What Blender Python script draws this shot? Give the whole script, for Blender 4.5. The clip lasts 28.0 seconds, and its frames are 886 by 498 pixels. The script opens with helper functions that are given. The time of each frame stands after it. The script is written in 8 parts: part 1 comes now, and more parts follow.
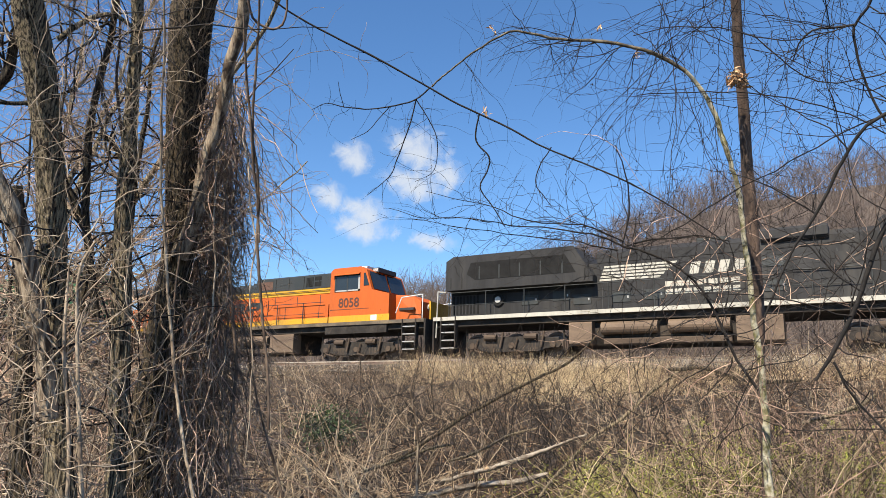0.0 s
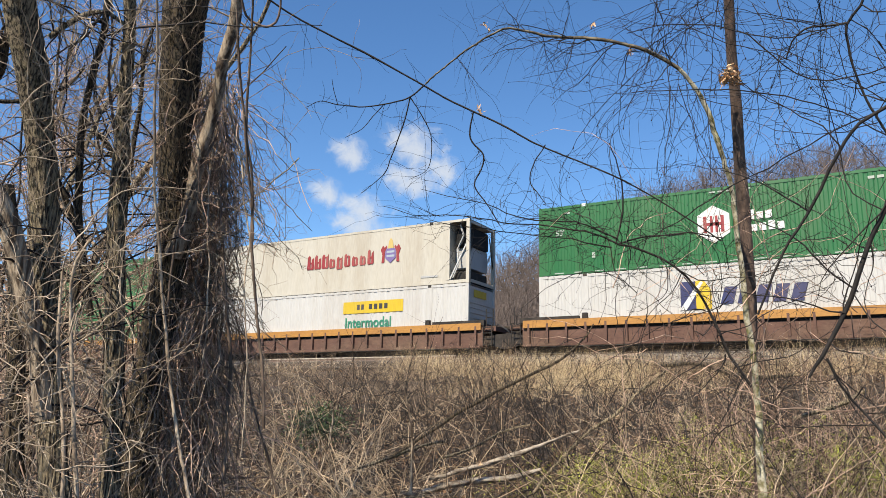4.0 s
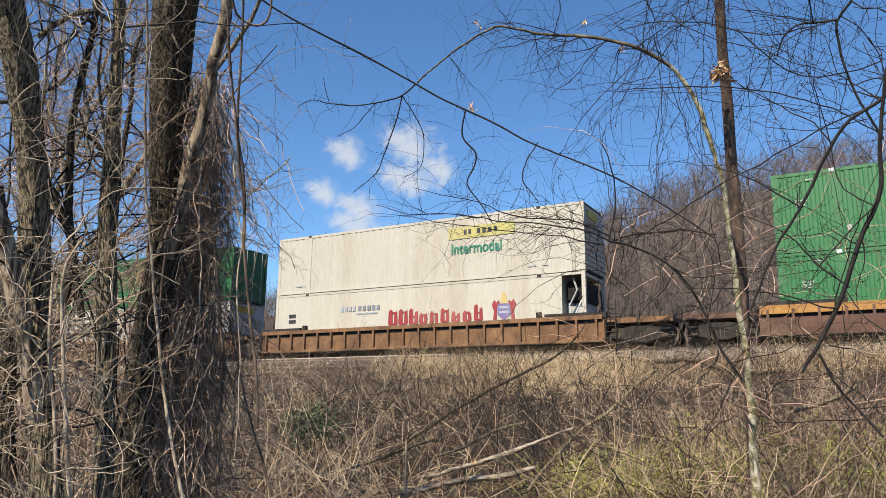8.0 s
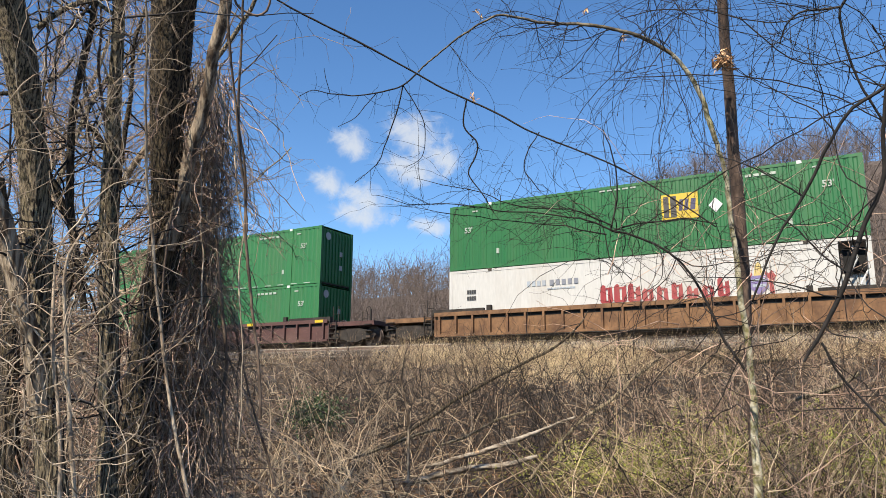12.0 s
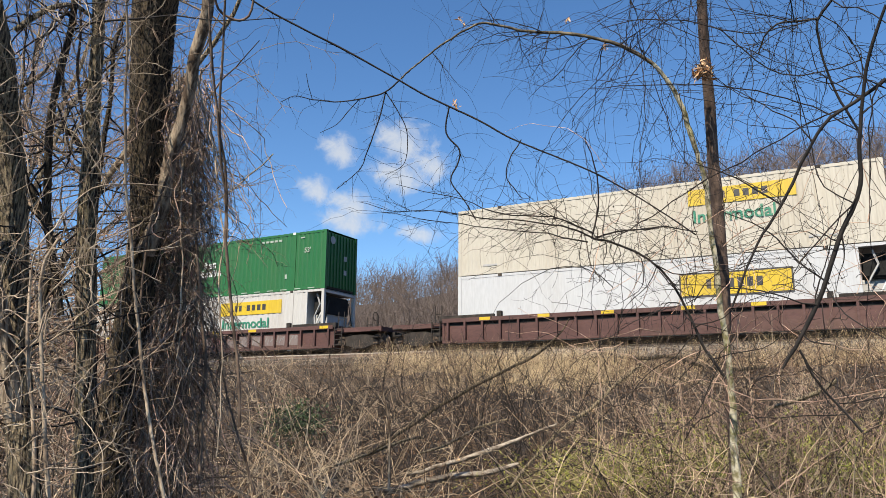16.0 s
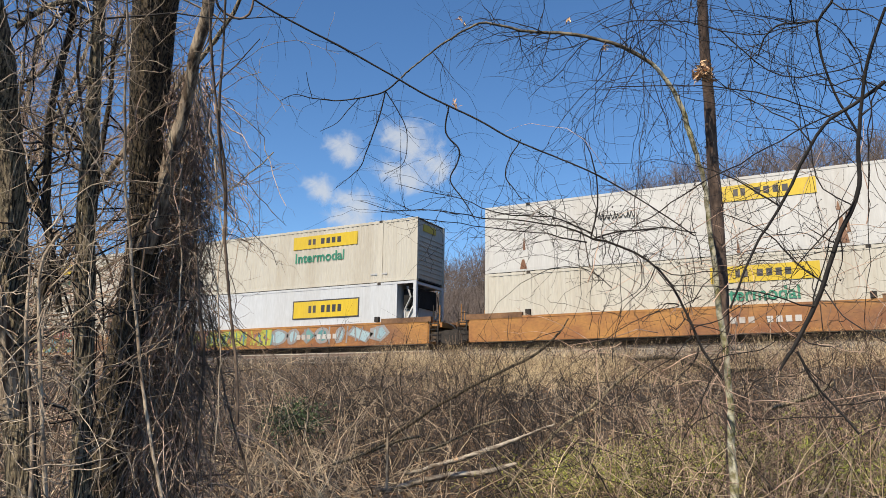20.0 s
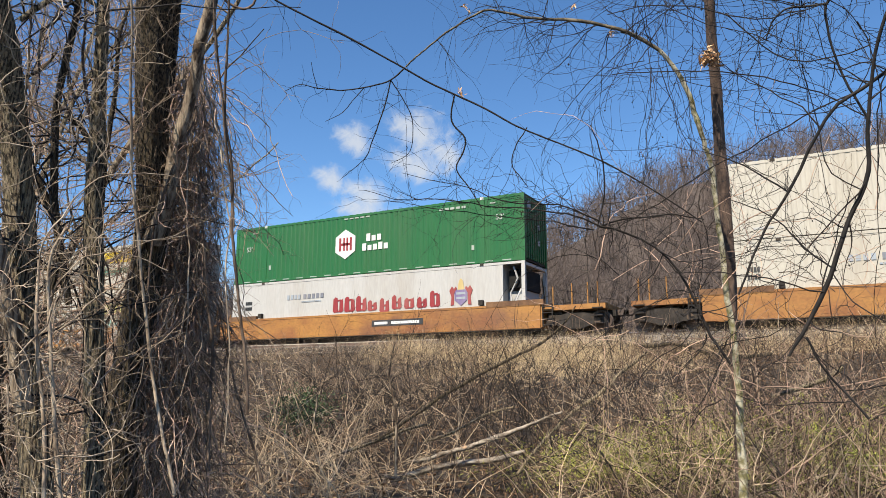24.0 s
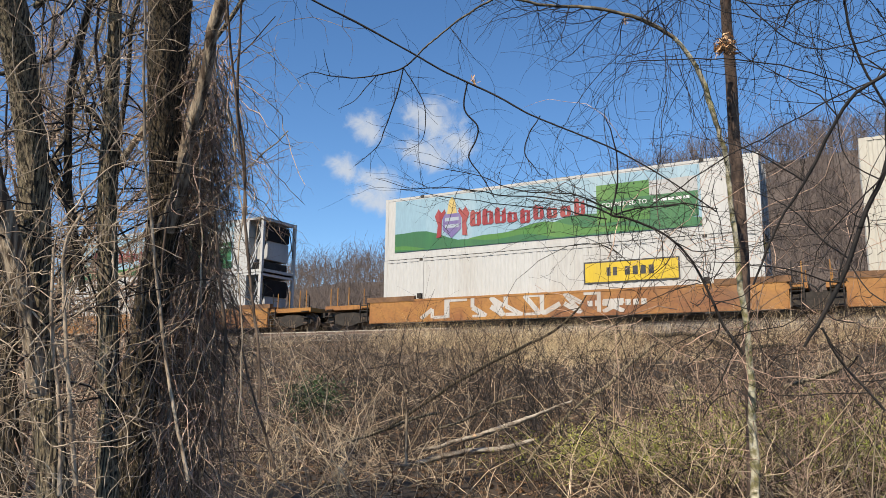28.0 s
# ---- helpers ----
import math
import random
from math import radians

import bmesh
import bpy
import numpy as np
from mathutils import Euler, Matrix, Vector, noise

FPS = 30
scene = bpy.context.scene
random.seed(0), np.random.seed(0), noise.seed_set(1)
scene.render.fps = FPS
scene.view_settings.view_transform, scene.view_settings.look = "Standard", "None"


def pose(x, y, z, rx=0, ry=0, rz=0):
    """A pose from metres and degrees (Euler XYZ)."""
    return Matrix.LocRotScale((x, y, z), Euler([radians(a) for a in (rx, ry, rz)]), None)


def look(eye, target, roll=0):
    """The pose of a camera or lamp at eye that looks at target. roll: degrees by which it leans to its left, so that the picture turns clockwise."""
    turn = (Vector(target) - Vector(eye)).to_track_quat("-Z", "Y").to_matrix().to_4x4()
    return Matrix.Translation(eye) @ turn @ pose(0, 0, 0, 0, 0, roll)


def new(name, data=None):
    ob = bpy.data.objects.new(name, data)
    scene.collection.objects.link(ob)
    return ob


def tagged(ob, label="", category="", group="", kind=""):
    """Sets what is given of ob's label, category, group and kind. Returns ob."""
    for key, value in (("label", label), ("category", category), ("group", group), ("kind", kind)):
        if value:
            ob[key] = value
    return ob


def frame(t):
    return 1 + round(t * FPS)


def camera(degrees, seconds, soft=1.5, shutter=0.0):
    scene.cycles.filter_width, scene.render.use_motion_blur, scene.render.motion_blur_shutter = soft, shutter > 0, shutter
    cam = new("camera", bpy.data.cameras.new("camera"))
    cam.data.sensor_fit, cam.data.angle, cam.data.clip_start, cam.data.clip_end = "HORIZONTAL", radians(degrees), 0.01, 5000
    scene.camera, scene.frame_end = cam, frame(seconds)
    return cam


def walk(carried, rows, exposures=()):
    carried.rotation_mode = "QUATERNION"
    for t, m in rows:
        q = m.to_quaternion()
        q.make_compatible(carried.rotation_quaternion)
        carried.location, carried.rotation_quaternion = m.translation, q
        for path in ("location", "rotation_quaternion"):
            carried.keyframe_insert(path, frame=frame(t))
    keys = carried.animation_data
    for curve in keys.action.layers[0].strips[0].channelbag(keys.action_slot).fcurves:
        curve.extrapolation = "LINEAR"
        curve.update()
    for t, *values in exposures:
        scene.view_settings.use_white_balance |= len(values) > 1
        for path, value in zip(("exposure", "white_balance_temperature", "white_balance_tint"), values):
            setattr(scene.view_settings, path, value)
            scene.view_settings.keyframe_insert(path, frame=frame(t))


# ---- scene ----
FOV = 61.77
cam = camera(FOV, 28.0, soft=0.4)
PATH = [
    (0.0, pose(0.029, 0.008, 1.585, 102.264, -1.632, 30.460)),
    (0.5, pose(0.031, 0.005, 1.589, 102.148, -1.592, 30.359)),
    (1.0, pose(0.021, -0.002, 1.592, 102.087, -1.504, 30.164)),
    (1.5, pose(0.019, -0.003, 1.595, 102.014, -1.449, 30.058)),
    (2.0, pose(0.020, -0.003, 1.598, 101.935, -1.422, 30.009)),
    (2.5, pose(0.014, -0.005, 1.597, 101.950, -1.367, 29.901)),
    (3.0, pose(0.026, -0.006, 1.597, 101.946, -1.421, 29.928)),
    (3.5, pose(0.016, -0.007, 1.600, 101.945, -1.375, 29.853)),
    (5.5, pose(0.009, -0.006, 1.600, 101.955, -1.156, 30.072)),
    (6.0, pose(0.019, -0.005, 1.594, 101.993, -1.135, 30.148)),
    (6.5, pose(0.019, -0.007, 1.596, 102.026, -1.101, 30.020)),
    (7.0, pose(0.012, -0.008, 1.599, 102.067, -1.073, 29.735)),
    (7.5, pose(0.011, -0.007, 1.599, 102.031, -0.979, 29.510)),
    (8.0, pose(0.005, -0.004, 1.600, 101.854, -0.837, 29.370)),
    (8.5, pose(-0.001, -0.002, 1.599, 101.568, -0.694, 29.425)),
    (9.0, pose(-0.008, 0.004, 1.602, 101.302, -0.566, 29.578)),
    (9.5, pose(-0.009, 0.003, 1.603, 101.164, -0.541, 29.689)),
    (10.0, pose(-0.009, 0.000, 1.602, 101.161, -0.572, 29.741)),
    (10.5, pose(-0.006, -0.001, 1.604, 101.184, -0.671, 29.700)),
    (11.0, pose(-0.004, -0.002, 1.603, 101.192, -0.627, 29.635)),
    (11.5, pose(-0.000, -0.002, 1.603, 101.143, -0.678, 29.567)),
    (12.0, pose(-0.003, -0.004, 1.604, 101.058, -0.607, 29.483)),
    (12.5, pose(-0.000, -0.001, 1.600, 101.000, -0.531, 29.476)),
    (14.5, pose(0.001, -0.002, 1.598, 101.198, -0.178, 28.706)),
    (15.0, pose(0.004, 0.002, 1.598, 101.413, -0.357, 28.470)),
    (15.5, pose(0.000, 0.001, 1.597, 101.555, -0.481, 28.220)),
    (16.0, pose(-0.003, 0.003, 1.601, 101.647, -0.569, 28.100)),
    (16.5, pose(-0.006, 0.006, 1.605, 101.698, -0.688, 28.033)),
    (17.0, pose(-0.005, -0.002, 1.617, 101.676, -0.844, 27.949)),
    (17.5, pose(0.002, 0.003, 1.600, 101.878, -0.989, 27.954)),
    (18.0, pose(0.000, 0.003, 1.601, 101.832, -0.947, 27.917)),
    (18.5, pose(0.002, 0.005, 1.606, 101.703, -1.013, 27.933)),
    (19.0, pose(-0.003, 0.000, 1.598, 101.686, -0.983, 27.912)),
    (19.5, pose(0.001, 0.002, 1.605, 101.623, -0.951, 27.978)),
    (20.0, pose(0.005, 0.004, 1.599, 101.617, -0.927, 28.016)),
    (20.5, pose(0.003, 0.007, 1.600, 101.508, -0.859, 28.062)),
    (21.0, pose(-0.001, 0.004, 1.595, 101.450, -0.760, 28.122)),
    (21.5, pose(0.001, 0.007, 1.599, 101.352, -0.780, 28.250)),
    (23.5, pose(0.002, 0.009, 1.599, 100.968, -0.607, 28.569)),
    (24.0, pose(-0.006, 0.000, 1.601, 100.742, -0.454, 28.541)),
    (24.5, pose(-0.010, 0.005, 1.604, 100.449, -0.447, 28.621)),
    (25.0, pose(-0.022, 0.008, 1.603, 100.119, -0.440, 28.653)),
    (25.5, pose(-0.022, 0.009, 1.598, 99.941, -0.483, 28.807)),
    (26.0, pose(-0.021, 0.007, 1.599, 99.894, -0.619, 28.892)),
    (26.5, pose(-0.022, 0.002, 1.603, 99.893, -0.660, 28.895)),
    (27.0, pose(-0.031, -0.009, 1.599, 99.955, -0.703, 28.894)),
    (27.5, pose(-0.046, -0.011, 1.612, 99.870, -0.622, 28.933)),
    (28.0, pose(-0.038, -0.004, 1.602, 99.872, -0.773, 29.131)),
]

walk(cam, PATH, exposures=[(0.0, 0.94), (3.5, 0.86), (8.0, 0.80), (9.0, 0.74), (11.0, 0.79), (12.0, 0.88), (15.0, 0.82), (17.0, 0.72), (21.0, 0.64), (24.0, 0.80), (26.0, 0.72), (28.0, 0.66)])

# ---- daylight ----
SUN_AZ, SUN_EL = 183.0, 46.0
world = bpy.data.worlds.new("sky")
scene.world = world
world.use_nodes = True
wn = world.node_tree.nodes
sky = wn.new("ShaderNodeTexSky")
sky.sky_type, sky.sun_disc = "NISHITA", False
sky.sun_elevation, sky.sun_rotation = radians(SUN_EL), radians(SUN_AZ)
sky.air_density, sky.dust_density, sky.ozone_density = 1.0, 0.0, 6.0
wn["Background"].inputs["Strength"].default_value = 0.087
deep = wn.new("ShaderNodeHueSaturation")
deep.inputs["Saturation"].default_value, deep.inputs["Value"].default_value = 1.10, 1.1
world.node_tree.links.new(sky.outputs[0], deep.inputs["Color"])
world.node_tree.links.new(deep.outputs[0], wn["Background"].inputs["Color"])
sun_data = bpy.data.lights.new("sun", "SUN")
sun_data.energy, sun_data.angle, sun_data.color = 5.0, radians(0.53), (1.0, 0.89, 0.73)
sun_ob = new("sun", sun_data)
to_sun = Vector((math.sin(radians(SUN_AZ)) * math.cos(radians(SUN_EL)), math.cos(radians(SUN_AZ)) * math.cos(radians(SUN_EL)), math.sin(radians(SUN_EL))))
sun_ob.matrix_world = look(to_sun * 50, (0, 0, 0))

# ---- materials ----
MATS = {}


def surface(name, colour, rough=0.8, metal=0.0, second=None, scale=6.0, mix=0.5, bump=0.3, stretch=(1, 1, 1), fine=60.0, dirt=None, dirt_amount=0.35, vary=0.15, island=False, depth=0.005, grit=1.0):
    """A procedural surface: two colours mixed by coarse noise, fine grain, optional dirt stains, per-object variation and relief."""
    if name in MATS:
        return MATS[name]
    m = bpy.data.materials.new(name)
    MATS[name] = m
    m.use_nodes = True
    nt = m.node_tree
    nd, ln = nt.nodes, nt.links
    bsdf = nd["Principled BSDF"]
    bsdf.inputs["Roughness"].default_value = rough
    bsdf.inputs["Metallic"].default_value = metal
    co = nd.new("ShaderNodeTexCoord")
    mp = nd.new("ShaderNodeMapping")
    mp.inputs["Scale"].default_value = stretch
    ln.new(co.outputs["Object"], mp.inputs["Vector"])
    info = nd.new("ShaderNodeNewGeometry") if island else nd.new("ShaderNodeObjectInfo")
    rnd = info.outputs["Random Per Island"] if island else info.outputs["Random"]

    def noise_at(s, detail=4.0, rough_=0.6):
        n = nd.new("ShaderNodeTexNoise")
        n.inputs["Scale"].default_value, n.inputs["Detail"].default_value, n.inputs["Roughness"].default_value = s, detail, rough_
        ln.new(mp.outputs[0], n.inputs["Vector"])
        return n.outputs["Fac"]

    def blend(fac, a, b, kind="MIX"):
        x = nd.new("ShaderNodeMix")
        x.data_type, x.blend_type = "RGBA", kind
        for i, v in ((0, fac), (6, a), (7, b)):
            if isinstance(v, (int, float)):
                x.inputs[i].default_value = v
            elif isinstance(v, tuple):
                x.inputs[i].default_value = (*v, 1)
            else:
                ln.new(v, x.inputs[i])
        return x.outputs[2]

    def ramp(v, lo, hi, a=0.0, b=1.0):
        r = nd.new("ShaderNodeMapRange")
        r.inputs["From Min"].default_value, r.inputs["From Max"].default_value = lo, hi
        r.inputs["To Min"].default_value, r.inputs["To Max"].default_value = a, b
        ln.new(v, r.inputs["Value"])
        return r.outputs[0]

    coarse, grain = noise_at(scale), noise_at(fine, 3.0)
    second = second or tuple(c * 0.7 for c in colour)
    col = blend(ramp(coarse, 0.5 - mix * 0.4, 0.5 + mix * 0.4), colour, second)
    if dirt:
        col = blend(ramp(noise_at(scale * 0.45, 6.0, 0.7), 0.52, 0.75, 0.0, dirt_amount), col, dirt)
    shade = nd.new("ShaderNodeCombineColor")
    g = ramp(grain, 0.3, 0.7, 1 - 0.18 * grit, 1 + 0.15 * grit)
    for i in range(3):
        ln.new(g, shade.inputs[i])
    col = blend(1.0, col, shade.outputs[0], "MULTIPLY")
    hv = nd.new("ShaderNodeHueSaturation")
    ln.new(ramp(rnd, 0, 1, 1 - vary, 1 + vary), hv.inputs["Value"])
    ln.new(col, hv.inputs["Color"])
    ln.new(hv.outputs[0], bsdf.inputs["Base Color"])
    ln.new(ramp(coarse, 0.3, 0.7, max(0.05, rough - 0.1), min(1, rough + 0.1)), bsdf.inputs["Roughness"])
    if bump:
        b = nd.new("ShaderNodeBump")
        b.inputs["Strength"].default_value, b.inputs["Distance"].default_value = bump, depth
        h = nd.new("ShaderNodeMath")
        h.operation = "ADD"
        ln.new(grain, h.inputs[0])
        ln.new(coarse, h.inputs[1])
        ln.new(h.outputs[0], b.inputs["Height"])
        ln.new(b.outputs[0], bsdf.inputs["Normal"])
    return m


def paint(name, colour, rough=0.45, dirt=(0.16, 0.12, 0.09), amount=0.3, second=None, stretch=(1.7, 0.8, 0.28)):
    """Weathered vehicle paint with faded patches and grime."""
    return surface(name, colour, rough, 0.0, second or tuple(c * 0.86 for c in colour), 0.8, 0.8, 0.04, stretch, 9.0, dirt, amount, 0.03, grit=0.45)


# both furrowed barks: the near-black second colour puts furrow shade into the bark
BARK_DARK = surface("dark bark with shade-painted furrows", (0.144, 0.105, 0.0614), 0.95, 0, (0.00869, 0.0065, 0.00433), 12, 0.18, 0.9, (7.0, 7.0, 0.18), 60, (0.108, 0.101, 0.0361), 0.45, depth=0.025, grit=1.6)
BARK_GREY = surface("grey-brown bark with shade-painted furrows", (0.42, 0.335, 0.215), 0.95, 0, (0.026, 0.0191, 0.0121), 12, 0.18, 0.9, (7.0, 7.0, 0.18), 60, (0.224, 0.209, 0.0737), 0.5, depth=0.025, grit=1.6)
BARK_TAN = surface("tan weathered bark", (0.373, 0.298, 0.212), 0.9, 0, (0.0746, 0.0497, 0.0311), 7, 0.2, 0.9, (3, 3, 0.4), 35, depth=0.012)
BARK_PALE = surface("pale blotched bark", (0.396, 0.364, 0.267), 0.85, 0, (0.129, 0.112, 0.0481), 6, 0.2, 0.6, (2.2, 2.2, 2.0), 40, (0.214, 0.214, 0.0588), 0.8)
LOG_PALE = surface("bleached barkless log", (0.358, 0.31, 0.248), 0.9, 0, (0.11, 0.0824, 0.0585), 7, 0.3, 0.9, (0.8, 3, 3), 35, (0.172, 0.138, 0.096), 0.5, depth=0.012)
BARK_POLE = surface("brown smooth bark", (0.15, 0.098, 0.07), 0.85, 0, (0.055, 0.036, 0.027), 8, 0.3, 0.6, (2, 2, 0.6), 40)
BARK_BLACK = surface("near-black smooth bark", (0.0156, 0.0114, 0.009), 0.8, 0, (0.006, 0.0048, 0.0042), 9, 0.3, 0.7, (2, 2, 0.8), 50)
BARK_UPPER = surface("grey-brown young bark", (0.195, 0.159, 0.101), 0.85, 0, (0.0506, 0.0397, 0.0253), 9, 0.25, 0.6, (2.2, 2.2, 2.0), 45)
VINE_PALE = surface("pale dry vine", (0.47, 0.382, 0.28), 0.9, 0, (0.161, 0.118, 0.0808), 9, 0.3, 0.5, (1, 1, 0.5), 40, vary=0.1)
VINE_BROWN = surface("brown woody vine", (0.192, 0.138, 0.0989), 0.9, 0, (0.0642, 0.0427, 0.0294), 9, 0.3, 0.5, (1, 1, 0.5), 40)
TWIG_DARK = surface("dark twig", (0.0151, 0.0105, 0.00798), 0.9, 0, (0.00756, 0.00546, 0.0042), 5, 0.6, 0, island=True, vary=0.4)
TWIG_RED = surface("reddish-brown twig", (0.541, 0.38, 0.28), 0.9, 0, (0.163, 0.0994, 0.0722), 4, 0.5, 0, island=True, vary=0.7)
TWIG_GREY = surface("grey-brown twig", (0.30, 0.222, 0.150), 0.9, 0, (0.0956, 0.0715, 0.054), 4, 0.5, 0, island=True, vary=0.6)
CANE_TAN = surface("dry tan cane", (0.622, 0.496, 0.344), 0.9, 0, (0.353, 0.252, 0.151), 2, 0.5, 0, island=True, vary=0.45)
CANE_BROWN = surface("brown cane", (0.18, 0.113, 0.0678), 0.9, 0, (0.0316, 0.0199, 0.0126), 2, 0.5, 0, island=True, vary=0.8)
STRAW = surface("dry straw", (0.713, 0.562, 0.346), 0.9, 0, (0.432, 0.324, 0.184), 1.2, 0.5, 0, island=True, vary=0.4)
LEAF_GREEN = surface("fresh yellow-green leaf", (0.36, 0.36, 0.06), 0.6, 0, (0.17, 0.19, 0.035), 3, 0.6, 0, island=True, vary=0.5)
LEAF_PALE = surface("curled pale dead leaf", (0.68, 0.45, 0.26), 0.8, 0, (0.36, 0.21, 0.10), 5, 0.6, 0, island=True, vary=0.45)
LEAF_DRY = surface("dead tan leaf", (0.182, 0.0989, 0.0454), 0.85, 0, (0.0852, 0.0481, 0.0241), 5, 0.6, 0, island=True, vary=0.5)
EARTH = surface("leaf-littered earth", (0.045, 0.031, 0.020), 0.95, 0, (0.013, 0.009, 0.006), 0.9, 0.5, 0.8, (1, 1, 1), 14, (0.09, 0.06, 0.034), 0.5)
HILL_EARTH = surface("brown leaf-covered hillside", (0.107, 0.0826, 0.0671), 0.95, 0, (0.0688, 0.0533, 0.0447), 0.06, 0.5, 0.3, (1, 1, 1), 1.1, (0.138, 0.107, 0.0817), 0.4)
HILL_WOOD = surface("grey-brown far trees", (0.142, 0.11, 0.0929), 0.95, 0, (0.0903, 0.0705, 0.0619), 0.05, 0.7, 0, island=True, vary=0.4)
GRAVEL = surface("grey-brown ballast stone", (0.27, 0.235, 0.195), 0.95, 0, (0.12, 0.10, 0.08), 3, 0.6, 0.5, island=True, vary=0.5)
BED = surface("packed ballast bed", (0.18, 0.155, 0.13), 0.95, 0, (0.09, 0.075, 0.062), 2, 0.7, 0.8, (1, 1, 1), 22)
RAIL_STEEL = surface("rusty rail steel", (0.26, 0.20, 0.16), 0.5, 0.6, (0.16, 0.10, 0.07), 2, 0.6, 0.1)
RAIL_BRIGHT = surface("polished rail head", (0.75, 0.74, 0.72), 0.28, 1.0, (0.6, 0.58, 0.56), 2, 0.5, 0)
PALE_STEEL = surface("dull pale rail steel", (0.46, 0.41, 0.35), 0.6, 0.1, (0.34, 0.26, 0.20), 2, 0.6, 0.1)
TIE_WOOD = surface("weathered creosoted timber", (0.13, 0.105, 0.085), 0.95, 0, (0.07, 0.055, 0.045), 4, 0.6, 0.6, (0.5, 3, 3), 30)

GREEN = paint("green container paint", (0.0148, 0.111, 0.0269), 0.42, (0.0405, 0.0878, 0.0303), 0.35)
GREEN_B = paint("faded green container paint", (0.0206, 0.131, 0.0378), 0.5, (0.0687, 0.103, 0.0481), 0.4)
WHITE = paint("white container paint", (0.428, 0.423, 0.406), 0.45, (0.262, 0.219, 0.166), 0.42, (0.375, 0.367, 0.345))
CREAM = paint("aged cream container paint", (0.419, 0.397, 0.34), 0.5, (0.247, 0.199, 0.132), 0.5, (0.371, 0.344, 0.283))
WHITE_COOL = paint("cool white container paint", (0.423, 0.437, 0.451), 0.45, (0.294, 0.276, 0.248), 0.35, (0.386, 0.396, 0.405))
YELLOW = paint("yellow sign paint", (0.509, 0.357, 0.0127), 0.45, (0.318, 0.23, 0.0509), 0.3)
YELLOW_FADED = paint("faded yellow sign paint", (0.42, 0.382, 0.127), 0.5, (0.382, 0.331, 0.191), 0.5)
INK = paint("black lettering paint", (0.03, 0.03, 0.03), 0.5)
STENCIL = paint("worn stencil paint", (0.32, 0.36, 0.31), 0.5, (0.2, 0.26, 0.19), 0.5)
RUST_STAIN = paint("brown rust stain", (0.16, 0.075, 0.04), 0.8, (0.25, 0.16, 0.1), 0.6)
INK_GREEN = paint("green lettering paint", (0.02, 0.17, 0.10), 0.5, (0.3, 0.4, 0.3), 0.2)
INK_TEAL = paint("faded teal lettering paint", (0.22, 0.42, 0.36), 0.5, (0.6, 0.6, 0.5), 0.4)
INK_RED = paint("red lettering paint", (0.24, 0.024, 0.026), 0.5, (0.42, 0.22, 0.17), 0.35)
INK_WHITE = paint("white lettering paint", (0.592, 0.592, 0.577), 0.5, (0.37, 0.37, 0.333), 0.2)
INK_BLUE = paint("dark blue lettering paint", (0.016, 0.02, 0.085), 0.5)
INK_SLATE = paint("worn slate lettering paint", (0.17, 0.18, 0.21), 0.5, (0.4, 0.38, 0.34), 0.4)
INK_PALEBLUE = paint("pale blue lettering paint", (0.30, 0.34, 0.38), 0.5)
IVY = surface("dark green ivy leaf", (0.045, 0.075, 0.02), 0.6, 0, (0.02, 0.035, 0.012), 3, 0.6, 0, island=True, vary=0.5)
INK_GOLD = paint("faded gold emblem paint", (0.46, 0.34, 0.11), 0.5, (0.45, 0.4, 0.3), 0.6)
INK_PURPLE = paint("faded purple emblem paint", (0.14, 0.105, 0.25), 0.5, (0.35, 0.3, 0.3), 0.5)
SKY_PAINT = paint("pale blue mural paint", (0.23, 0.35, 0.42), 0.45, (0.382, 0.445, 0.458), 0.5)
MEADOW = paint("meadow green mural paint", (0.0636, 0.171, 0.0318), 0.45, (0.14, 0.23, 0.0636), 0.6)
MEADOW_DARK = paint("dark green mural paint", (0.035, 0.12, 0.045), 0.45, (0.07, 0.2, 0.05), 0.5)
ORANGE = paint("orange locomotive paint", (0.47, 0.088, 0.002), 0.68, (0.20, 0.062, 0.018), 0.4)
LOCO_YELLOW = paint("yellow locomotive paint", (0.54, 0.29, 0.013), 0.4, (0.17, 0.11, 0.04), 0.55)
LOCO_DARK = paint("dark green-black locomotive paint", (0.021, 0.0252, 0.0252), 0.62, (0.049, 0.0455, 0.042), 0.4)
LOCO_BLACK = paint("sooty black locomotive paint", (0.018, 0.018, 0.019), 0.78, (0.055, 0.05, 0.043), 0.7, (0.009, 0.009, 0.010))
LOCO_WHITE = paint("dusty white stripe paint", (0.44, 0.42, 0.36), 0.6, (0.16, 0.14, 0.11), 0.7)
LOCO_EDGE = surface("dusty brown walkway steel", (0.13, 0.10, 0.07), 0.85, 0, (0.05, 0.04, 0.03), 2, 0.6, 0.1, (0.6, 1, 1), 14, (0.30, 0.22, 0.10), 0.6, 0.05)
LOCO_NUMBER = paint("brown-black engine number paint", (0.075, 0.03, 0.018), 0.6)
# near-black colour holds the shade inside openings; also used for black parts
VOID = surface("near-black of shaded openings and black parts", (0.006, 0.006, 0.006), 1.0, 0, (0.003, 0.003, 0.003), 3, 0.5, 0)
UNDER = surface("grimy underframe steel", (0.032, 0.026, 0.021), 0.95, 0.0, (0.012, 0.010, 0.009), 3, 0.5, 0.3, (1, 1, 1), 14, (0.12, 0.085, 0.055), 0.55, 0.05)
TANK_DARK = surface("grimy brown tank steel", (0.10, 0.068, 0.045), 0.85, 0, (0.05, 0.035, 0.025), 1.2, 0.7, 0.1, (0.5, 1, 1.6), 14, (0.14, 0.10, 0.065), 0.4, 0.03)
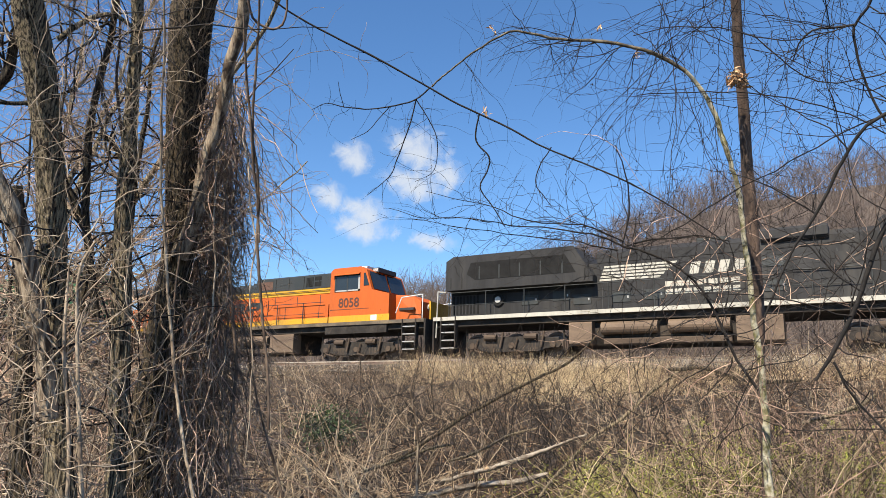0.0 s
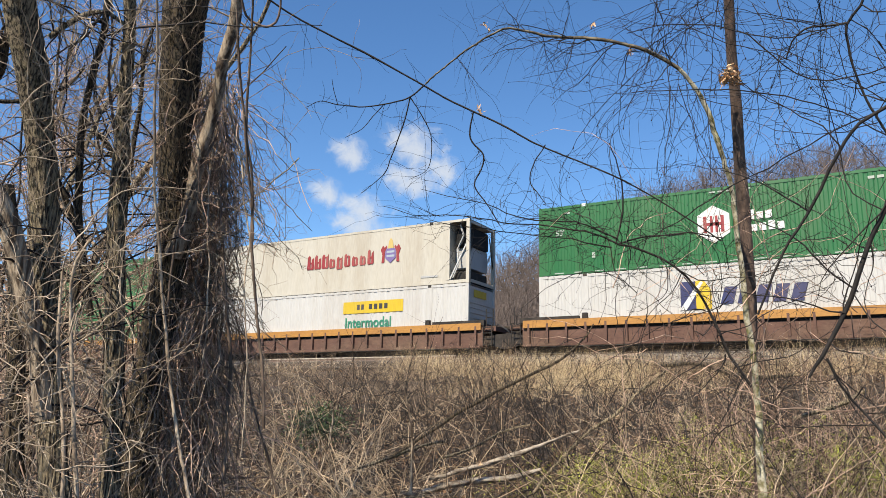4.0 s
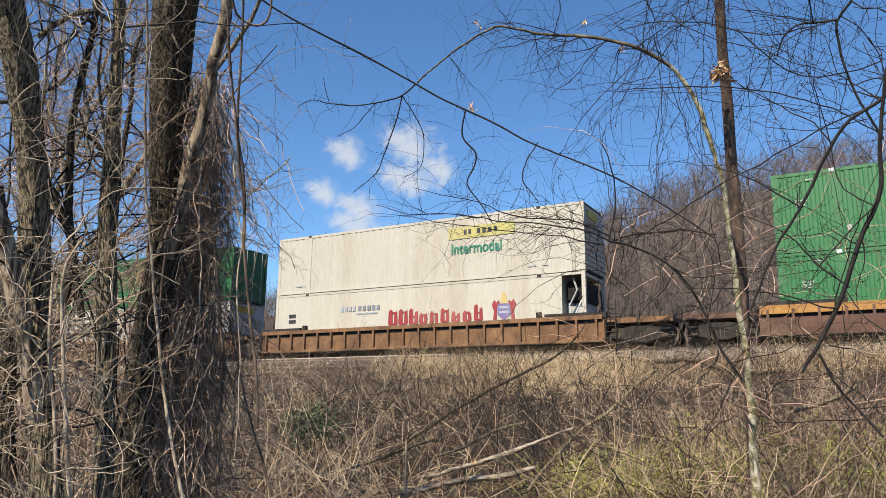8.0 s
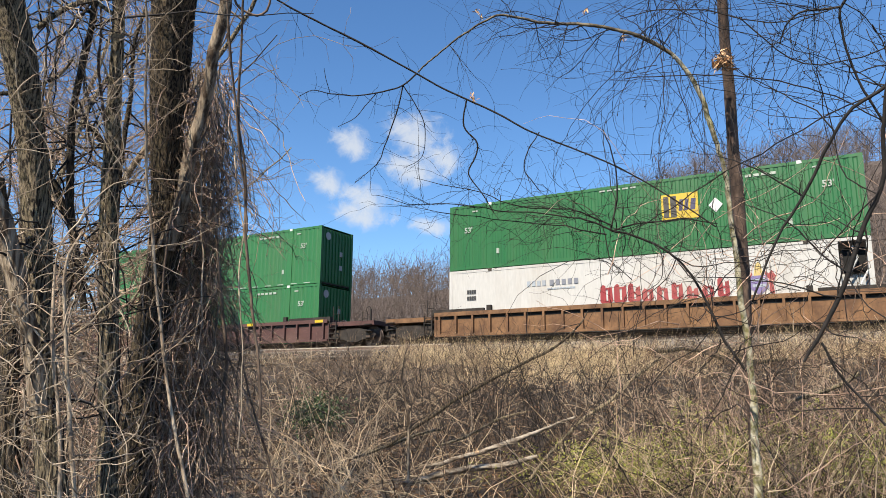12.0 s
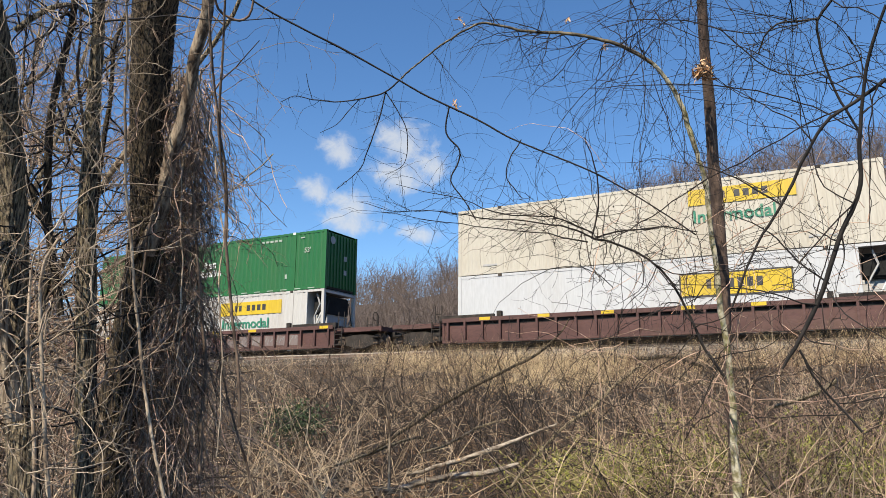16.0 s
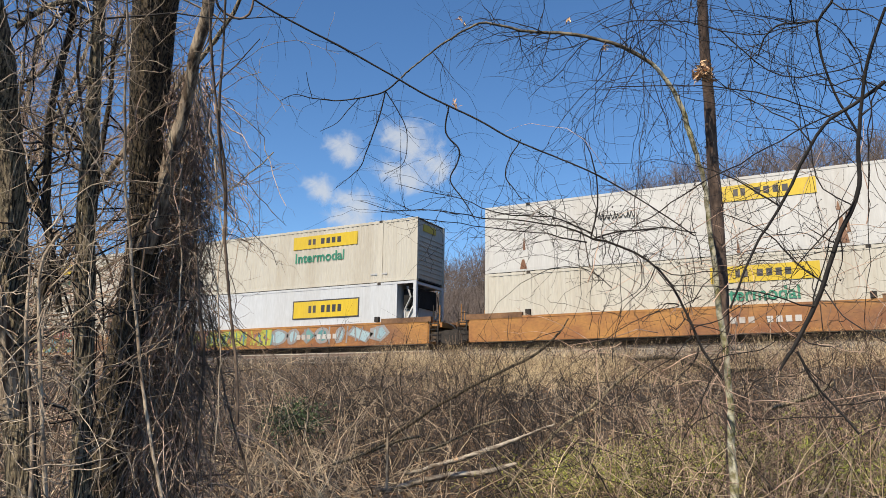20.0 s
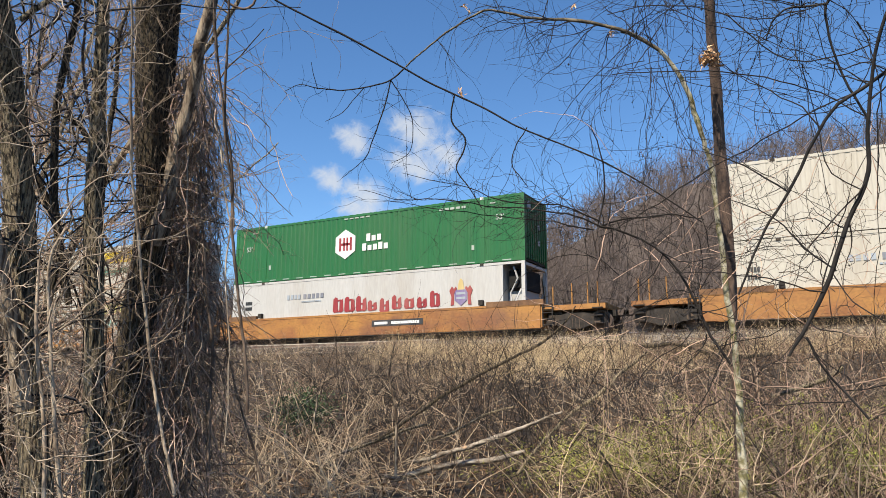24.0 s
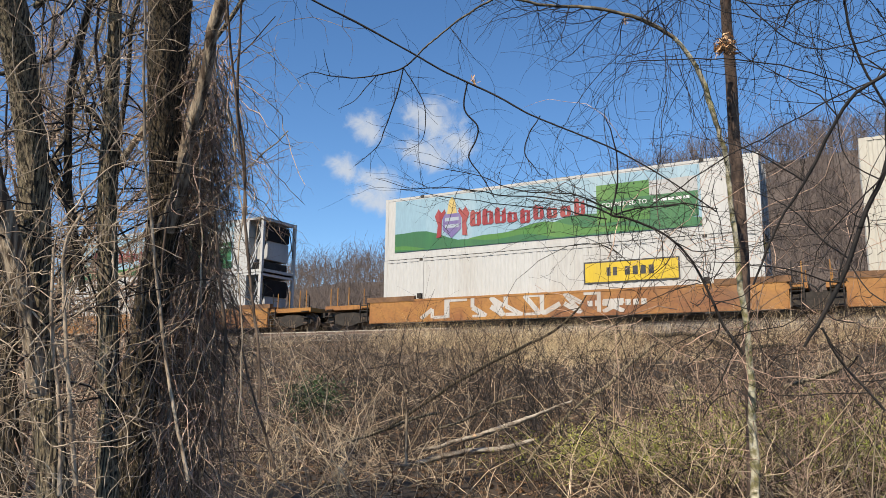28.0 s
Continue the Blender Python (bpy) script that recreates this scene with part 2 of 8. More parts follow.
TANK = surface("dusty brown tank steel", (0.165, 0.112, 0.071), 0.75, 0.1, (0.10, 0.07, 0.05), 1.2, 0.7, 0.1, (0.5, 1, 1.6), 14, (0.26, 0.19, 0.12), 0.4, 0.03)
WHEEL = surface("worn wheel steel", (0.13, 0.10, 0.085), 0.6, 0.6, (0.07, 0.05, 0.04), 4, 0.6, 0.1)
DARK_GLASS = surface("dark tinted glass", (0.02, 0.025, 0.028), 0.08, 0.0, (0.016, 0.02, 0.022), 2, 0.5, 0)
CAR_YELLOW = surface("weathered yellow-orange car paint", (0.331, 0.159, 0.0318), 0.7, 0, (0.191, 0.0732, 0.0254), 0.6, 0.45, 0.08, (0.8, 0.8, 1.3), 9, (0.108, 0.054, 0.035), 0.8, 0.05)
CAR_SILL = surface("yellow-orange sill paint", (0.357, 0.178, 0.0318), 0.6, 0, (0.254, 0.115, 0.0254), 0.9, 0.8, 0.05, (0.6, 0.6, 1.6), 9, (0.127, 0.0572, 0.0254), 0.5, 0.05)
CAR_RUST = surface("rusty brown car steel", (0.184, 0.0957, 0.0413), 0.85, 0, (0.0761, 0.0382, 0.0204), 1.1, 0.4, 0.15, (1.2, 0.7, 0.9), 10, (0.23, 0.127, 0.054), 0.6, 0.05)
CAR_MAROON = surface("dull maroon car paint", (0.0791, 0.0331, 0.0279), 0.75, 0, (0.0477, 0.0216, 0.0191), 0.9, 0.6, 0.08, (0.6, 0.6, 1.6), 9, (0.14, 0.0887, 0.0699), 0.45, 0.05)
CAR_BROWN = surface("dusty red-brown car steel", (0.115, 0.0585, 0.0394), 0.85, 0, (0.0636, 0.0331, 0.0254), 0.9, 0.6, 0.1, (0.7, 0.7, 1.5), 10, (0.178, 0.121, 0.0761), 0.55, 0.05)
SPRAY_WHITE = paint("white spray paint", (0.403, 0.382, 0.353), 0.6, (0.216, 0.144, 0.0864), 0.6)
SPRAY_SMEAR = paint("thin greyish spray paint", (0.17, 0.135, 0.125), 0.6, (0.1, 0.06, 0.055), 0.7)
SPRAY_GREY = paint("grey spray paint", (0.221, 0.208, 0.2), 0.6, (0.102, 0.068, 0.0595), 0.6)
SPRAY_LIME = paint("lime spray paint", (0.33, 0.33, 0.045), 0.6, (0.2, 0.2, 0.05), 0.6)
SPRAY_BLUE = paint("pale blue spray paint", (0.216, 0.324, 0.36), 0.6, (0.432, 0.432, 0.396), 0.5)
SPRAY_TEAL = paint("teal spray paint", (0.07, 0.19, 0.19), 0.6, (0.2, 0.3, 0.26), 0.5)
SPRAY_PLUM = paint("plum spray paint", (0.16, 0.08, 0.13), 0.6, (0.25, 0.16, 0.16), 0.5)
SPRAY_BLACK = paint("dark spray paint", (0.06, 0.055, 0.06), 0.6, (0.2, 0.15, 0.12), 0.3)
STEEL_GREY = paint("grey galvanised steel", (0.36, 0.36, 0.35), 0.5, (0.2, 0.18, 0.15), 0.4)


def cloud_material():
    m = bpy.data.materials.new("thin white cloud")
    m.use_nodes = True
    nd, ln = m.node_tree.nodes, m.node_tree.links
    nd.remove(nd["Principled BSDF"])
    co, info = nd.new("ShaderNodeTexCoord"), nd.new("ShaderNodeObjectInfo")
    add = nd.new("ShaderNodeVectorMath")
    add.operation = "ADD"
    ln.new(co.outputs["Object"], add.inputs[0])
    ln.new(info.outputs["Random"], add.inputs[1])
    n = nd.new("ShaderNodeTexNoise")
    n.inputs["Scale"].default_value, n.inputs["Detail"].default_value, n.inputs["Roughness"].default_value = 0.011, 7.0, 0.62
    n.inputs["Distortion"].default_value = 0.4
    ln.new(add.outputs[0], n.inputs["Vector"])
    ext = nd.new("ShaderNodeVectorMath")
    ext.operation = "LENGTH"
    gen = nd.new("ShaderNodeVectorMath")
    gen.operation = "MULTIPLY_ADD"
    gen.inputs[1].default_value, gen.inputs[2].default_value = (2, 2, 0), (-1, -1, 0)
    ln.new(co.outputs["Generated"], gen.inputs[0])
    ln.new(gen.outputs[0], ext.inputs[0])
    fall = nd.new("ShaderNodeMapRange")
    fall.inputs["From Min"].default_value, fall.inputs["From Max"].default_value = 1.0, 0.15
    fall.inputs["To Min"].default_value, fall.inputs["To Max"].default_value = -0.32, 0.26
    ln.new(ext.outputs["Value"], fall.inputs["Value"])
    s = nd.new("ShaderNodeMath")
    s.operation = "ADD"
    ln.new(fall.outputs[0], s.inputs[0])
    ln.new(n.outputs["Fac"], s.inputs[1])
    a = nd.new("ShaderNodeMapRange")
    a.interpolation_type = "SMOOTHSTEP"
    a.inputs["From Min"].default_value, a.inputs["From Max"].default_value = 0.36, 0.80
    a.inputs["To Min"].default_value, a.inputs["To Max"].default_value = 0.0, 0.8
    ln.new(s.outputs[0], a.inputs["Value"])
    em, tr, mx = nd.new("ShaderNodeEmission"), nd.new("ShaderNodeBsdfTransparent"), nd.new("ShaderNodeMixShader")
    em.inputs["Color"].default_value, em.inputs["Strength"].default_value = (0.84, 0.88, 0.93, 1), 0.50
    ln.new(a.outputs[0], mx.inputs[0])
    ln.new(tr.outputs[0], mx.inputs[1])
    ln.new(em.outputs[0], mx.inputs[2])
    ln.new(mx.outputs[0], nd["Material Output"].inputs["Surface"])
    return m


# ---- mesh helpers ----
class Shape:
    """Collects vertices and faces for one mesh."""

    def __init__(self):
        self.v, self.f = [], []

    def add(self, verts, faces):
        n = len(self.v)
        self.v.extend(tuple(p) for p in verts)
        self.f.extend(tuple(i + n for i in q) for q in faces)
        return self

    def box(self, x0, x1, y0, y1, z0, z1, cut=0.0):
        """A box; cut bevels its four long upper and lower edges along x."""
        if not cut:
            v = [(x, y, z) for x in (x0, x1) for y in (y0, y1) for z in (z0, z1)]
            return self.add(v, [(0, 1, 3, 2), (4, 6, 7, 5), (0, 4, 5, 1), (2, 3, 7, 6), (0, 2, 6, 4), (1, 5, 7, 3)])
        return self.prism([(y0 + cut, z0), (y1 - cut, z0), (y1, z0 + cut), (y1, z1 - cut), (y1 - cut, z1), (y0 + cut, z1), (y0, z1 - cut), (y0, z0 + cut)], x0, x1)

    def prism(self, section, x0, x1):
        """Extrudes a section of (y, z) points, anticlockwise seen from +x, from x0 to x1."""
        n = len(section)
        v = [(x0, y, z) for y, z in section] + [(x1, y, z) for y, z in section]
        f = [(i, (i + 1) % n, n + (i + 1) % n, n + i) for i in range(n)]
        return self.add(v, f + [tuple(range(n))[::-1], tuple(range(n, 2 * n))])

    def plate(self, outline, y0, y1):
        """Extrudes an outline of (x, z) points, clockwise seen from -y ... the near side, from y0 to y1."""
        n = len(outline)
        v = [(x, y0, z) for x, z in outline] + [(x, y1, z) for x, z in outline]
        f = [(i, (i + 1) % n, n + (i + 1) % n, n + i) for i in range(n)]
        return self.add(v, f + [tuple(range(n))[::-1], tuple(range(n, 2 * n))])

    def rod(self, a, b, r, n=6):
        a, b = Vector(a), Vector(b)
        q = (b - a).to_track_quat("Z", "Y")
        v = [p + q @ Vector((r * math.cos(k * 2 * math.pi / n), r * math.sin(k * 2 * math.pi / n), 0)) for p in (a, b) for k in range(n)]
        f = [(i, (i + 1) % n, n + (i + 1) % n, n + i) for i in range(n)]
        return self.add(v, f + [tuple(range(n))[::-1], tuple(range(n, 2 * n))])

    def path(self, pts, r, n=5):
        for a, b in zip(pts, pts[1:]):
            self.rod(a, b, r, n)
        return self

    def mesh(self, name):
        me = bpy.data.meshes.new(name)
        me.from_pydata(self.v, [], self.f)
        me.update()
        b = bmesh.new()
        b.from_mesh(me)
        bmesh.ops.recalc_face_normals(b, faces=b.faces)
        b.to_mesh(me)
        b.free()
        return me


def part(name, shape, material, parent=None, label=""):
    """Links a shape, or a mesh, as one object under its thing or part."""
    me = shape.mesh(name) if isinstance(shape, Shape) else shape
    if not me.materials:
        me.materials.append(material)
    ob = new(name, me)
    ob.parent = parent
    return tagged(ob, label)


def thing(name, label, category, group="", at=None):
    ob = new(name)
    ob.empty_display_size = 0.2
    if at is not None:
        ob.matrix_world = at
    return tagged(ob, label, category, group)


def tube_mesh(name, sets, material, smooth=True):
    """One mesh of many tubes. sets: (points M x N x 3, radii M x N, sides)."""
    vs, fs, base = [], [], 0
    for P, R, n in sets:
        P, R = np.asarray(P, float), np.asarray(R, float)
        M, N = R.shape
        t = np.gradient(P, axis=1)
        t /= np.linalg.norm(t, axis=2, keepdims=True) + 1e-9
        ref = np.where(np.abs(t[..., 2:3]) > 0.8, np.array([0.92, 0.38, 0.0]), np.array([0.0, 0.0, 1.0]))
        ref = ref[:, N // 2:N // 2 + 1, :]
        u = np.cross(t, ref)
        u /= np.linalg.norm(u, axis=2, keepdims=True) + 1e-9
        w = np.cross(t, u)
        a = np.arange(n) * 2 * np.pi / n
        ring = u[:, :, None, :] * np.cos(a)[None, None, :, None] + w[:, :, None, :] * np.sin(a)[None, None, :, None]
        vs.append((P[:, :, None, :] + ring * R[:, :, None, None]).reshape(-1, 3))
        i = np.arange(M * N * n).reshape(M, N, n)
        j = np.roll(i, -1, axis=2)
        q = np.stack([i[:, :-1], j[:, :-1], j[:, 1:], i[:, 1:]], -1).reshape(-1, 4)
        fs.append(q + base)
        base += M * N * n
    return quads(name, np.concatenate(vs), np.concatenate(fs), material, smooth)


def quads(name, v, q, material, smooth=False):
    me = bpy.data.meshes.new(name)
    k = q.shape[1]
    me.vertices.add(len(v))
    me.vertices.foreach_set("co", np.ascontiguousarray(v, np.float32).ravel())
    me.loops.add(q.size)
    me.loops.foreach_set("vertex_index", np.ascontiguousarray(q, np.int32).ravel())
    me.polygons.add(len(q))
    me.polygons.foreach_set("loop_start", np.arange(0, q.size, k, dtype=np.int32))
    me.polygons.foreach_set("use_smooth", np.full(len(q), smooth))
    me.update(calc_edges=True)
    me.materials.append(material)
    return me


def curve_through(ctrl, step=0.05, wiggle=0.0, rng=None):
    """Smooth polyline with radii through control points (x, y, z, r)."""
    c = np.array(ctrl, float)
    c = np.vstack([2 * c[0] - c[1], c, 2 * c[-1] - c[-2]])
    out = []
    for k in range(1, len(c) - 2):
        n = max(2, int(np.linalg.norm(c[k + 1, :3] - c[k, :3]) / step))
        s = np.linspace(0, 1, n, endpoint=False)[:, None]
        a, b, d, e = c[k - 1], c[k], c[k + 1], c[k + 2]
        out.append(0.5 * (2 * b + (d - a) * s + (2 * a - 5 * b + 4 * d - e) * s ** 2 + (3 * b - a - 3 * d + e) * s ** 3))
    p = np.vstack(out + [c[-2:-1]])
    p[:, 3] = np.maximum(p[:, 3], 0.0008)
    if wiggle:
        for ax in range(3):
            w = rng.normal(0, 1, len(p) + 8)
            p[:, ax] += wiggle * np.convolve(w, np.ones(9) / 3, "valid")
    return p[:, :3], p[:, 3]


def grow(start, way, length, radius, N, rng, droop=0.0, wiggle=0.25, tip=0.25, curl=0.0):
    """M wandering shoots: start and way M x 3, length and radius M. Returns points and radii."""
    M = len(start)
    P, R = np.empty((M, N, 3)), np.empty((M, N))
    d = way / (np.linalg.norm(way, axis=1, keepdims=True) + 1e-9)
    p = start.copy()
    bend = rng.normal(0, curl, (M, 3))
    for k in range(N):
        P[:, k] = p
        R[:, k] = radius * (1 - (1 - tip) * k / (N - 1))
        d = d + rng.normal(0, wiggle, (M, 3)) + bend
        d[:, 2] -= droop * (0.3 + k / N)
        d /= np.linalg.norm(d, axis=1, keepdims=True) + 1e-9
        p = p + d * (length / (N - 1))[:, None]
    return P, R


def offshoots(P, R, count, rng, length, spread=0.8, lo=0.15, hi=0.98, up=0.0, scale=0.55, N=7, droop=0.0, wiggle=0.25, tip=0.25, least=0.0, most=9.0):
    """count shoots off random places of the given tubes."""
    M, K = R.shape
    i = rng.integers(0, M, count)
    f = rng.uniform(lo, hi, count) * (K - 1)
    k = np.clip(f.astype(int), 0, K - 2)
    s = P[i, k] + (P[i, k + 1] - P[i, k]) * (f - k)[:, None]
    t = P[i, k + 1] - P[i, k]
    t /= np.linalg.norm(t, axis=1, keepdims=True) + 1e-9
    w = t * (1 - spread) + rng.normal(0, spread, (count, 3))
    w[:, 2] += up
    L = rng.uniform(length[0], length[1], count)
    return grow(s, w, L, np.clip(R[i, k] * scale, least, most), N, rng, droop, wiggle, tip)


# ---- ground ----
GRADE = 0.00587
RAIL_Z = 3.87
TRACK_Y = 29.47


def lift(x):
    return GRADE * np.clip(x, -450, 450)


def smooth(a, b, v):
    s = np.clip((v - a) / (b - a), 0, 1)
    return s * s * (3 - 2 * s)


def bumps(x, y, size, seed):
    """Cheap smooth unevenness from summed waves."""
    r = np.random.default_rng(seed)
    z = 0 * x
    for k in range(9):
        a, f, ph = r.uniform(0, 6.28), r.uniform(0.4, 1.6) / size, r.uniform(0, 6.28)
        z = z + np.sin((x * math.cos(a) + y * math.sin(a)) * f * 2 * math.pi + ph)
    return z / 9


def ground_z(x, y):
    x, y = np.asarray(x, float), np.asarray(y, float)
    bank = 0.25 * smooth(4, 10, y) + 2.75 * smooth(9.5, 25.5, y) * (0.92 + 0.08 * np.sin(x * 0.21)) + 0.32 * smooth(9.5, 13, y) * smooth(26, 22, y) * bumps(x, y, 3.0, 5) + 0.05 * bumps(x, y, 1.1, 6) * smooth(26.5, 24, y)
    bed = 0.62 * smooth(25.6, 27.4, y) + lift(x) * smooth(20, 26, y)
    far = -0.9 * smooth(31.8, 34.5, y)
    crest = 18.2 + 15.0 / (1 + np.exp(-(x + 36) / 7)) - 7 * smooth(-120, -260, x)
    hill = crest * smooth(44, 128, y) * (1 - 0.5 * smooth(150, 420, y)) + 1.2 * bumps(x, y, 40, 9) * smooth(60, 110, y)
    return bank + bed + far + hill * (1 - smooth(700, 2500, np.hypot(x, y)))


def grid_sheet(name, xs, ys, material):
    X, Y = np.meshgrid(xs, ys)
    v = np.stack([X, Y, ground_z(X, Y)], -1).reshape(-1, 3)
    i = np.arange(X.size).reshape(X.shape)
    q = np.stack([i[:-1, :-1], i[:-1, 1:], i[1:, 1:], i[1:, :-1]], -1).reshape(-1, 4)
    return quads(name, v, q, material, True)


def axis(*spans):
    return np.unique(np.round(np.concatenate([np.arange(a, b, s) for a, b, s in spans] + [[spans[-1][1]]]), 3))


ground = new("ground", grid_sheet("ground", axis((-4000, -600, 425), (-600, -90, 30), (-90, -40, 2.5), (-40, 12, 0.35), (12, 60, 3), (60, 600, 30), (600, 4000, 425)),
                                  axis((-4000, -400, 450), (-400, -40, 45), (-40, 4, 4), (4, 25.2, 0.35), (25.2, 34.8, 0.3), (34.8, 160, 3), (160, 600, 20), (600, 4000, 425)), EARTH))
tagged(ground, "uneven brown earth bank covered in leaf litter", "ground", kind="structure")
hillside = new("hillside", grid_sheet("hillside", axis((-420, -120, 20), (-120, 60, 3), (60, 420, 20)), axis((42, 170, 3), (170, 620, 30)), HILL_EARTH))
hillside.location.z = 0.08
tagged(hillside, "brown leaf-covered hillside beyond the track", "hill", kind="structure")
# ---- track ----
LEAN_TRACK = -math.degrees(math.atan(GRADE))


def build_track():
    rng = np.random.default_rng(4)
    bed = Shape()
    for k in range(90):
        x0 = -450 + k * 10
        bed.prism([(26.9, RAIL_Z - 0.62 + GRADE * x0), (32.1, RAIL_Z - 0.62 + GRADE * x0), (31.0, RAIL_Z - 0.155 + GRADE * x0), (27.9, RAIL_Z - 0.155 + GRADE * x0)], x0, x0 + 10.02)
    ob = new("ballast_bed", bed.mesh("ballast_bed"))
    ob.data.materials.append(BED)
    tagged(ob, "grey crushed stone bed under the rails", "ballast", kind="structure")
    stones = 9000
    x, y = rng.uniform(-40, 4, stones), rng.uniform(25.9, 28.3, stones)
    z = np.maximum(ground_z(x, y), RAIL_Z - 0.62 + GRADE * x + np.clip((y - 26.9) * 0.465, 0, 0.465)) + 0.005
    c = np.stack([x, y, z], 1)
    s = rng.uniform(0.018, 0.045, stones)
    oct_ = np.array([(1, 0, 0), (0, 1, 0), (-1, 0, 0), (0, -1, 0), (0, 0, 0.8), (0, 0, -0.8)], float)
    v = c[:, None] + (oct_[None] + rng.normal(0, 0.22, (stones, 6, 3))) * s[:, None, None]
    t = np.array([(0, 1, 4), (1, 2, 4), (2, 3, 4), (3, 0, 4), (1, 0, 5), (2, 1, 5), (3, 2, 5), (0, 3, 5)])
    f = (np.arange(stones) * 6)[:, None, None] + t[None]
    tagged(new("ballast_stones", quads("ballast_stones", v.reshape(-1, 3), f.reshape(-1, 3), GRAVEL)), "loose grey crushed stones on the track shoulder", "ballast", kind="stuff")
    m = pose(0, TRACK_Y, RAIL_Z, 0, -math.degrees(math.atan(GRADE)), 0)
    track = thing("railway_track", "railway track of two steel rails on dark timber ties", "track", at=m)
    for y in (-0.755, 0.755):
        foot = Shape().prism([(y - 0.07, -0.17), (y + 0.07, -0.17), (y + 0.07, -0.155), (y + 0.012, -0.135), (y + 0.012, -0.04), (y + 0.036, -0.03), (y + 0.036, -0.008), (y - 0.036, -0.008), (y - 0.036, -0.03), (y - 0.012, -0.04), (y - 0.012, -0.135), (y - 0.07, -0.155)], -450, 450)
        rail = part("rail", foot, RAIL_STEEL, track, "rust-brown steel rail")
        part("rail_head", Shape().prism([(y - 0.036, -0.008), (y + 0.036, -0.008), (y + 0.03, 0.0), (y - 0.03, 0.0)], -450, 450), RAIL_BRIGHT, rail, "polished bright rail head")
    # rail piece added to draw the pale line along the ballast
    extra = thing("extra_rail", "extra rail piece added on the ballast for a pale line", "rail", at=pose(-20.75, 27.7, RAIL_Z - 0.24 - GRADE * 20.75, 0, LEAN_TRACK, 0.2))
    section = [(-0.07, 0), (0.07, 0), (0.07, 0.015), (0.012, 0.035), (0.012, 0.12), (0.036, 0.135), (0.036, 0.165), (-0.036, 0.165), (-0.036, 0.135), (-0.012, 0.12), (-0.012, 0.035), (-0.07, 0.015)]
    part("web", Shape().prism(section, -5.4, 5.4), RAIL_STEEL, extra, "rusty rail web and foot")
    part("head", Shape().prism([(-0.040, 0.125), (0.040, 0.125), (0.040, 0.170), (-0.040, 0.170)], -5.41, 5.41), PALE_STEEL, extra, "pale strip over the rail head")
    tie = Shape().box(-0.11, 0.11, -1.3, 1.3, -0.36, -0.165).mesh("tie")
    tie.materials.append(TIE_WOOD)
    for k in range(110):
        ob = new("tie", tie)
        ob.parent = track
        ob.matrix_basis = pose(-44 + k * 0.51 + rng.normal(0, 0.015), rng.normal(0, 0.03), 0, 0, 0, rng.normal(0, 0.8))


build_track()

# ---- train ----
SPEED = 12.0
RIDERS, WHEELSETS = [], []
LEAN = -math.degrees(math.atan(GRADE))


def rail_pose(s, up=0.0):
    return pose(s, TRACK_Y, RAIL_Z + GRADE * s + up, 0, LEAN, 0)


def brand_row(owner, material, x0, x1, z0, z1, y, count, slant=0.0, gap=0.2, uneven=False, label=""):
    """A row of plain blocks standing for a brand word, each a part."""
    w = (x1 - x0) / count
    for k in range(count):
        a, b = x0 + k * w, x0 + (k + 1 - gap) * w
        top = z1 if not uneven or k % 3 == 0 else z0 + (z1 - z0) * (0.72 if k % 2 else 0.80)
        part("brand_block", Shape().plate([(a, z0), (b, z0), (b + slant, top), (a + slant, top)], y - 0.006, y + 0.01), material, owner, label)


WORDS = {}


def word(text, size):
    """Mesh of readable words in the built-in font, lying in the x-z plane, facing -y, starting at x = 0."""
    if (text, size) not in WORDS:
        cu = bpy.data.curves.new("word", "FONT")
        cu.body, cu.size, cu.extrude = text, size, 0.004
        cu.offset = size * 0.018
        tmp = new("word", cu)
        bpy.context.view_layer.update()
        me = bpy.data.meshes.new_from_object(tmp.evaluated_get(bpy.context.evaluated_depsgraph_get()))
        bpy.data.objects.remove(tmp)
        me.transform(Matrix.Rotation(radians(90), 4, "X"))
        WORDS[(text, size)] = me
    return WORDS[(text, size)].copy()


def lettering(text, size, x, y, z, material, parent, label, stretch=1.0):
    me = word(text, size)
    me.transform(Matrix.Diagonal((stretch, 1, 1, 1)))
    me.materials.clear()
    ob = part("lettering", me, material, parent, label)
    ob.location = (x, y, z)
    return ob


CL, CW, CH = 16.15, 2.59, 2.90


def corrugated(length, z0, z1, y, pitch, depth, side, shift=0.0):
    """A pressed side wall: ribs along x between z0 and z1, its outer face at y; side -1 or 1 tells which way is out."""
    n = int(length / pitch)
    xs, ys = [], []
    for k in range(n):
        a = -length / 2 + k * length / n
        p = length / n
        for f, d in ((0.0, 0), (0.38, 0), (0.52, 1), (0.84, 1), (0.98, 0)):
            xs.append(a + f * p)
            ys.append(y - side * depth * d)
    xs.append(length / 2)
    ys.append(y)
    m = len(xs)
    v = [(x + shift, q, z0) for x, q in zip(xs, ys)] + [(x + shift, q, z1) for x, q in zip(xs, ys)]
    f = [(i, i + 1, m + i + 1, m + i) for i in range(m - 1)]
    sh = Shape()
    sh.v, sh.f = v, f
    return sh


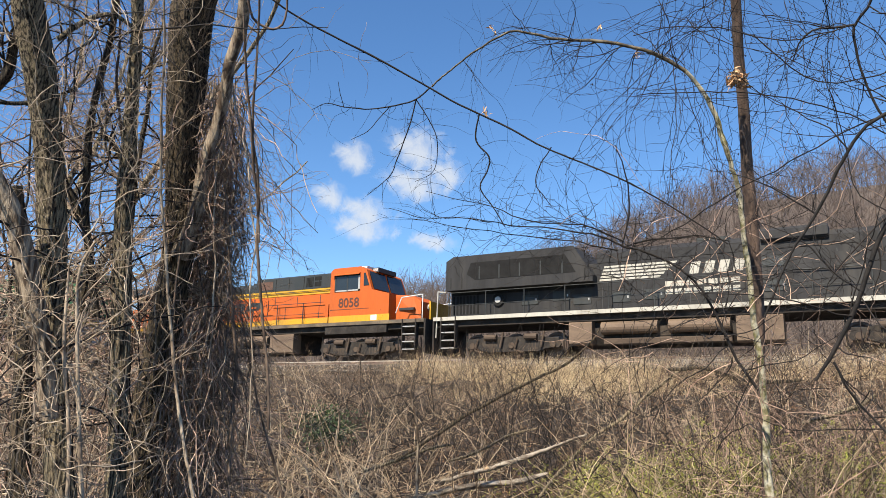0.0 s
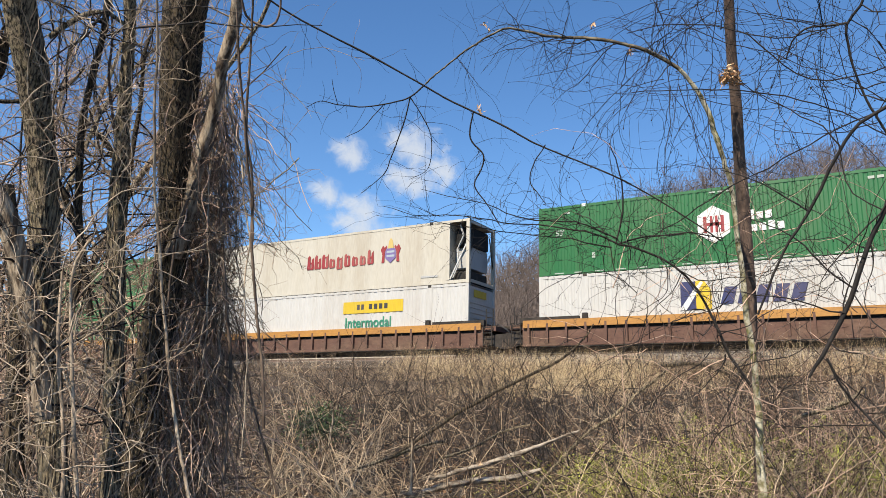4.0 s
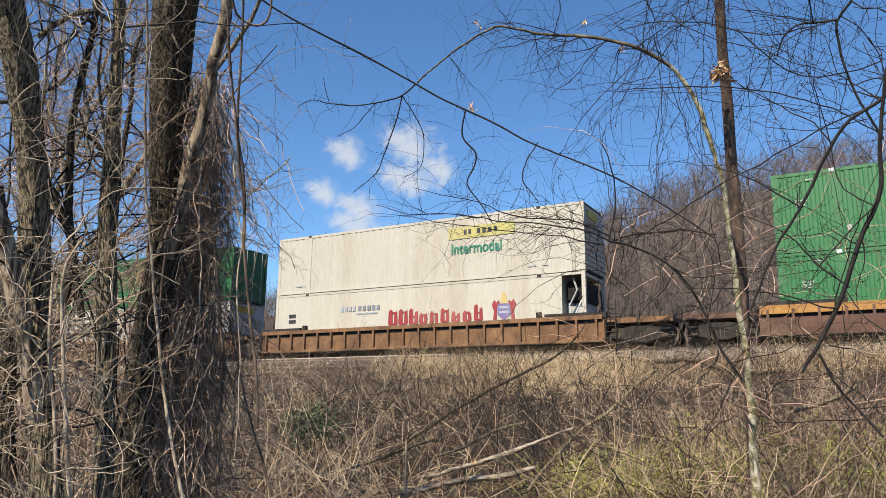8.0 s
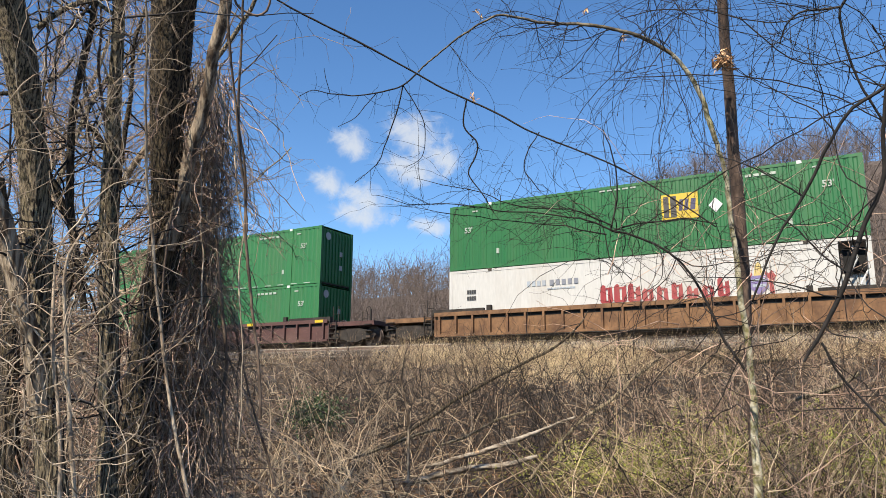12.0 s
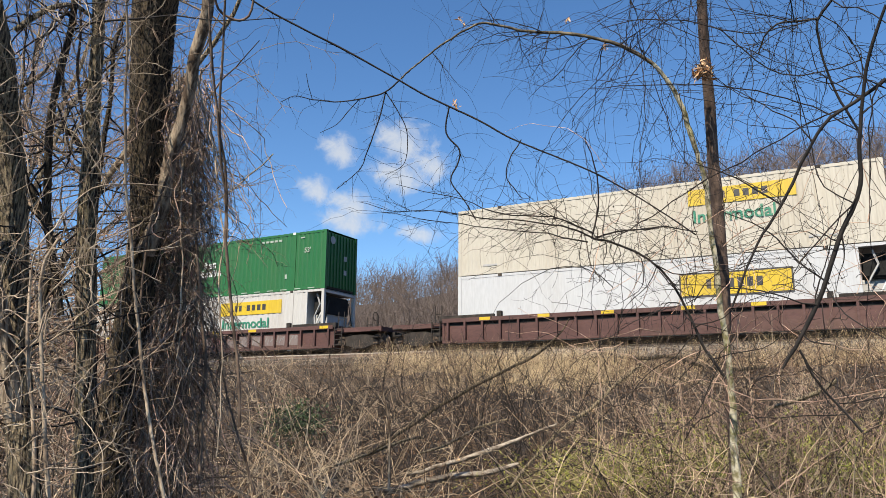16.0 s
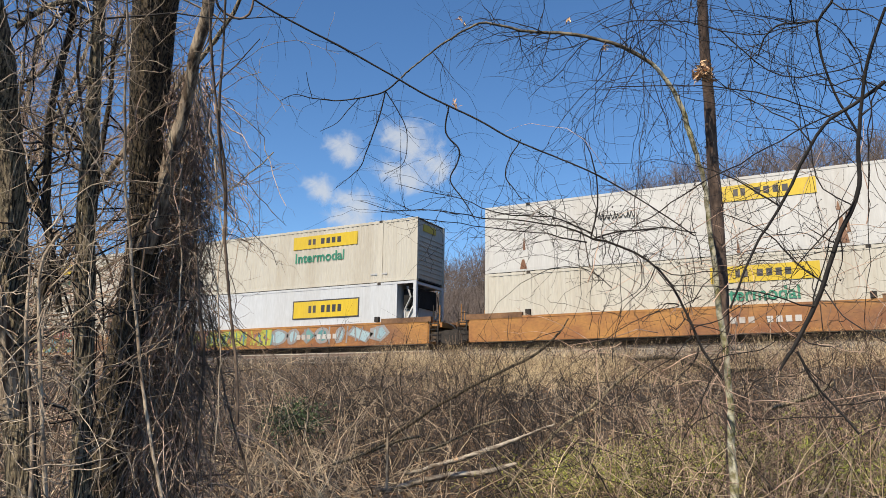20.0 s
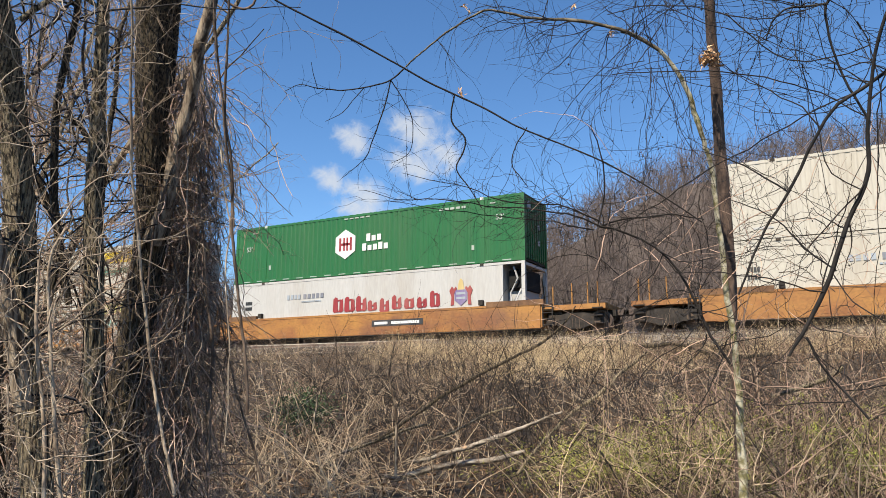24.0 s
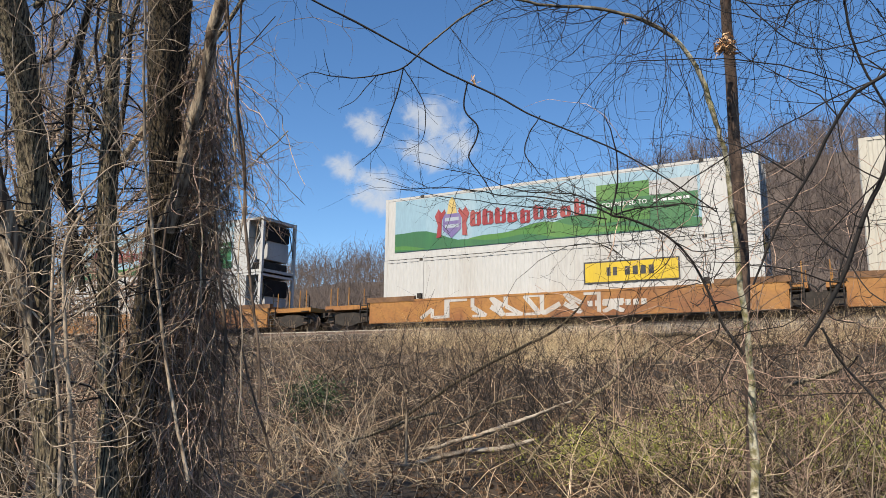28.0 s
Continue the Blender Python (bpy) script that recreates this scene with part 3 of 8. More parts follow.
def ribbed_roof(h, rise):
    """A roof sheet pressed into cross ribs that stand a little over the top rails."""
    n = 46
    xs, zs = [], []
    for k in range(n):
        a, p = -h + 0.02 + k * (2 * h - 0.04) / n, (2 * h - 0.04) / n
        for f, d in ((0.0, 0), (0.3, 0), (0.4, 1), (0.9, 1)):
            xs.append(a + f * p)
            zs.append(CH - 0.012 + rise * d)
    xs.append(h - 0.02)
    zs.append(CH - 0.012)
    m = len(xs)
    sh = Shape()
    y = CW / 2 - 0.02
    sh.v = [(x, -y, z) for x, z in zip(xs, zs)] + [(x, y, z) for x, z in zip(xs, zs)] + [(x, -y, CH - 0.04) for x in xs] + [(x, y, CH - 0.04) for x in xs]
    for i in range(m - 1):
        sh.f += [(i, i + 1, m + i + 1, m + i), (2 * m + i, 3 * m + i, 3 * m + i + 1, 2 * m + i + 1), (i, 2 * m + i, 2 * m + i + 1, i + 1), (m + i, m + i + 1, 3 * m + i + 1, 3 * m + i)]
    return sh




def container(s, up, paint_m, label, style="ribbed", marks=(), end="ribs"):
    """A 53-foot container, its near side towards -y, at height up above the rails."""
    c = thing("shipping_container", label, "container", "containers on the train")
    h = CL / 2
    near = -CW / 2
    pitch, depth = (0.275, 0.020) if style == "ribbed" else ((0.36, 0.018) if style == "shallow" else (1.22, 0.006))
    for side, nm in ((-1, "side_wall"), (1, "side_wall")):
        cut = 0.95 if end == "reefer" else 0.0
        part(nm, corrugated(CL - 0.3 - cut, 0.16, CH - 0.11, side * (CW / 2 - 0.012), pitch, depth, side, -cut / 2), paint_m, c)
        part("top_rail", Shape().box(-h, h, side * CW / 2 - side * 0.10, side * CW / 2, CH - 0.11, CH - 0.005), paint_m, c)
        part("bottom_rail", Shape().box(-h, h, side * CW / 2 - side * 0.12, side * CW / 2, 0.02, 0.16), paint_m, c)
        for x in (-6.1, 6.1):
            if style != "smooth":
                part("lifting_post", Shape().box(x - 0.13, x + 0.13, side * CW / 2 - side * 0.08, side * CW / 2 + side * 0.008, 0.0, CH + 0.012), paint_m, c)
            part("casting", Shape().box(x - 0.085, x + 0.085, side * CW / 2 - side * 0.15, side * CW / 2 + side * 0.014, CH - 0.10, CH + 0.016), INK_WHITE if style == "ribbed" and paint_m in (GREEN, GREEN_B) else UNDER, c, "corner casting of the lifting post")
        for x in (-h, h):
            d = -1 if x > 0 else 1
            part("corner_post", Shape().box(x, x + d * 0.16, side * CW / 2 - side * 0.14, side * CW / 2 + side * 0.004, 0, CH), paint_m, c)
    part("roof", ribbed_roof(h, 0.025 if style != "smooth" else 0.004), paint_m, c)
    part("floor", Shape().box(-h + 0.05, h - 0.05, -CW / 2 + 0.12, CW / 2 - 0.12, 0.04, 0.14), UNDER, c)
    # door end to the rear
    for y0, y1 in ((-1.16, -0.012), (0.012, 1.16)):
        door = part("door", Shape().box(-h + 0.03, -h + 0.075, y0, y1, 0.1, CH - 0.08), paint_m, c)
        for k in (0.28, 0.72):
            yy = y0 + (y1 - y0) * k
            part("lock_rod", Shape().rod((-h + 0.01, yy, 0.08), (-h + 0.01, yy, CH - 0.06), 0.018), STEEL_GREY, door)
    # front end
    if end == "ribs":
        part("end_wall", Shape().box(h - 0.09, h - 0.05, -1.16, 1.16, 0.1, CH - 0.08), paint_m, c)
        green = paint_m in (GREEN, GREEN_B)
        for k in range(9):
            z, yy = 0.3 + k * 0.22, -1.12 + k * 0.255
            if green:
                part("end_rib", Shape().box(h - 0.05, h - 0.005, yy, yy + 0.11, 0.14, CH - 0.1), paint_m, c)
            else:
                part("end_rib", Shape().prism([(-1.14, z), (1.14, z), (1.14, z + 0.12), (-1.14, z + 0.12)], h - 0.05, h - 0.01), paint_m, c)
        if green:
            for z in (0.85, 1.55):
                part("end_plate", Shape().box(h - 0.004, h + 0.004, 0.2, 0.42, z, z + 0.24), STEEL_GREY, c, "small pale plate")
        part("end_sign", Shape().rod((h - 0.016, -0.75, 2.45), (h - 0.004, -0.75, 2.45), 0.2, 14), STEEL_GREY, c, "round pale emblem") if paint_m in (GREEN, GREEN_B) else part("end_sign", Shape().box(h - 0.016, h - 0.006, -0.75, 0.45, 2.35, 2.68), YELLOW, c, "small yellow sign")
    elif end == "doors":
        for y0, y1 in ((-1.16, -0.012), (0.012, 1.16)):
            door = part("door", Shape().box(h - 0.075, h - 0.03, y0, y1, 0.1, CH - 0.08), paint_m, c)
            for z0 in (0.25, 1.15, 2.0):
                part("door_panel", Shape().box(h - 0.032, h - 0.022, y0 + 0.14, y1 - 0.14, z0, z0 + 0.7), INK if paint_m is WHITE else paint_m, door)
            for k in (0.2, 0.75):
                yy = y0 + (y1 - y0) * k
                part("lock_rod", Shape().rod((h - 0.008, yy, 0.06), (h - 0.008, yy, CH - 0.05), 0.022), STEEL_GREY, door)
            part("hinge", Shape().box(h - 0.02, h + 0.002, y0, y0 + 0.12, 1.2, 1.35), STEEL_GREY, door)
    else:
        # refrigeration unit inside an open end frame
        part("end_wall", Shape().box(h - 1.12, h - 1.06, -1.2, 1.2, 0.1, CH - 0.05), paint_m, c)
        unit = part("cooling_unit", Shape().box(h - 1.05, h - 0.28, -0.62, 1.0, 0.75, 1.75, 0.06), STEEL_GREY, c, "grey refrigeration unit in the open frame")
        part("grille", Shape().box(h - 0.9, h - 0.2, -0.85, 0.95, 1.76, 2.62, 0.08), VOID, unit, "black fan housing")
        part("fuel_tank", Shape().box(h - 0.95, h - 0.25, -0.9, 0.9, 0.15, 0.62, 0.08), UNDER, c)
        part("pipe", Shape().path([(h - 0.95, -1.05, 0.3), (h - 0.7, -1.0, 0.9), (h - 0.8, -0.95, 1.6), (h - 0.45, -1.0, 2.2), (h - 0.6, -1.05, 2.7)], 0.04), STEEL_GREY, c)
        for side in (-1, 1):
            yy = side * (CW / 2 - 0.05)
            part("frame_post", Shape().box(h - 1.14, h - 1.0, yy - 0.05, yy + 0.05, 0.14, CH - 0.1), paint_m, c)
            part("brace", Shape().rod((h - 0.98, yy, 0.22), (h - 0.18, yy, 1.75), 0.035), INK_WHITE, c, "white diagonal brace")
            part("brace", Shape().rod((h - 0.06, yy, 0.75), (h - 0.06, yy - side * 0.45, 2.4), 0.03), UNDER, c)
        part("end_beam", Shape().box(h - 0.12, h - 0.02, -1.16, 1.16, CH - 0.16, CH - 0.04), paint_m, c)
        part("end_beam", Shape().box(h - 0.12, h - 0.02, -1.16, 1.16, 0.06, 0.2), paint_m, c)
    for k, mk in enumerate(marks):
        mk(c, near - 0.006 if style == "smooth" else near - 0.002)
    c.matrix_world = rail_pose(s - h, up)
    RIDERS.append((c, s - h, up))
    return c


def small_print(c, y, material=None):
    """Unreadable small lettering as plain bars, and the length mark."""
    ink = material or STENCIL
    for x0, x1, z0, z1 in ((-1.2, 0.35, CH - 0.20, CH - 0.14), (4.0, 5.4, CH - 0.36, CH - 0.26), (6.5, 6.85, CH - 0.32, CH - 0.26), (-6.95, -6.6, CH - 0.34, CH - 0.28), (-5.8, -5.62, 0.62, 0.84), (5.6, 5.78, 0.62, 0.84)):
        n = max(1, round((x1 - x0) / 0.3))
        for k in range(n):
            a = x0 + (x1 - x0) * k / n
            part("stencil", Shape().box(a, a + (x1 - x0) / n * 0.72, y - 0.004, y + 0.01, z0, z1), ink, c, "small unreadable stencil bar")
    lettering("53'", 0.34, 6.75, y - 0.004, 1.85, ink, c, "stencilled length mark")
    lettering("53'", 0.34, -7.35, y - 0.004, 1.65, ink, c, "stencilled length mark")


def dashes(c, y):
    for k in range(18):
        x = -7.4 + k * 0.85
        part("reflector", Shape().box(x, x + 0.40, y - 0.005, y + 0.005, 0.06, 0.10), STENCIL, c, "white reflective dash")


def hexagon(cx, cz, r, y):
    return Shape().plate([(cx + r * 0.92 * math.sin(a), cz + r * math.cos(a)) for a in [k * math.pi / 3 for k in range(6)]], y - 0.006, y + 0.01)


def hexagon_marks(cx, cz):
    def put(c, y):
        sign = part("emblem", hexagon(cx, cz, 0.72, y), INK_WHITE, c, "white hexagon emblem with red bars")
        for a, b, d, e in ((-0.36, -0.24, -0.32, 0.32), (-0.12, -0.02, -0.32, 0.32), (0.06, 0.16, -0.32, 0.32), (0.26, 0.38, -0.32, 0.32), (-0.24, 0.28, -0.06, 0.06)):
            part("bar", Shape().box(cx + a, cx + b, y - 0.011, y, cz + d, cz + e), INK_RED, sign)
        brand_row(c, INK_WHITE, cx + 1.2, cx + 2.10, cz + 0.04, cz + 0.40, y, 3, 0, 0.26, True, label="plain white block")
        brand_row(c, INK_WHITE, cx + 0.98, cx + 2.48, cz - 0.40, cz - 0.06, y, 5, 0, 0.26, True, label="plain white block")
        small_print(c, y)
        dashes(c, y)
    return put


def square_sign_marks(cx, cz):
    def put(c, y):
        sign = part("emblem", Shape().box(cx - 0.68, cx + 0.68, y - 0.006, y + 0.01, cz - 0.5, cz + 0.5), YELLOW, c, "yellow sign with dark block marks")
        for a, b, d, e in ((-0.6, -0.40, -0.4, 0.42), (-0.34, -0.12, -0.4, 0.42)):
            part("bar", Shape().box(cx + a, cx + b, y - 0.011, y, cz + d, cz + e), INK, sign)
        for a, b in ((-0.04, 0.10), (0.16, 0.30), (0.38, 0.56)):
            part("bar", Shape().plate([(cx + a, cz - 0.18), (cx + b, cz - 0.18), (cx + b + 0.05, cz + 0.26), (cx + a + 0.05, cz + 0.26)], y - 0.011, y), INK_BLUE, sign)
        part("placard", Shape().plate([(cx + 1.05, cz - 0.1), (cx + 1.3, cz - 0.38), (cx + 1.55, cz - 0.1), (cx + 1.3, cz + 0.18)], y - 0.006, y + 0.004), INK_WHITE, c, "white diamond placard")
        small_print(c, y)
    return put


def yellow_sign_marks(cx, cz, width=3.6, faded=False, wording=True, framed=False, word_ink=None):
    def put(c, y):
        hgt = width * 0.165
        if framed:
            part("sign_frame", Shape().box(cx - width / 2 - 0.06, cx + width / 2 + 0.06, y - 0.004, y + 0.01, cz - hgt / 2 - 0.14, cz + hgt / 2 + 0.14), INK, c, "black sign border")
            hgt += 0.16
        sign = part("sign", Shape().box(cx - width / 2, cx + width / 2, y - 0.008, y + 0.01, cz - hgt / 2, cz + hgt / 2), YELLOW_FADED if faded else YELLOW, c, "yellow sign panel with dark blocks")
        brand_row(sign, INK, cx - width * 0.26, cx - width * 0.12, cz - hgt * 0.20, cz + hgt * 0.24, y - 0.008, 2, 0, 0.36, label="plain dark block")
        brand_row(sign, INK, cx - width * 0.06, cx + width * 0.28, cz - hgt * 0.20, cz + hgt * 0.24, y - 0.008, 4, 0, 0.36, label="plain dark block")
        if wording:
            lettering("Intermodal", 0.66, cx - width / 2 + 0.12, y - 0.006, cz - hgt / 2 - 0.66, word_ink or INK_GREEN, c, "dark green lettering", width * 0.268)
    return put


def red_word_marks(cx, cz, wide=4.4, ink=None, crest=True):
    def put(c, y):
        r = np.random.default_rng(int(cx * 10) + 50)
        n, w = 9, wide / 9.4
        x = cx - wide / 2
        for k in range(n):
            tall = 0.74 if k in (0, 1, 2, 8) else (0.66 if k in (4, 5) else 0.50)
            ww, z = w * (1.0 if k < 3 else 0.86), cz - 0.34 - (0.1 if k == 4 else 0.0)
            ob = part("brand_mark", Shape().plate([(x, z + 0.08), (x + ww * 0.14, z), (x + ww * 0.46, z + 0.06), (x + ww * 0.40, z + tall - 0.05), (x + ww * 0.22, z + tall), (x + ww * 0.03, z + tall - 0.10)], y - 0.006, y + 0.008), ink or INK_RED, c, "red block of a brand mark")
            part("brand_mark_side", Shape().plate([(x + ww * 0.58, z + 0.03), (x + ww * 0.74, z), (x + ww * 0.95, z + 0.09), (x + ww * 0.88, z + tall * r.uniform(0.75, 0.98)), (x + ww * 0.60, z + tall * 0.72)], y - 0.006, y + 0.008), ink or INK_RED, ob)
            for h in (0.06, float(r.choice([0.45, 0.75]))):
                part("serif", Shape().plate([(x + ww * 0.2, z + tall * h - 0.03), (x + ww * 0.78, z + tall * h), (x + ww * 0.72, z + tall * h + 0.07), (x + ww * 0.22, z + tall * h + 0.04)], y - 0.008, y + 0.006), ink or INK_RED, ob)
            x += w * 1.03
        if crest:
            crest_at(c, cx + wide / 2 + 0.8, cz + 0.1, y)
    return put


def crest_at(c, x, z, y, k=1.0):
    ob = part("crest", Shape().plate([(x - 0.3 * k, z - 0.2 * k), (x, z - 0.45 * k), (x + 0.3 * k, z - 0.2 * k), (x + 0.3 * k, z + 0.25 * k), (x - 0.3 * k, z + 0.25 * k)], y - 0.006, y + 0.008), INK_PURPLE, c, "purple and gold crest")
    part("crest_top", Shape().plate([(x - 0.16 * k, z + 0.25 * k), (x + 0.16 * k, z + 0.25 * k), (x + 0.1 * k, z + 0.62 * k), (x, z + 0.75 * k), (x - 0.1 * k, z + 0.62 * k)], y - 0.006, y + 0.008), INK_GOLD, ob)
    for d in (-1, 1):
        part("supporter", Shape().plate([(x + d * 0.34 * k, z - 0.40 * k), (x + d * 0.50 * k, z - 0.42 * k), (x + d * 0.46 * k, z - 0.05 * k), (x + d * 0.56 * k, z + 0.22 * k), (x + d * 0.44 * k, z + 0.42 * k), (x + d * 0.34 * k, z + 0.30 * k), (x + d * 0.24 * k, z + 0.40 * k), (x + d * 0.20 * k, z + 0.30 * k), (x + d * 0.33 * k, z + 0.10 * k)], y - 0.009, y + 0.008), INK_RED, ob)
    for q in (-0.16, 0.04):
        part("band", Shape().box(x - 0.22 * k, x + 0.22 * k, y - 0.011, y - 0.005, z + q * k, z + (q + 0.1) * k), INK_PALEBLUE, ob)


def blue_word_marks(cx, cz):
    def put(c, y):
        brand_row(c, INK_PALEBLUE, cx - 1.0, cx - 0.1, cz - 0.11, cz + 0.11, y, 4, 0, 0.34, label="plain pale blue block")
        brand_row(c, INK_SLATE, cx, cx + 1.3, cz - 0.11, cz + 0.11, y, 5, 0, 0.34, label="plain slate block")
        brand_row(c, INK_PALEBLUE, cx - 0.1, cx + 1.1, cz - 0.28, cz - 0.22, y, 9)
        brand_row(c, INK, -7.2, -6.75, cz - 0.25, cz - 0.08, y, 4)
        brand_row(c, INK, -7.2, -6.75, cz - 0.52, cz - 0.35, y, 4)
    return put


def wing_marks(cx, cz):
    def put(c, y):
        brand_row(c, INK_BLUE, cx - 0.15, cx + 2.75, cz - 0.34, cz + 0.28, y, 5, 0.18, 0.26, label="slanted dark blue block")
        ob = part("emblem", Shape().box(cx - 1.55, cx - 1.0, y - 0.006, y + 0.006, cz - 0.5, cz + 0.55), INK_BLUE, c, "blue and yellow emblem")
        part("swoosh", Shape().plate([(cx - 1.0, cz - 0.5), (cx - 0.45, cz - 0.5), (cx - 0.45, cz + 0.2), (cx - 0.72, cz + 0.6), (cx - 1.0, cz + 0.55)], y - 0.006, y + 0.006), YELLOW, ob)
        part("swoosh", Shape().plate([(cx - 1.6, cz - 0.5), (cx - 1.35, cz - 0.5), (cx - 0.72, cz + 0.5), (cx - 0.8, cz + 0.55), (cx - 1.1, cz + 0.2)], y - 0.012, y), INK_WHITE, ob)
    return put


def mural_marks(c, y):
    h = CL / 2
    x0, x1 = -h + 0.55, h - 2.05
    pic = part("mural_sky", Shape().box(x0, x1, y - 0.006, y + 0.006, 0.35, CH - 0.16), SKY_PAINT, c, "painted mural of sky and green hills")
    n = 24
    for name, m, base, amp, dy, ph in (("mural_hill", MEADOW_DARK, 0.95, 0.35, 0.010, 0.0), ("mural_hill", MEADOW, 0.72, 0.30, 0.014, 1.9), ("mural_hill", MEADOW_DARK, 0.50, 0.14, 0.018, 3.3)):
        xs = [x0 + (x1 - x0) * k / n for k in range(n + 1)]
        top = [(x, base + amp * math.sin(x * 0.62 + ph) + 0.10 * math.sin(x * 1.9 + ph)) for x in xs]
        part(name, Shape().plate([(x0, 0.36), *[(x, max(0.4, z)) for x, z in top], (x1, 0.36)], y - dy, y - dy + 0.003), m, pic)
    part("mural_tree", Shape().plate([(x1 - 4.0, 0.8), (x1 - 1.9, 0.8), (x1 - 1.9, 2.35), (x1 - 4.0, 2.35)], y - 0.022, y - 0.018), MEADOW, pic, "bright green square of the mural")
    part("mural_banner", Shape().box(x1 - 3.98, x1 - 0.1, y - 0.026, y - 0.020, 1.30, 1.72), MEADOW_DARK, pic, "dark green caption band")
    lettering("COMMITTED TO", 0.24, x1 - 3.8, y - 0.030, 1.43, INK_WHITE, pic, "white caption lettering", 1.0)
    for k in range(5):
        part("caption_bar", Shape().box(x1 - 1.75 + k * 0.28, x1 - 1.53 + k * 0.28, y - 0.032, y - 0.024, 1.45, 1.56), INK_WHITE, pic, "unreadable white caption bar")
    part("mural_shade", Shape().box(x1 - 1.9, x1 - 0.1, y - 0.022, y - 0.018, 1.7, 2.3), STEEL_GREY, pic, "grey photograph square of the mural")
    part("mural_shade", Shape().box(x1 - 1.9, x1 - 0.1, y - 0.022, y - 0.018, 0.75, 1.4), MEADOW_DARK, pic)
    red_word_marks(-0.95, 1.55, 5.4, INK_RED, False)(c, y - 0.02)
    crest_at(c, -4.55, 1.5, y - 0.02, 1.55)


def worn_marks(c, y):
    """Rust runs, a faded upright joint and a scrawl that cannot be read."""
    for x, z0, z1, w in ((5.35, 0.12, 1.05, 0.16), (5.55, 0.5, 1.25, 0.05), (5.3, 1.3, 1.6, 0.06), (-6.35, 0.1, 0.5, 0.14), (-6.3, 0.9, 1.4, 0.05), (2.0, 0.05, 0.5, 0.05)):
        part("rust_run", Shape().plate([(x - w, z0), (x + w * 1.3, z0), (x + w * 0.4, z1), (x - w * 0.3, z1)], y - 0.005, y + 0.008), RUST_STAIN, c, "brown rust run")
    r = np.random.default_rng(17)
    x = -3.1
    for k in range(9):
        a, w = r.uniform(0.12, 0.34), r.uniform(0.10, 0.24)
        part("scrawl", Shape().path([(x, y - 0.008, 1.85), (x + w * 0.3, y - 0.008, 1.85 + a), (x + w * 0.7, y - 0.008, 1.82), (x + w, y - 0.008, 1.92)], 0.014, 4), INK, c, "thin dark scrawl")
        x += w


def plain_marks(c, y):
    for x in (-6.9, 5.6):
        part("stencil", Shape().box(x, x + 0.9, y - 0.004, y + 0.01, 0.36, 0.44), STEEL_GREY, c)


# ---- bogies and wheels ----
def wheel_mesh(r):
    sh = Shape()
    n = 20
    for d in (-1, 1):
        prof = [(0.0, 0.04), (0.12, 0.05), (0.14, 0.02), (r - 0.12, 0.0), (r - 0.08, 0.05), (r, 0.06), (r, -0.06), (r + 0.028, -0.075), (r + 0.028, -0.085), (r - 0.08, -0.085), (0.14, -0.05), (0.0, -0.06)]
        rings = [[(q * math.cos(k * 2 * math.pi / n), d * (0.755 + w), q * math.sin(k * 2 * math.pi / n)) for k in range(n)] for q, w in prof[1:-1]]
        v = [p for ring in rings for p in ring]
        f = [(a * n + k, a * n + (k + 1) % n, (a + 1) * n + (k + 1) % n, (a + 1) * n + k) for a in range(len(rings) - 1) for k in range(n)]
        f += [tuple(range(n)), tuple(range((len(rings) - 1) * n, len(rings) * n))]
        sh.add(v, f)
        for k in range(3):
            a = k * 2.094
            sh.rod((0.07 * math.cos(a), d * 1.0, 0.07 * math.sin(a)), (0.07 * math.cos(a), d * 1.08, 0.07 * math.sin(a)), 0.022)
        sh.rod((0, d * 0.7, 0), (0, d * 1.07, 0), 0.11, 10)
    sh.rod((0, -0.75, 0), (0, 0.75, 0), 0.085, 10)
    me = sh.mesh("wheelset")
    me.materials.append(WHEEL)
    return me


FREIGHT_WHEEL, LOCO_WHEEL = wheel_mesh(0.46), wheel_mesh(0.52)


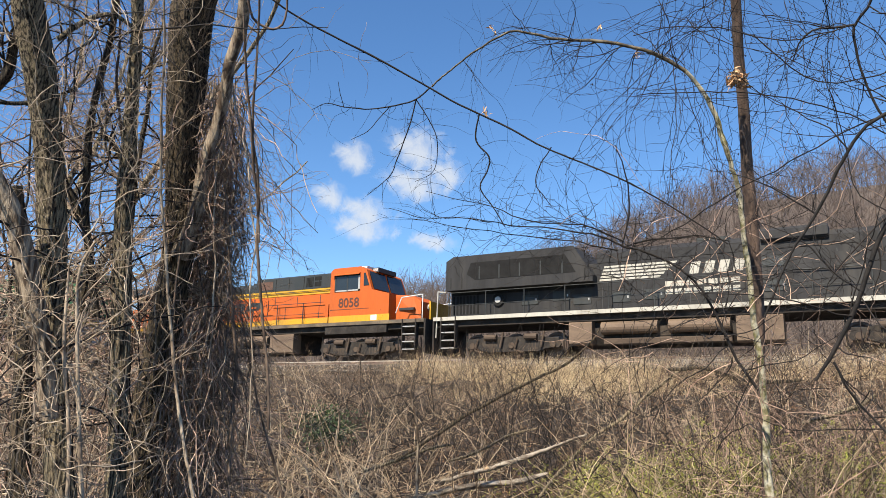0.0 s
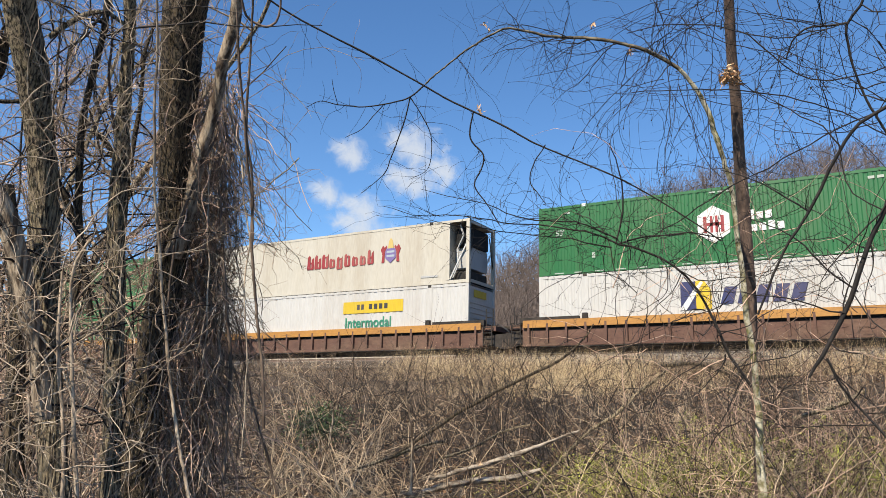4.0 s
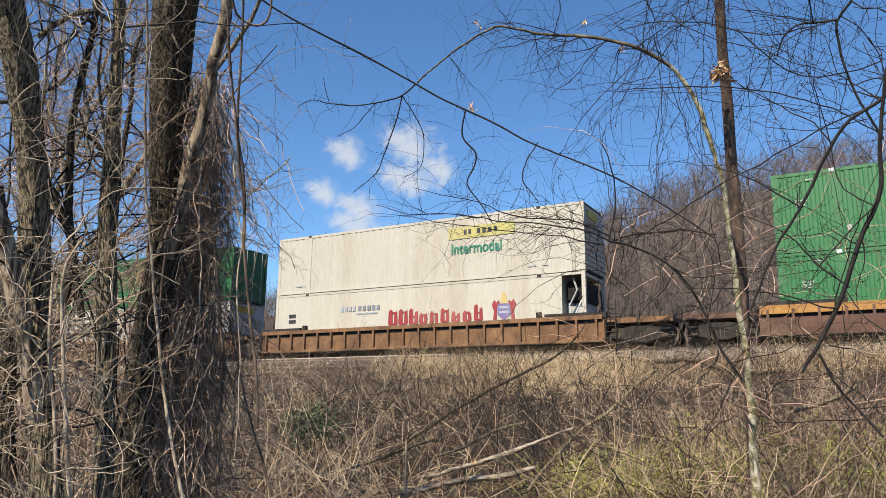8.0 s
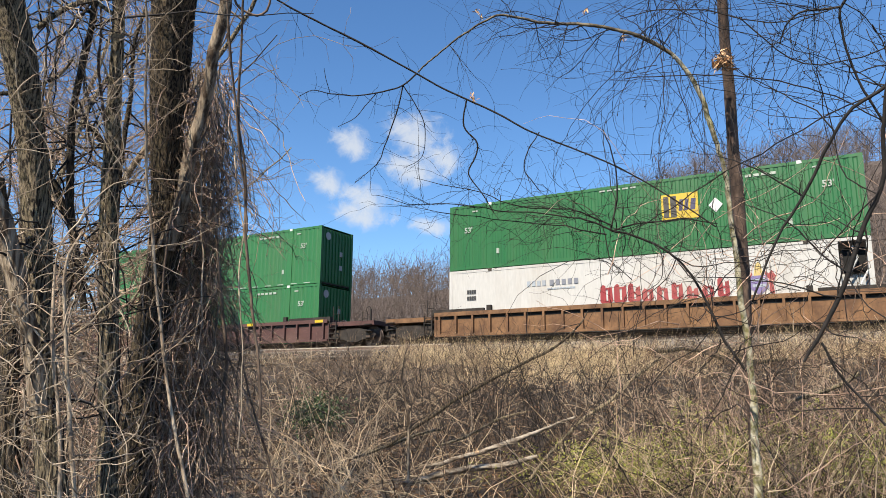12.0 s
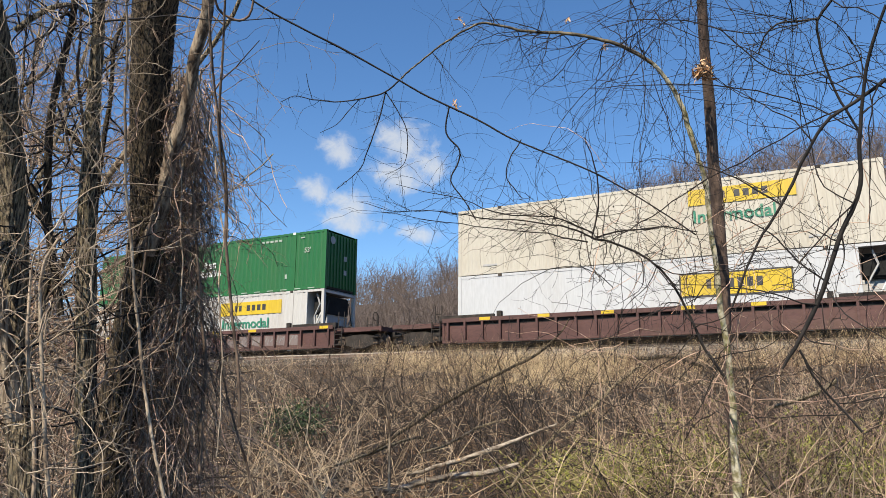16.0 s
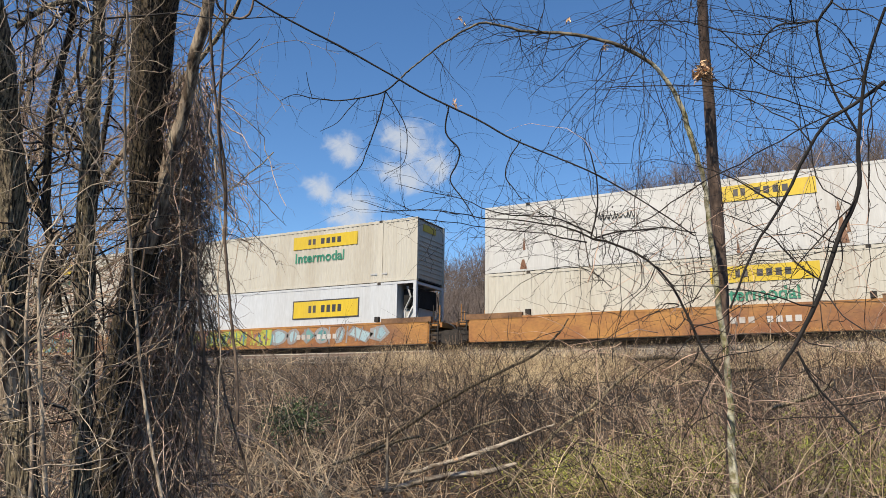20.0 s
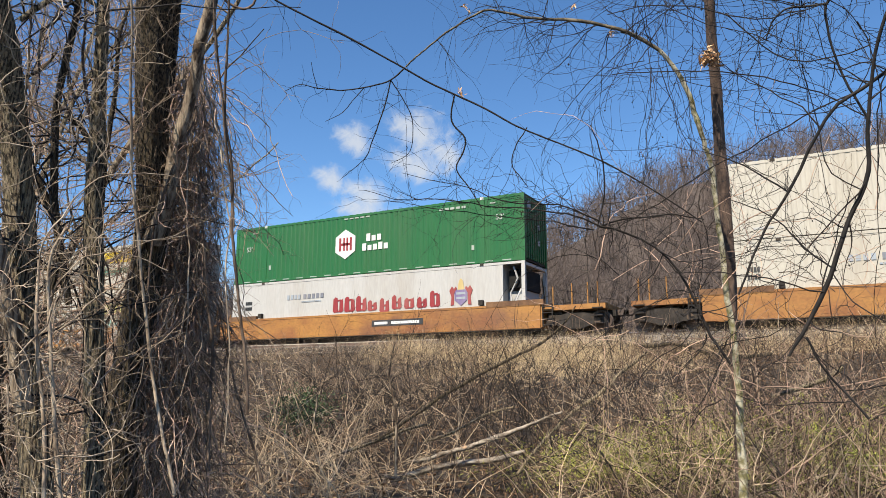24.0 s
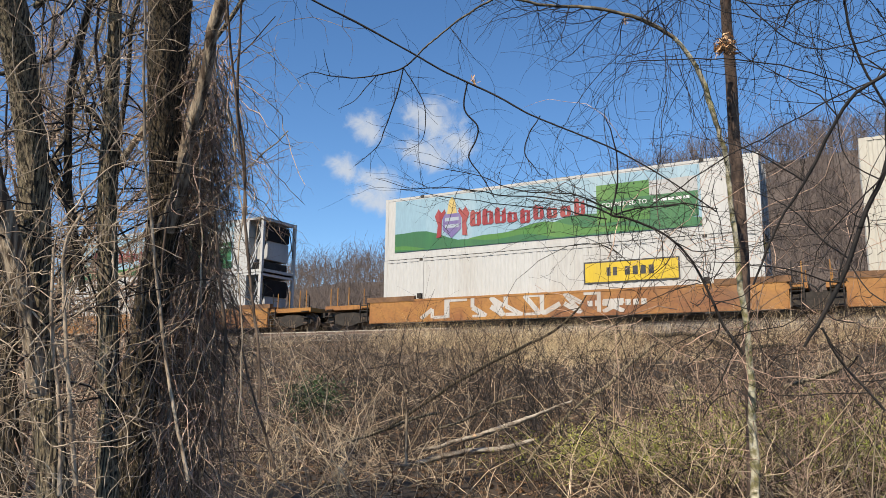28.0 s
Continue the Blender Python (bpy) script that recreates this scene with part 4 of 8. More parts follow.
def bogie(parent, x, s, axles, wheel, radius, wheelbase, dark=UNDER):
    """A wheel truck at x on its car, with turning wheelsets."""
    b = new("bogie")
    b.parent = parent
    b.location = (x, 0, 0)
    xs = [(k - (axles - 1) / 2) * wheelbase for k in range(axles)]
    lo, hi = xs[0] - 0.35, xs[-1] + 0.35
    for d in (-1, 1):
        y = d * 1.0
        out = [(lo, radius + 0.02), (lo + 0.1, radius - 0.12), (xs[0] + 0.3, radius - 0.14), (xs[0] + wheelbase * 0.36, radius - 0.26), (xs[-1] - wheelbase * 0.36, radius - 0.26), (xs[-1] - 0.3, radius - 0.14), (hi - 0.1, radius - 0.12), (hi, radius + 0.02), (hi - 0.15, radius + 0.2), (xs[-1] - wheelbase * 0.3, radius + 0.36), (xs[0] + wheelbase * 0.3, radius + 0.36), (lo + 0.15, radius + 0.2)]
        part("side_frame", Shape().plate(out, y - 0.07 + 0.11 * d, y + 0.07 + 0.11 * d), dark, b)
        for k in range(axles - 1):
            mid = (xs[k] + xs[k + 1]) / 2
            for q in (-0.14, 0.0, 0.14):
                part("spring", Shape().rod((mid + q, d * 1.13, radius - 0.2), (mid + q, d * 1.13, radius + 0.14), 0.055, 8), TANK_DARK, b)
        for xx in xs:
            part("axle_box", Shape().rod((xx, d * 1.05, radius), (xx, d * 1.24, radius), 0.13, 10), TANK_DARK, b)
            part("pedestal", Shape().box(xx - 0.24, xx + 0.24, d * 1.12 - 0.05, d * 1.12 + 0.05, radius - 0.05, radius + 0.30, 0.03), dark, b)
        if axles == 3:
            for k, xx in enumerate((xs[0] + 0.9, xs[1] + 0.9)):
                part("brake_cylinder", Shape().rod((xx - 0.28, d * 1.26, radius + 0.34), (xx + 0.28, d * 1.26, radius + 0.34), 0.12, 10), TANK_DARK, b, "dusty brake cylinder")
                part("brake_rod", Shape().path([(xx - 0.6, d * 1.27, radius + 0.3), (xx - 0.75, d * 1.27, radius - 0.2), (xx - 0.35, d * 1.27, radius - 0.3)], 0.035), TANK_DARK, b)
                part("damper", Shape().rod((xx + 0.45, d * 1.28, radius - 0.1), (xx + 0.6, d * 1.28, radius + 0.55), 0.05, 8), TANK_DARK, b)
            for xx in (lo - 0.05, hi + 0.05):
                part("sand_pipe", Shape().path([(xx, d * 0.95, radius + 0.75), (xx, d * 1.0, radius + 0.1), (xx * 0.97, d * 0.8, 0.12)], 0.03), UNDER, b)
    part("bolster", Shape().box(-0.25, 0.25, -1.0, 1.0, radius + 0.05, radius + 0.32), dark, b)
    for xx in xs:
        w = part("wheelset", wheel, WHEEL, b)
        w.location = (xx, 0, radius)
        WHEELSETS.append((w, (xx, 0, radius), radius, s + x + xx))
    return b


def graffiti(car, rng, x0, x1, z0, z1, y, inks):
    """Unreadable sprayed shapes on a car side: angular fillings crossed by strokes, or bare strokes where one ink is given."""
    x = x0
    zc, hz = (z0 + z1) / 2, (z1 - z0) / 2

    def stroke(owner, ink, ax, az, bx, bz, w, dy):
        d = Vector((bx - ax, bz - az)).normalized() * w / 2
        part("graffiti_stroke", Shape().plate([(ax - d.y, az + d.x), (ax + d.y, az - d.x), (bx + d.y, bz - d.x), (bx - d.y, bz + d.x)], y - dy, y + 0.004), ink, owner)

    while x < x1:
        w = rng.uniform(0.55, 0.95)
        cx = x + w / 2
        if inks[0] is SPRAY_GREY and len(inks) == 1:
            # pale smears between the ribs, crossed by a scrawl
            if rng.random() < 0.7:
                j = rng.uniform(0, 0.08, 4)
                ob = part("graffiti", Shape().plate([(x + j[0], z0 + 0.05 + j[1]), (x + j[2], z1 - 0.22), (x + 0.58, z1 - 0.2 - j[3]), (x + 0.6 - j[1], z0 + 0.06)], y - 0.004, y + 0.004), SPRAY_SMEAR, car, "pale sprayed smear")
                for k in range(3):
                    u, v = x + 0.06 + k * 0.17, rng.uniform(0.1, 0.4)
                    stroke(ob, SPRAY_GREY, u, z0 + v, u + rng.uniform(0.05, 0.15), z0 + v + rng.uniform(0.12, 0.3), 0.045, 0.009 + 0.001 * k)
            w = 0.62
        elif len(inks) == 1:
            e = [(x, z0), (x, z1), (x + w, z1), (x + w, zc), (x, zc), (x + w, z0)]
            order = rng.permutation(6)[: int(rng.integers(3, 5))]
            for a, b in zip(order, order[1:]):
                stroke(car, inks[0], *e[a], *e[b], rng.uniform(0.15, 0.22), 0.006 + 0.002 * float(rng.random()))
        elif SPRAY_LIME in inks:
            # dense wildstyle band: slanting slabs overlapping edge to edge
            ob = part("graffiti", Shape().plate([(x - 0.1, z0), (x + rng.uniform(0, 0.3), z1), (x + w * 1.3, z1 - rng.uniform(0, 0.1)), (x + w * 1.25, z0 + rng.uniform(0, 0.1))], y - 0.005 - 0.002 * float(rng.random()), y + 0.004), inks[int(rng.integers(0, len(inks)))], car, "sprayed graffiti shape")
            for k in range(15):
                u, g = x + rng.uniform(-0.1, w * 1.2), rng.uniform(0.03, 0.12)
                lo_, hi_ = z0 + rng.uniform(0, hz * 0.9), z1 - rng.uniform(0, hz * 0.9)
                tilt = rng.normal(0, 0.14)
                part("graffiti_fill", Shape().plate([(u, lo_), (u + tilt, hi_), (u + tilt + g, hi_ - 0.06), (u + g * rng.uniform(0.4, 1.5), lo_ + 0.05)], y - 0.009 - 0.0008 * k, y - 0.004), inks[int(rng.integers(0, len(inks)))], ob)
            w *= 0.85
        else:
            # outlined letters that cannot be read: a pale ring round a dark heart, cut by a bar
            n = int(rng.choice([4, 5, 9, 14]))
            squash, slant = rng.uniform(0.45, 0.8), rng.normal(0, 0.18)
            ring = [(math.cos(k * 2 * math.pi / n) * rng.uniform(0.85, 1.1), math.sin(k * 2 * math.pi / n) * rng.uniform(0.9, 1.05)) for k in range(n)]
            ring = [(c + slant * d_, d_) for c, d_ in ring]
            ob = part("graffiti", Shape().plate([(cx + c * w * squash, zc + d_ * hz) for c, d_ in ring], y - 0.006, y + 0.004), inks[0], car, "sprayed graffiti shape")
            q = rng.uniform(0.55, 0.75)
            part("graffiti_fill", Shape().plate([(cx + c * w * squash * q + 0.02, zc + d_ * hz * (q + 0.1)) for c, d_ in ring], y - 0.010, y - 0.005), inks[int(rng.integers(1, len(inks)))], ob)
            for k in range(int(rng.integers(1, 3))):
                stroke(ob, inks[0], cx + rng.uniform(-0.3, 0.3) * w, zc - hz * 0.8, cx + rng.uniform(-0.3, 0.3) * w, zc + hz * 0.8, rng.uniform(0.05, 0.10), 0.012 + 0.002 * k)
            if rng.random() < 0.5:
                stroke(car, inks[0], x + w * 1.15, z0, x + w * rng.uniform(1.1, 1.4), z1, 0.08, 0.007)
                w *= 1.3
        x += w * (rng.uniform(1.3, 1.9) if inks[0] is SPRAY_WHITE and len(inks) > 1 else rng.uniform(1.1, 1.4))


def well_car(s, kind, front=9.65, rear=9.65, front_bogie=True, rear_bogie=True, tags=None, d_label=False):
    """One well unit of a container car; s: front end of its stack at the start."""
    body = {"sill": CAR_BROWN, "rust": CAR_RUST, "maroon": CAR_MAROON, "yellow": CAR_YELLOW}[kind]
    label = {"sill": "container well car with yellow-orange sill and red-brown ribbed sides", "rust": "rusty brown ribbed container well car", "maroon": "maroon ribbed container well car with yellow patches on its sill", "yellow": "weathered yellow-orange smooth-sided container well car"}[kind]
    car = thing("well_car", label, "railway car", "well cars of the train")
    mid = s - CL / 2
    z0, z1, Y = 0.27, 1.30, 1.42
    L = 8.75
    for d in (-1, 1):
        y = d * Y
        back = 0.012 if kind == "yellow" else 0.09
        part("side_plate", Shape().box(-L, L, y - d * (back + 0.03), y - d * back, z0, z1 - 0.06), body, car)
        part("bottom_sill", Shape().box(-L, L, y - d * 0.14, y + d * 0.02, z0 - 0.02, z0 + 0.09), body, car)
        if kind == "yellow":
            part("top_sill", Shape().box(-L, L, y - d * 0.13, y + d * 0.005, z1 - 0.12, z1 - 0.03), body, car)
        else:
            part("top_sill", Shape().box(-L, L, y - d * 0.16, y + d * 0.03, z1 - (0.30 if kind == "sill" else 0.17), z1), CAR_SILL if kind == "sill" else body, car)
            n = 22
            for k in range(n):
                x = -L + 0.25 + (2 * L - 0.5) * k / (n - 1)
                part("rib", Shape().box(x - 0.045, x + 0.045, y - d * 0.10, y + d * 0.035, z0 + 0.08, z1 - 0.14), body, car)
            # flat near-black strip paints the shaded slot below the sill overhang
            part("slot", Shape().box(-L + 0.3, L - 0.3, y - d * 0.088, y - d * 0.080, z1 - (0.40 if kind == "sill" else 0.31), z1 - (0.29 if kind == "sill" else 0.16)), VOID, car, "near-black strip painted as the shaded slot under the sill")
        if kind == "maroon" and d < 0:
            for x in (-7.0, -4.4, -1.8, 1.2, 3.6, 8.0):
                part("yellow_patch", Shape().box(x, x + 0.5, y - 0.036, y - 0.02, z1 - 0.14, z1 - 0.01), YELLOW, car, "yellow reflective patch")
        for x0, x1 in ((-L - 0.15, -L + 2.4), (L - 2.4, L + 0.15)):
            part("end_cheek", Shape().box(x0, x1, y - d * 0.20, y + d * 0.012, z1 - 0.10, z1 + 0.12), UNDER if kind != "yellow" else CAR_RUST, car, "raised end of the side sill")
    part("well_floor", Shape().box(-L, L, -1.3, 1.3, z0 - 0.1, z0 - 0.04), UNDER, car)
    for x in (-L, L):
        d = 1 if x > 0 else -1
        end = front if d > 0 else rear
        part("end_bulkhead", Shape().box(x - 0.05, x + 0.05, -1.35, 1.35, z0, z1), body, car)
        part("end_platform", Shape().prism([(-1.3, 0.95), (1.3, 0.95), (1.3, 1.15), (-1.3, 1.15)], min(x, d * (end - 0.25)), max(x, d * (end - 0.25))), body, car)
        part("draft_sill", Shape().box(min(x, d * (end - 0.1)), max(x, d * (end - 0.1)), -0.35, 0.35, 0.72, 0.96), UNDER, car)
        for yy in (-1.2, 1.2):
            for q in (0.16, 0.48):
                part("post", Shape().rod((x + d * q, yy, 1.15), (x + d * q, yy, 1.92), 0.022), UNDER if kind != "yellow" or q < 0.3 else CAR_SILL, car)
            part("grab_rail", Shape().rod((x + d * 0.16, yy, 1.55), (x + d * 0.48, yy, 1.55), 0.018), UNDER, car)
        for q in range(4):
            part("ladder_rung", Shape().box(min(x + d * 0.12, x + d * 0.52), max(x + d * 0.12, x + d * 0.52), -1.44, -1.40, 0.36 + q * 0.24, 0.40 + q * 0.24), UNDER, car)
        for q in (0.12, 0.52):
            part("ladder_side", Shape().box(x + d * q - 0.02, x + d * q + 0.02, -1.45, -1.40, 0.32, 1.2), UNDER, car)
        part("brake_gear", Shape().box(min(x + d * 0.15, x + d * 0.7), max(x + d * 0.15, x + d * 0.7), -0.9, 0.4, 0.45, 0.85), UNDER, car)
        part("brake_pipe", Shape().path([(x + d * 0.1, -0.7, 1.2), (x + d * 0.5, -0.75, 1.28), (x + d * 0.85, -0.6, 1.05), (x + d * 1.0, -0.5, 0.8)], 0.03), INK, car)
        if end > 10 and d > 0:
            part("brake_stand", Shape().box(end - 0.88, end - 0.82, -0.75, -0.66, 1.15, 1.75), UNDER, car)
            ring = [(end - 0.95, -0.72 + 0.2 * math.cos(k * math.pi / 6), 1.68 + 0.2 * math.sin(k * math.pi / 6)) for k in range(13)]
            part("brake_wheel", Shape().path(ring, 0.02), UNDER, car)
        if end > 10:
            part("coupler", Shape().box(min(d * (end - 0.1), d * (end + 0.35)), max(d * (end - 0.1), d * (end + 0.35)), -0.14, 0.14, 0.72, 0.98, 0.04), WHEEL, car)
            for q in range(3):
                part("step", Shape().box(d * (end - 0.55) - 0.2, d * (end - 0.55) + 0.2, -1.42, -1.2, 0.35 + q * 0.3, 0.39 + q * 0.3), UNDER, car)
    part("lock", Shape().box(-6.2, -6.0, -1.46, -1.30, z1, z1 + 0.22), UNDER, car, "container lock")
    part("lock", Shape().box(6.0, 6.2, -1.46, -1.30, z1, z1 + 0.22), UNDER, car, "container lock")
    if kind == "yellow" and not d_label:
        for k in range(8):
            if k != 3:
                part("stencil", Shape().box(1.6 + k * 0.3, 1.8 + k * 0.3, -Y - 0.003, -Y + 0.012, 0.62, 0.84), SPRAY_WHITE, car, "unreadable stencil bar")
    if kind == "yellow":
        for d, end in ((1, front), (-1, rear)):
            for q in (0.55, 0.95, 1.6) if end > 10 else ():
                part("handrail_post", Shape().rod((d * (end - q), -1.28, 1.15), (d * (end - q), -1.28, 2.0), 0.025), CAR_SILL, car, "yellow upright post")
    if kind == "yellow" and d_label:
        board = part("stencil_board", Shape().box(0.6, 3.3, -Y + 0.001, -Y + 0.012, 0.62, 0.90), INK, car, "dark stencil strip")
        for k, (a, b) in enumerate(((0.75, 1.45), (1.65, 3.1))):
            part("stencil", Shape().box(a, b, -Y - 0.004, -Y + 0.002, 0.70, 0.82), INK_WHITE, board, "unreadable stencil bar")
    for seed, x0, x1, inks in tags or ():
        graffiti(car, np.random.default_rng(seed), x0, x1, z0 + 0.12, z1 - 0.12, -Y + (0.008 if kind == "yellow" else 0.086), inks)
    if front_bogie:
        bogie(car, front if front < 10 else front - 1.5, mid, 2, FREIGHT_WHEEL, 0.46, 1.78)
    if rear_bogie:
        bogie(car, -rear if rear < 10 else -rear + 1.5, mid, 2, FREIGHT_WHEEL, 0.46, 1.78)
    car.matrix_world = rail_pose(mid)
    RIDERS.append((car, mid, 0.0))
    return car


LOW, HIGH = 0.20, 3.11
C_GREEN = "green ribbed container with white block marks on a well car"
C_WHITE = "white container with a yellow sign on a well car"
C_CREAM = "aged cream ribbed container with a yellow sign on a well car"
# stack 1 to 3: car with orange sills
well_car(-43.55, "sill", front=11.65, rear=9.65)
container(-43.55, LOW, WHITE, "white ribbed container with blue and yellow emblem in a well car", "ribbed", [wing_marks(-0.85, 1.75)], "ribs")
container(-43.55, HIGH, GREEN, C_GREEN, "ribbed", [hexagon_marks(-1.1, 1.5)], "ribs")
well_car(-63.0, "sill", front=9.65, rear=9.65, front_bogie=False)
container(-63.0, LOW, WHITE, C_WHITE, "shallow", [yellow_sign_marks(3.0, 2.1, 3.4)], "ribs")
container(-63.0, HIGH, CREAM, "cream smooth refrigerated container with red block marks", "smooth", [red_word_marks(1.0, 1.55, 4.2), plain_marks], "reefer")
well_car(-82.22, "sill", front=9.65, rear=11.65, front_bogie=False)
container(-82.22, LOW, GREEN_B, C_GREEN, "ribbed", [hexagon_marks(-1.1, 1.35)], "ribs")
container(-82.22, HIGH, GREEN_B, "green ribbed container with a yellow sign on another container", "ribbed", [square_sign_marks(2.75, 1.98)], "doors")
# stack 4 to 6: rusty car
well_car(-105.4, "rust", front=11.65, rear=9.65)
container(-105.4, LOW, CREAM, "cream smooth refrigerated container with red block marks in a well car", "smooth", [red_word_marks(1.2, 1.45, 5.0), blue_word_marks(-3.0, 2.0)], "reefer")
container(-105.4, HIGH, CREAM, C_CREAM, "shallow", [yellow_sign_marks(3.4, 2.15, 3.2, True, True, False, INK_GREEN), plain_marks], "ribs")
well_car(-124.75, "rust", front=9.65, rear=9.65, front_bogie=False)
container(-124.75, LOW, WHITE, C_WHITE, "shallow", [yellow_sign_marks(3.2, 2.25, 3.2, True, True, False, INK_TEAL)], "ribs")
container(-124.75, HIGH, GREEN, "green ribbed container with a yellow sign on another container", "ribbed", [square_sign_marks(1.2, 1.75)], "doors")
well_car(-143.5, "rust", front=9.65, rear=11.65, front_bogie=False)
container(-143.5, LOW, WHITE, "white smooth refrigerated container with red block marks in a well car", "smooth", [red_word_marks(1.2, 1.45, 5.0), blue_word_marks(-3.4, 2.1)], "reefer")
container(-143.5, HIGH, GREEN, "green ribbed container with a yellow sign on another container", "ribbed", [square_sign_marks(1.9, 1.75)], "doors")
# stack 7 to 9: three maroon cars
well_car(-166.9, "maroon", front=11.6, rear=11.6)
container(-166.9, LOW, GREEN_B, C_GREEN, "ribbed", [hexagon_marks(-1.5, 1.55)], "ribs")
container(-166.9, HIGH, GREEN_B, C_GREEN, "ribbed", [hexagon_marks(-1.5, 1.55)], "ribs")
well_car(-190.2, "maroon", front=11.6, rear=11.6)
container(-190.2, LOW, WHITE_COOL, C_WHITE, "smooth", [yellow_sign_marks(3.1, 1.85, 3.75, False, False, True)], "reefer")
container(-190.2, HIGH, CREAM, C_CREAM, "shallow", [yellow_sign_marks(3.5, 2.25, 3.7), plain_marks], "ribs")
well_car(-213.5, "maroon", front=11.6, rear=11.6, tags=[(3, -6.6, 6.6, [SPRAY_GREY])])
container(-213.5, LOW, WHITE, C_WHITE, "shallow", [yellow_sign_marks(3.5, 2.2, 4.0)], "reefer")
container(-213.5, HIGH, GREEN, C_GREEN, "ribbed", [hexagon_marks(-1.1, 1.5)], "ribs")
# stack 10 to 12: yellow-orange car
well_car(-236.9, "yellow", front=11.65, rear=9.65)
container(-236.9, LOW, CREAM, C_WHITE, "shallow", [yellow_sign_marks(2.8, 2.2, 3.6)], "ribs")
container(-236.9, HIGH, WHITE, "white smooth container with a yellow sign and rust streaks", "smooth", [yellow_sign_marks(2.9, 2.3, 3.6, False, False), worn_marks], "ribs")
well_car(-256.4, "yellow", front=9.65, rear=9.65, front_bogie=False, tags=[(8, -6.4, -0.6, [SPRAY_LIME, SPRAY_LIME, SPRAY_LIME, SPRAY_TEAL, SPRAY_PLUM, SPRAY_BLACK, CAR_YELLOW]), (9, 0.0, 6.2, [SPRAY_GREY, SPRAY_BLUE, SPRAY_TEAL, SPRAY_BLACK])])
container(-256.4, LOW, WHITE_COOL, C_WHITE, "smooth", [yellow_sign_marks(3.1, 1.85, 3.75, False, False, True)], "reefer")
container(-256.4, HIGH, CREAM, C_CREAM, "ribbed", [yellow_sign_marks(2.9, 2.25, 3.8), plain_marks], "ribs")
well_car(-275.7, "yellow", front=9.65, rear=11.65, front_bogie=False, tags=[(12, -2.5, 4.5, [SPRAY_LIME, SPRAY_PLUM, SPRAY_TEAL, SPRAY_GREY, SPRAY_LIME, CAR_YELLOW])])
container(-275.7, LOW, CREAM, "cream smooth refrigerated container with red block marks in a well car", "smooth", [red_word_marks(1.6, 1.45, 5.0), blue_word_marks(-3.0, 2.0)], "reefer")
container(-275.7, HIGH, CREAM, C_CREAM, "shallow", [yellow_sign_marks(3.2, 2.25, 3.6), plain_marks], "ribs")
# stack 13 to 15: second yellow-orange car
well_car(-299.5, "yellow", front=11.65, rear=9.65, d_label=True)
container(-299.5, LOW, WHITE, "white smooth refrigerated container with red block marks in a well car", "smooth", [red_word_marks(1.3, 1.5, 6.0), blue_word_marks(-3.5, 2.05)], "reefer")
container(-299.5, HIGH, GREEN, C_GREEN, "ribbed", [hexagon_marks(-1.1, 1.5)], "ribs")
well_car(-319.4, "yellow", front=9.65, rear=9.65, front_bogie=False, tags=[(21, -5.5, 5.5, [SPRAY_WHITE, SPRAY_GREY, SPRAY_BLACK, SPRAY_WHITE])])
container(-319.4, LOW, CREAM, C_WHITE, "ribbed", [yellow_sign_marks(3.2, 2.15, 3.4, True, True, False, INK_TEAL)], "ribs")
container(-319.4, HIGH, CREAM, C_CREAM, "ribbed", [yellow_sign_marks(3.4, 2.25, 4.0), plain_marks], "ribs")
well_car(-338.75, "yellow", front=9.65, rear=11.65, front_bogie=False, tags=[(29, -6.0, 3.0, [SPRAY_WHITE])])
container(-338.75, LOW, WHITE, C_WHITE, "shallow", [yellow_sign_marks(3.3, 1.75, 3.6, False, False, True)], "ribs")
container(-338.75, HIGH, WHITE, "white container with a painted mural of green hills", "smooth", [mural_marks], "doors")
# stack 16
well_car(-362.45, "yellow", front=11.65, rear=9.65)
container(-362.45, LOW, WHITE, "white smooth refrigerated container in a well car", "smooth", [plain_marks], "reefer")
container(-362.45, HIGH, WHITE, "white refrigerated container with a painted mural", "smooth", [mural_marks], "reefer")


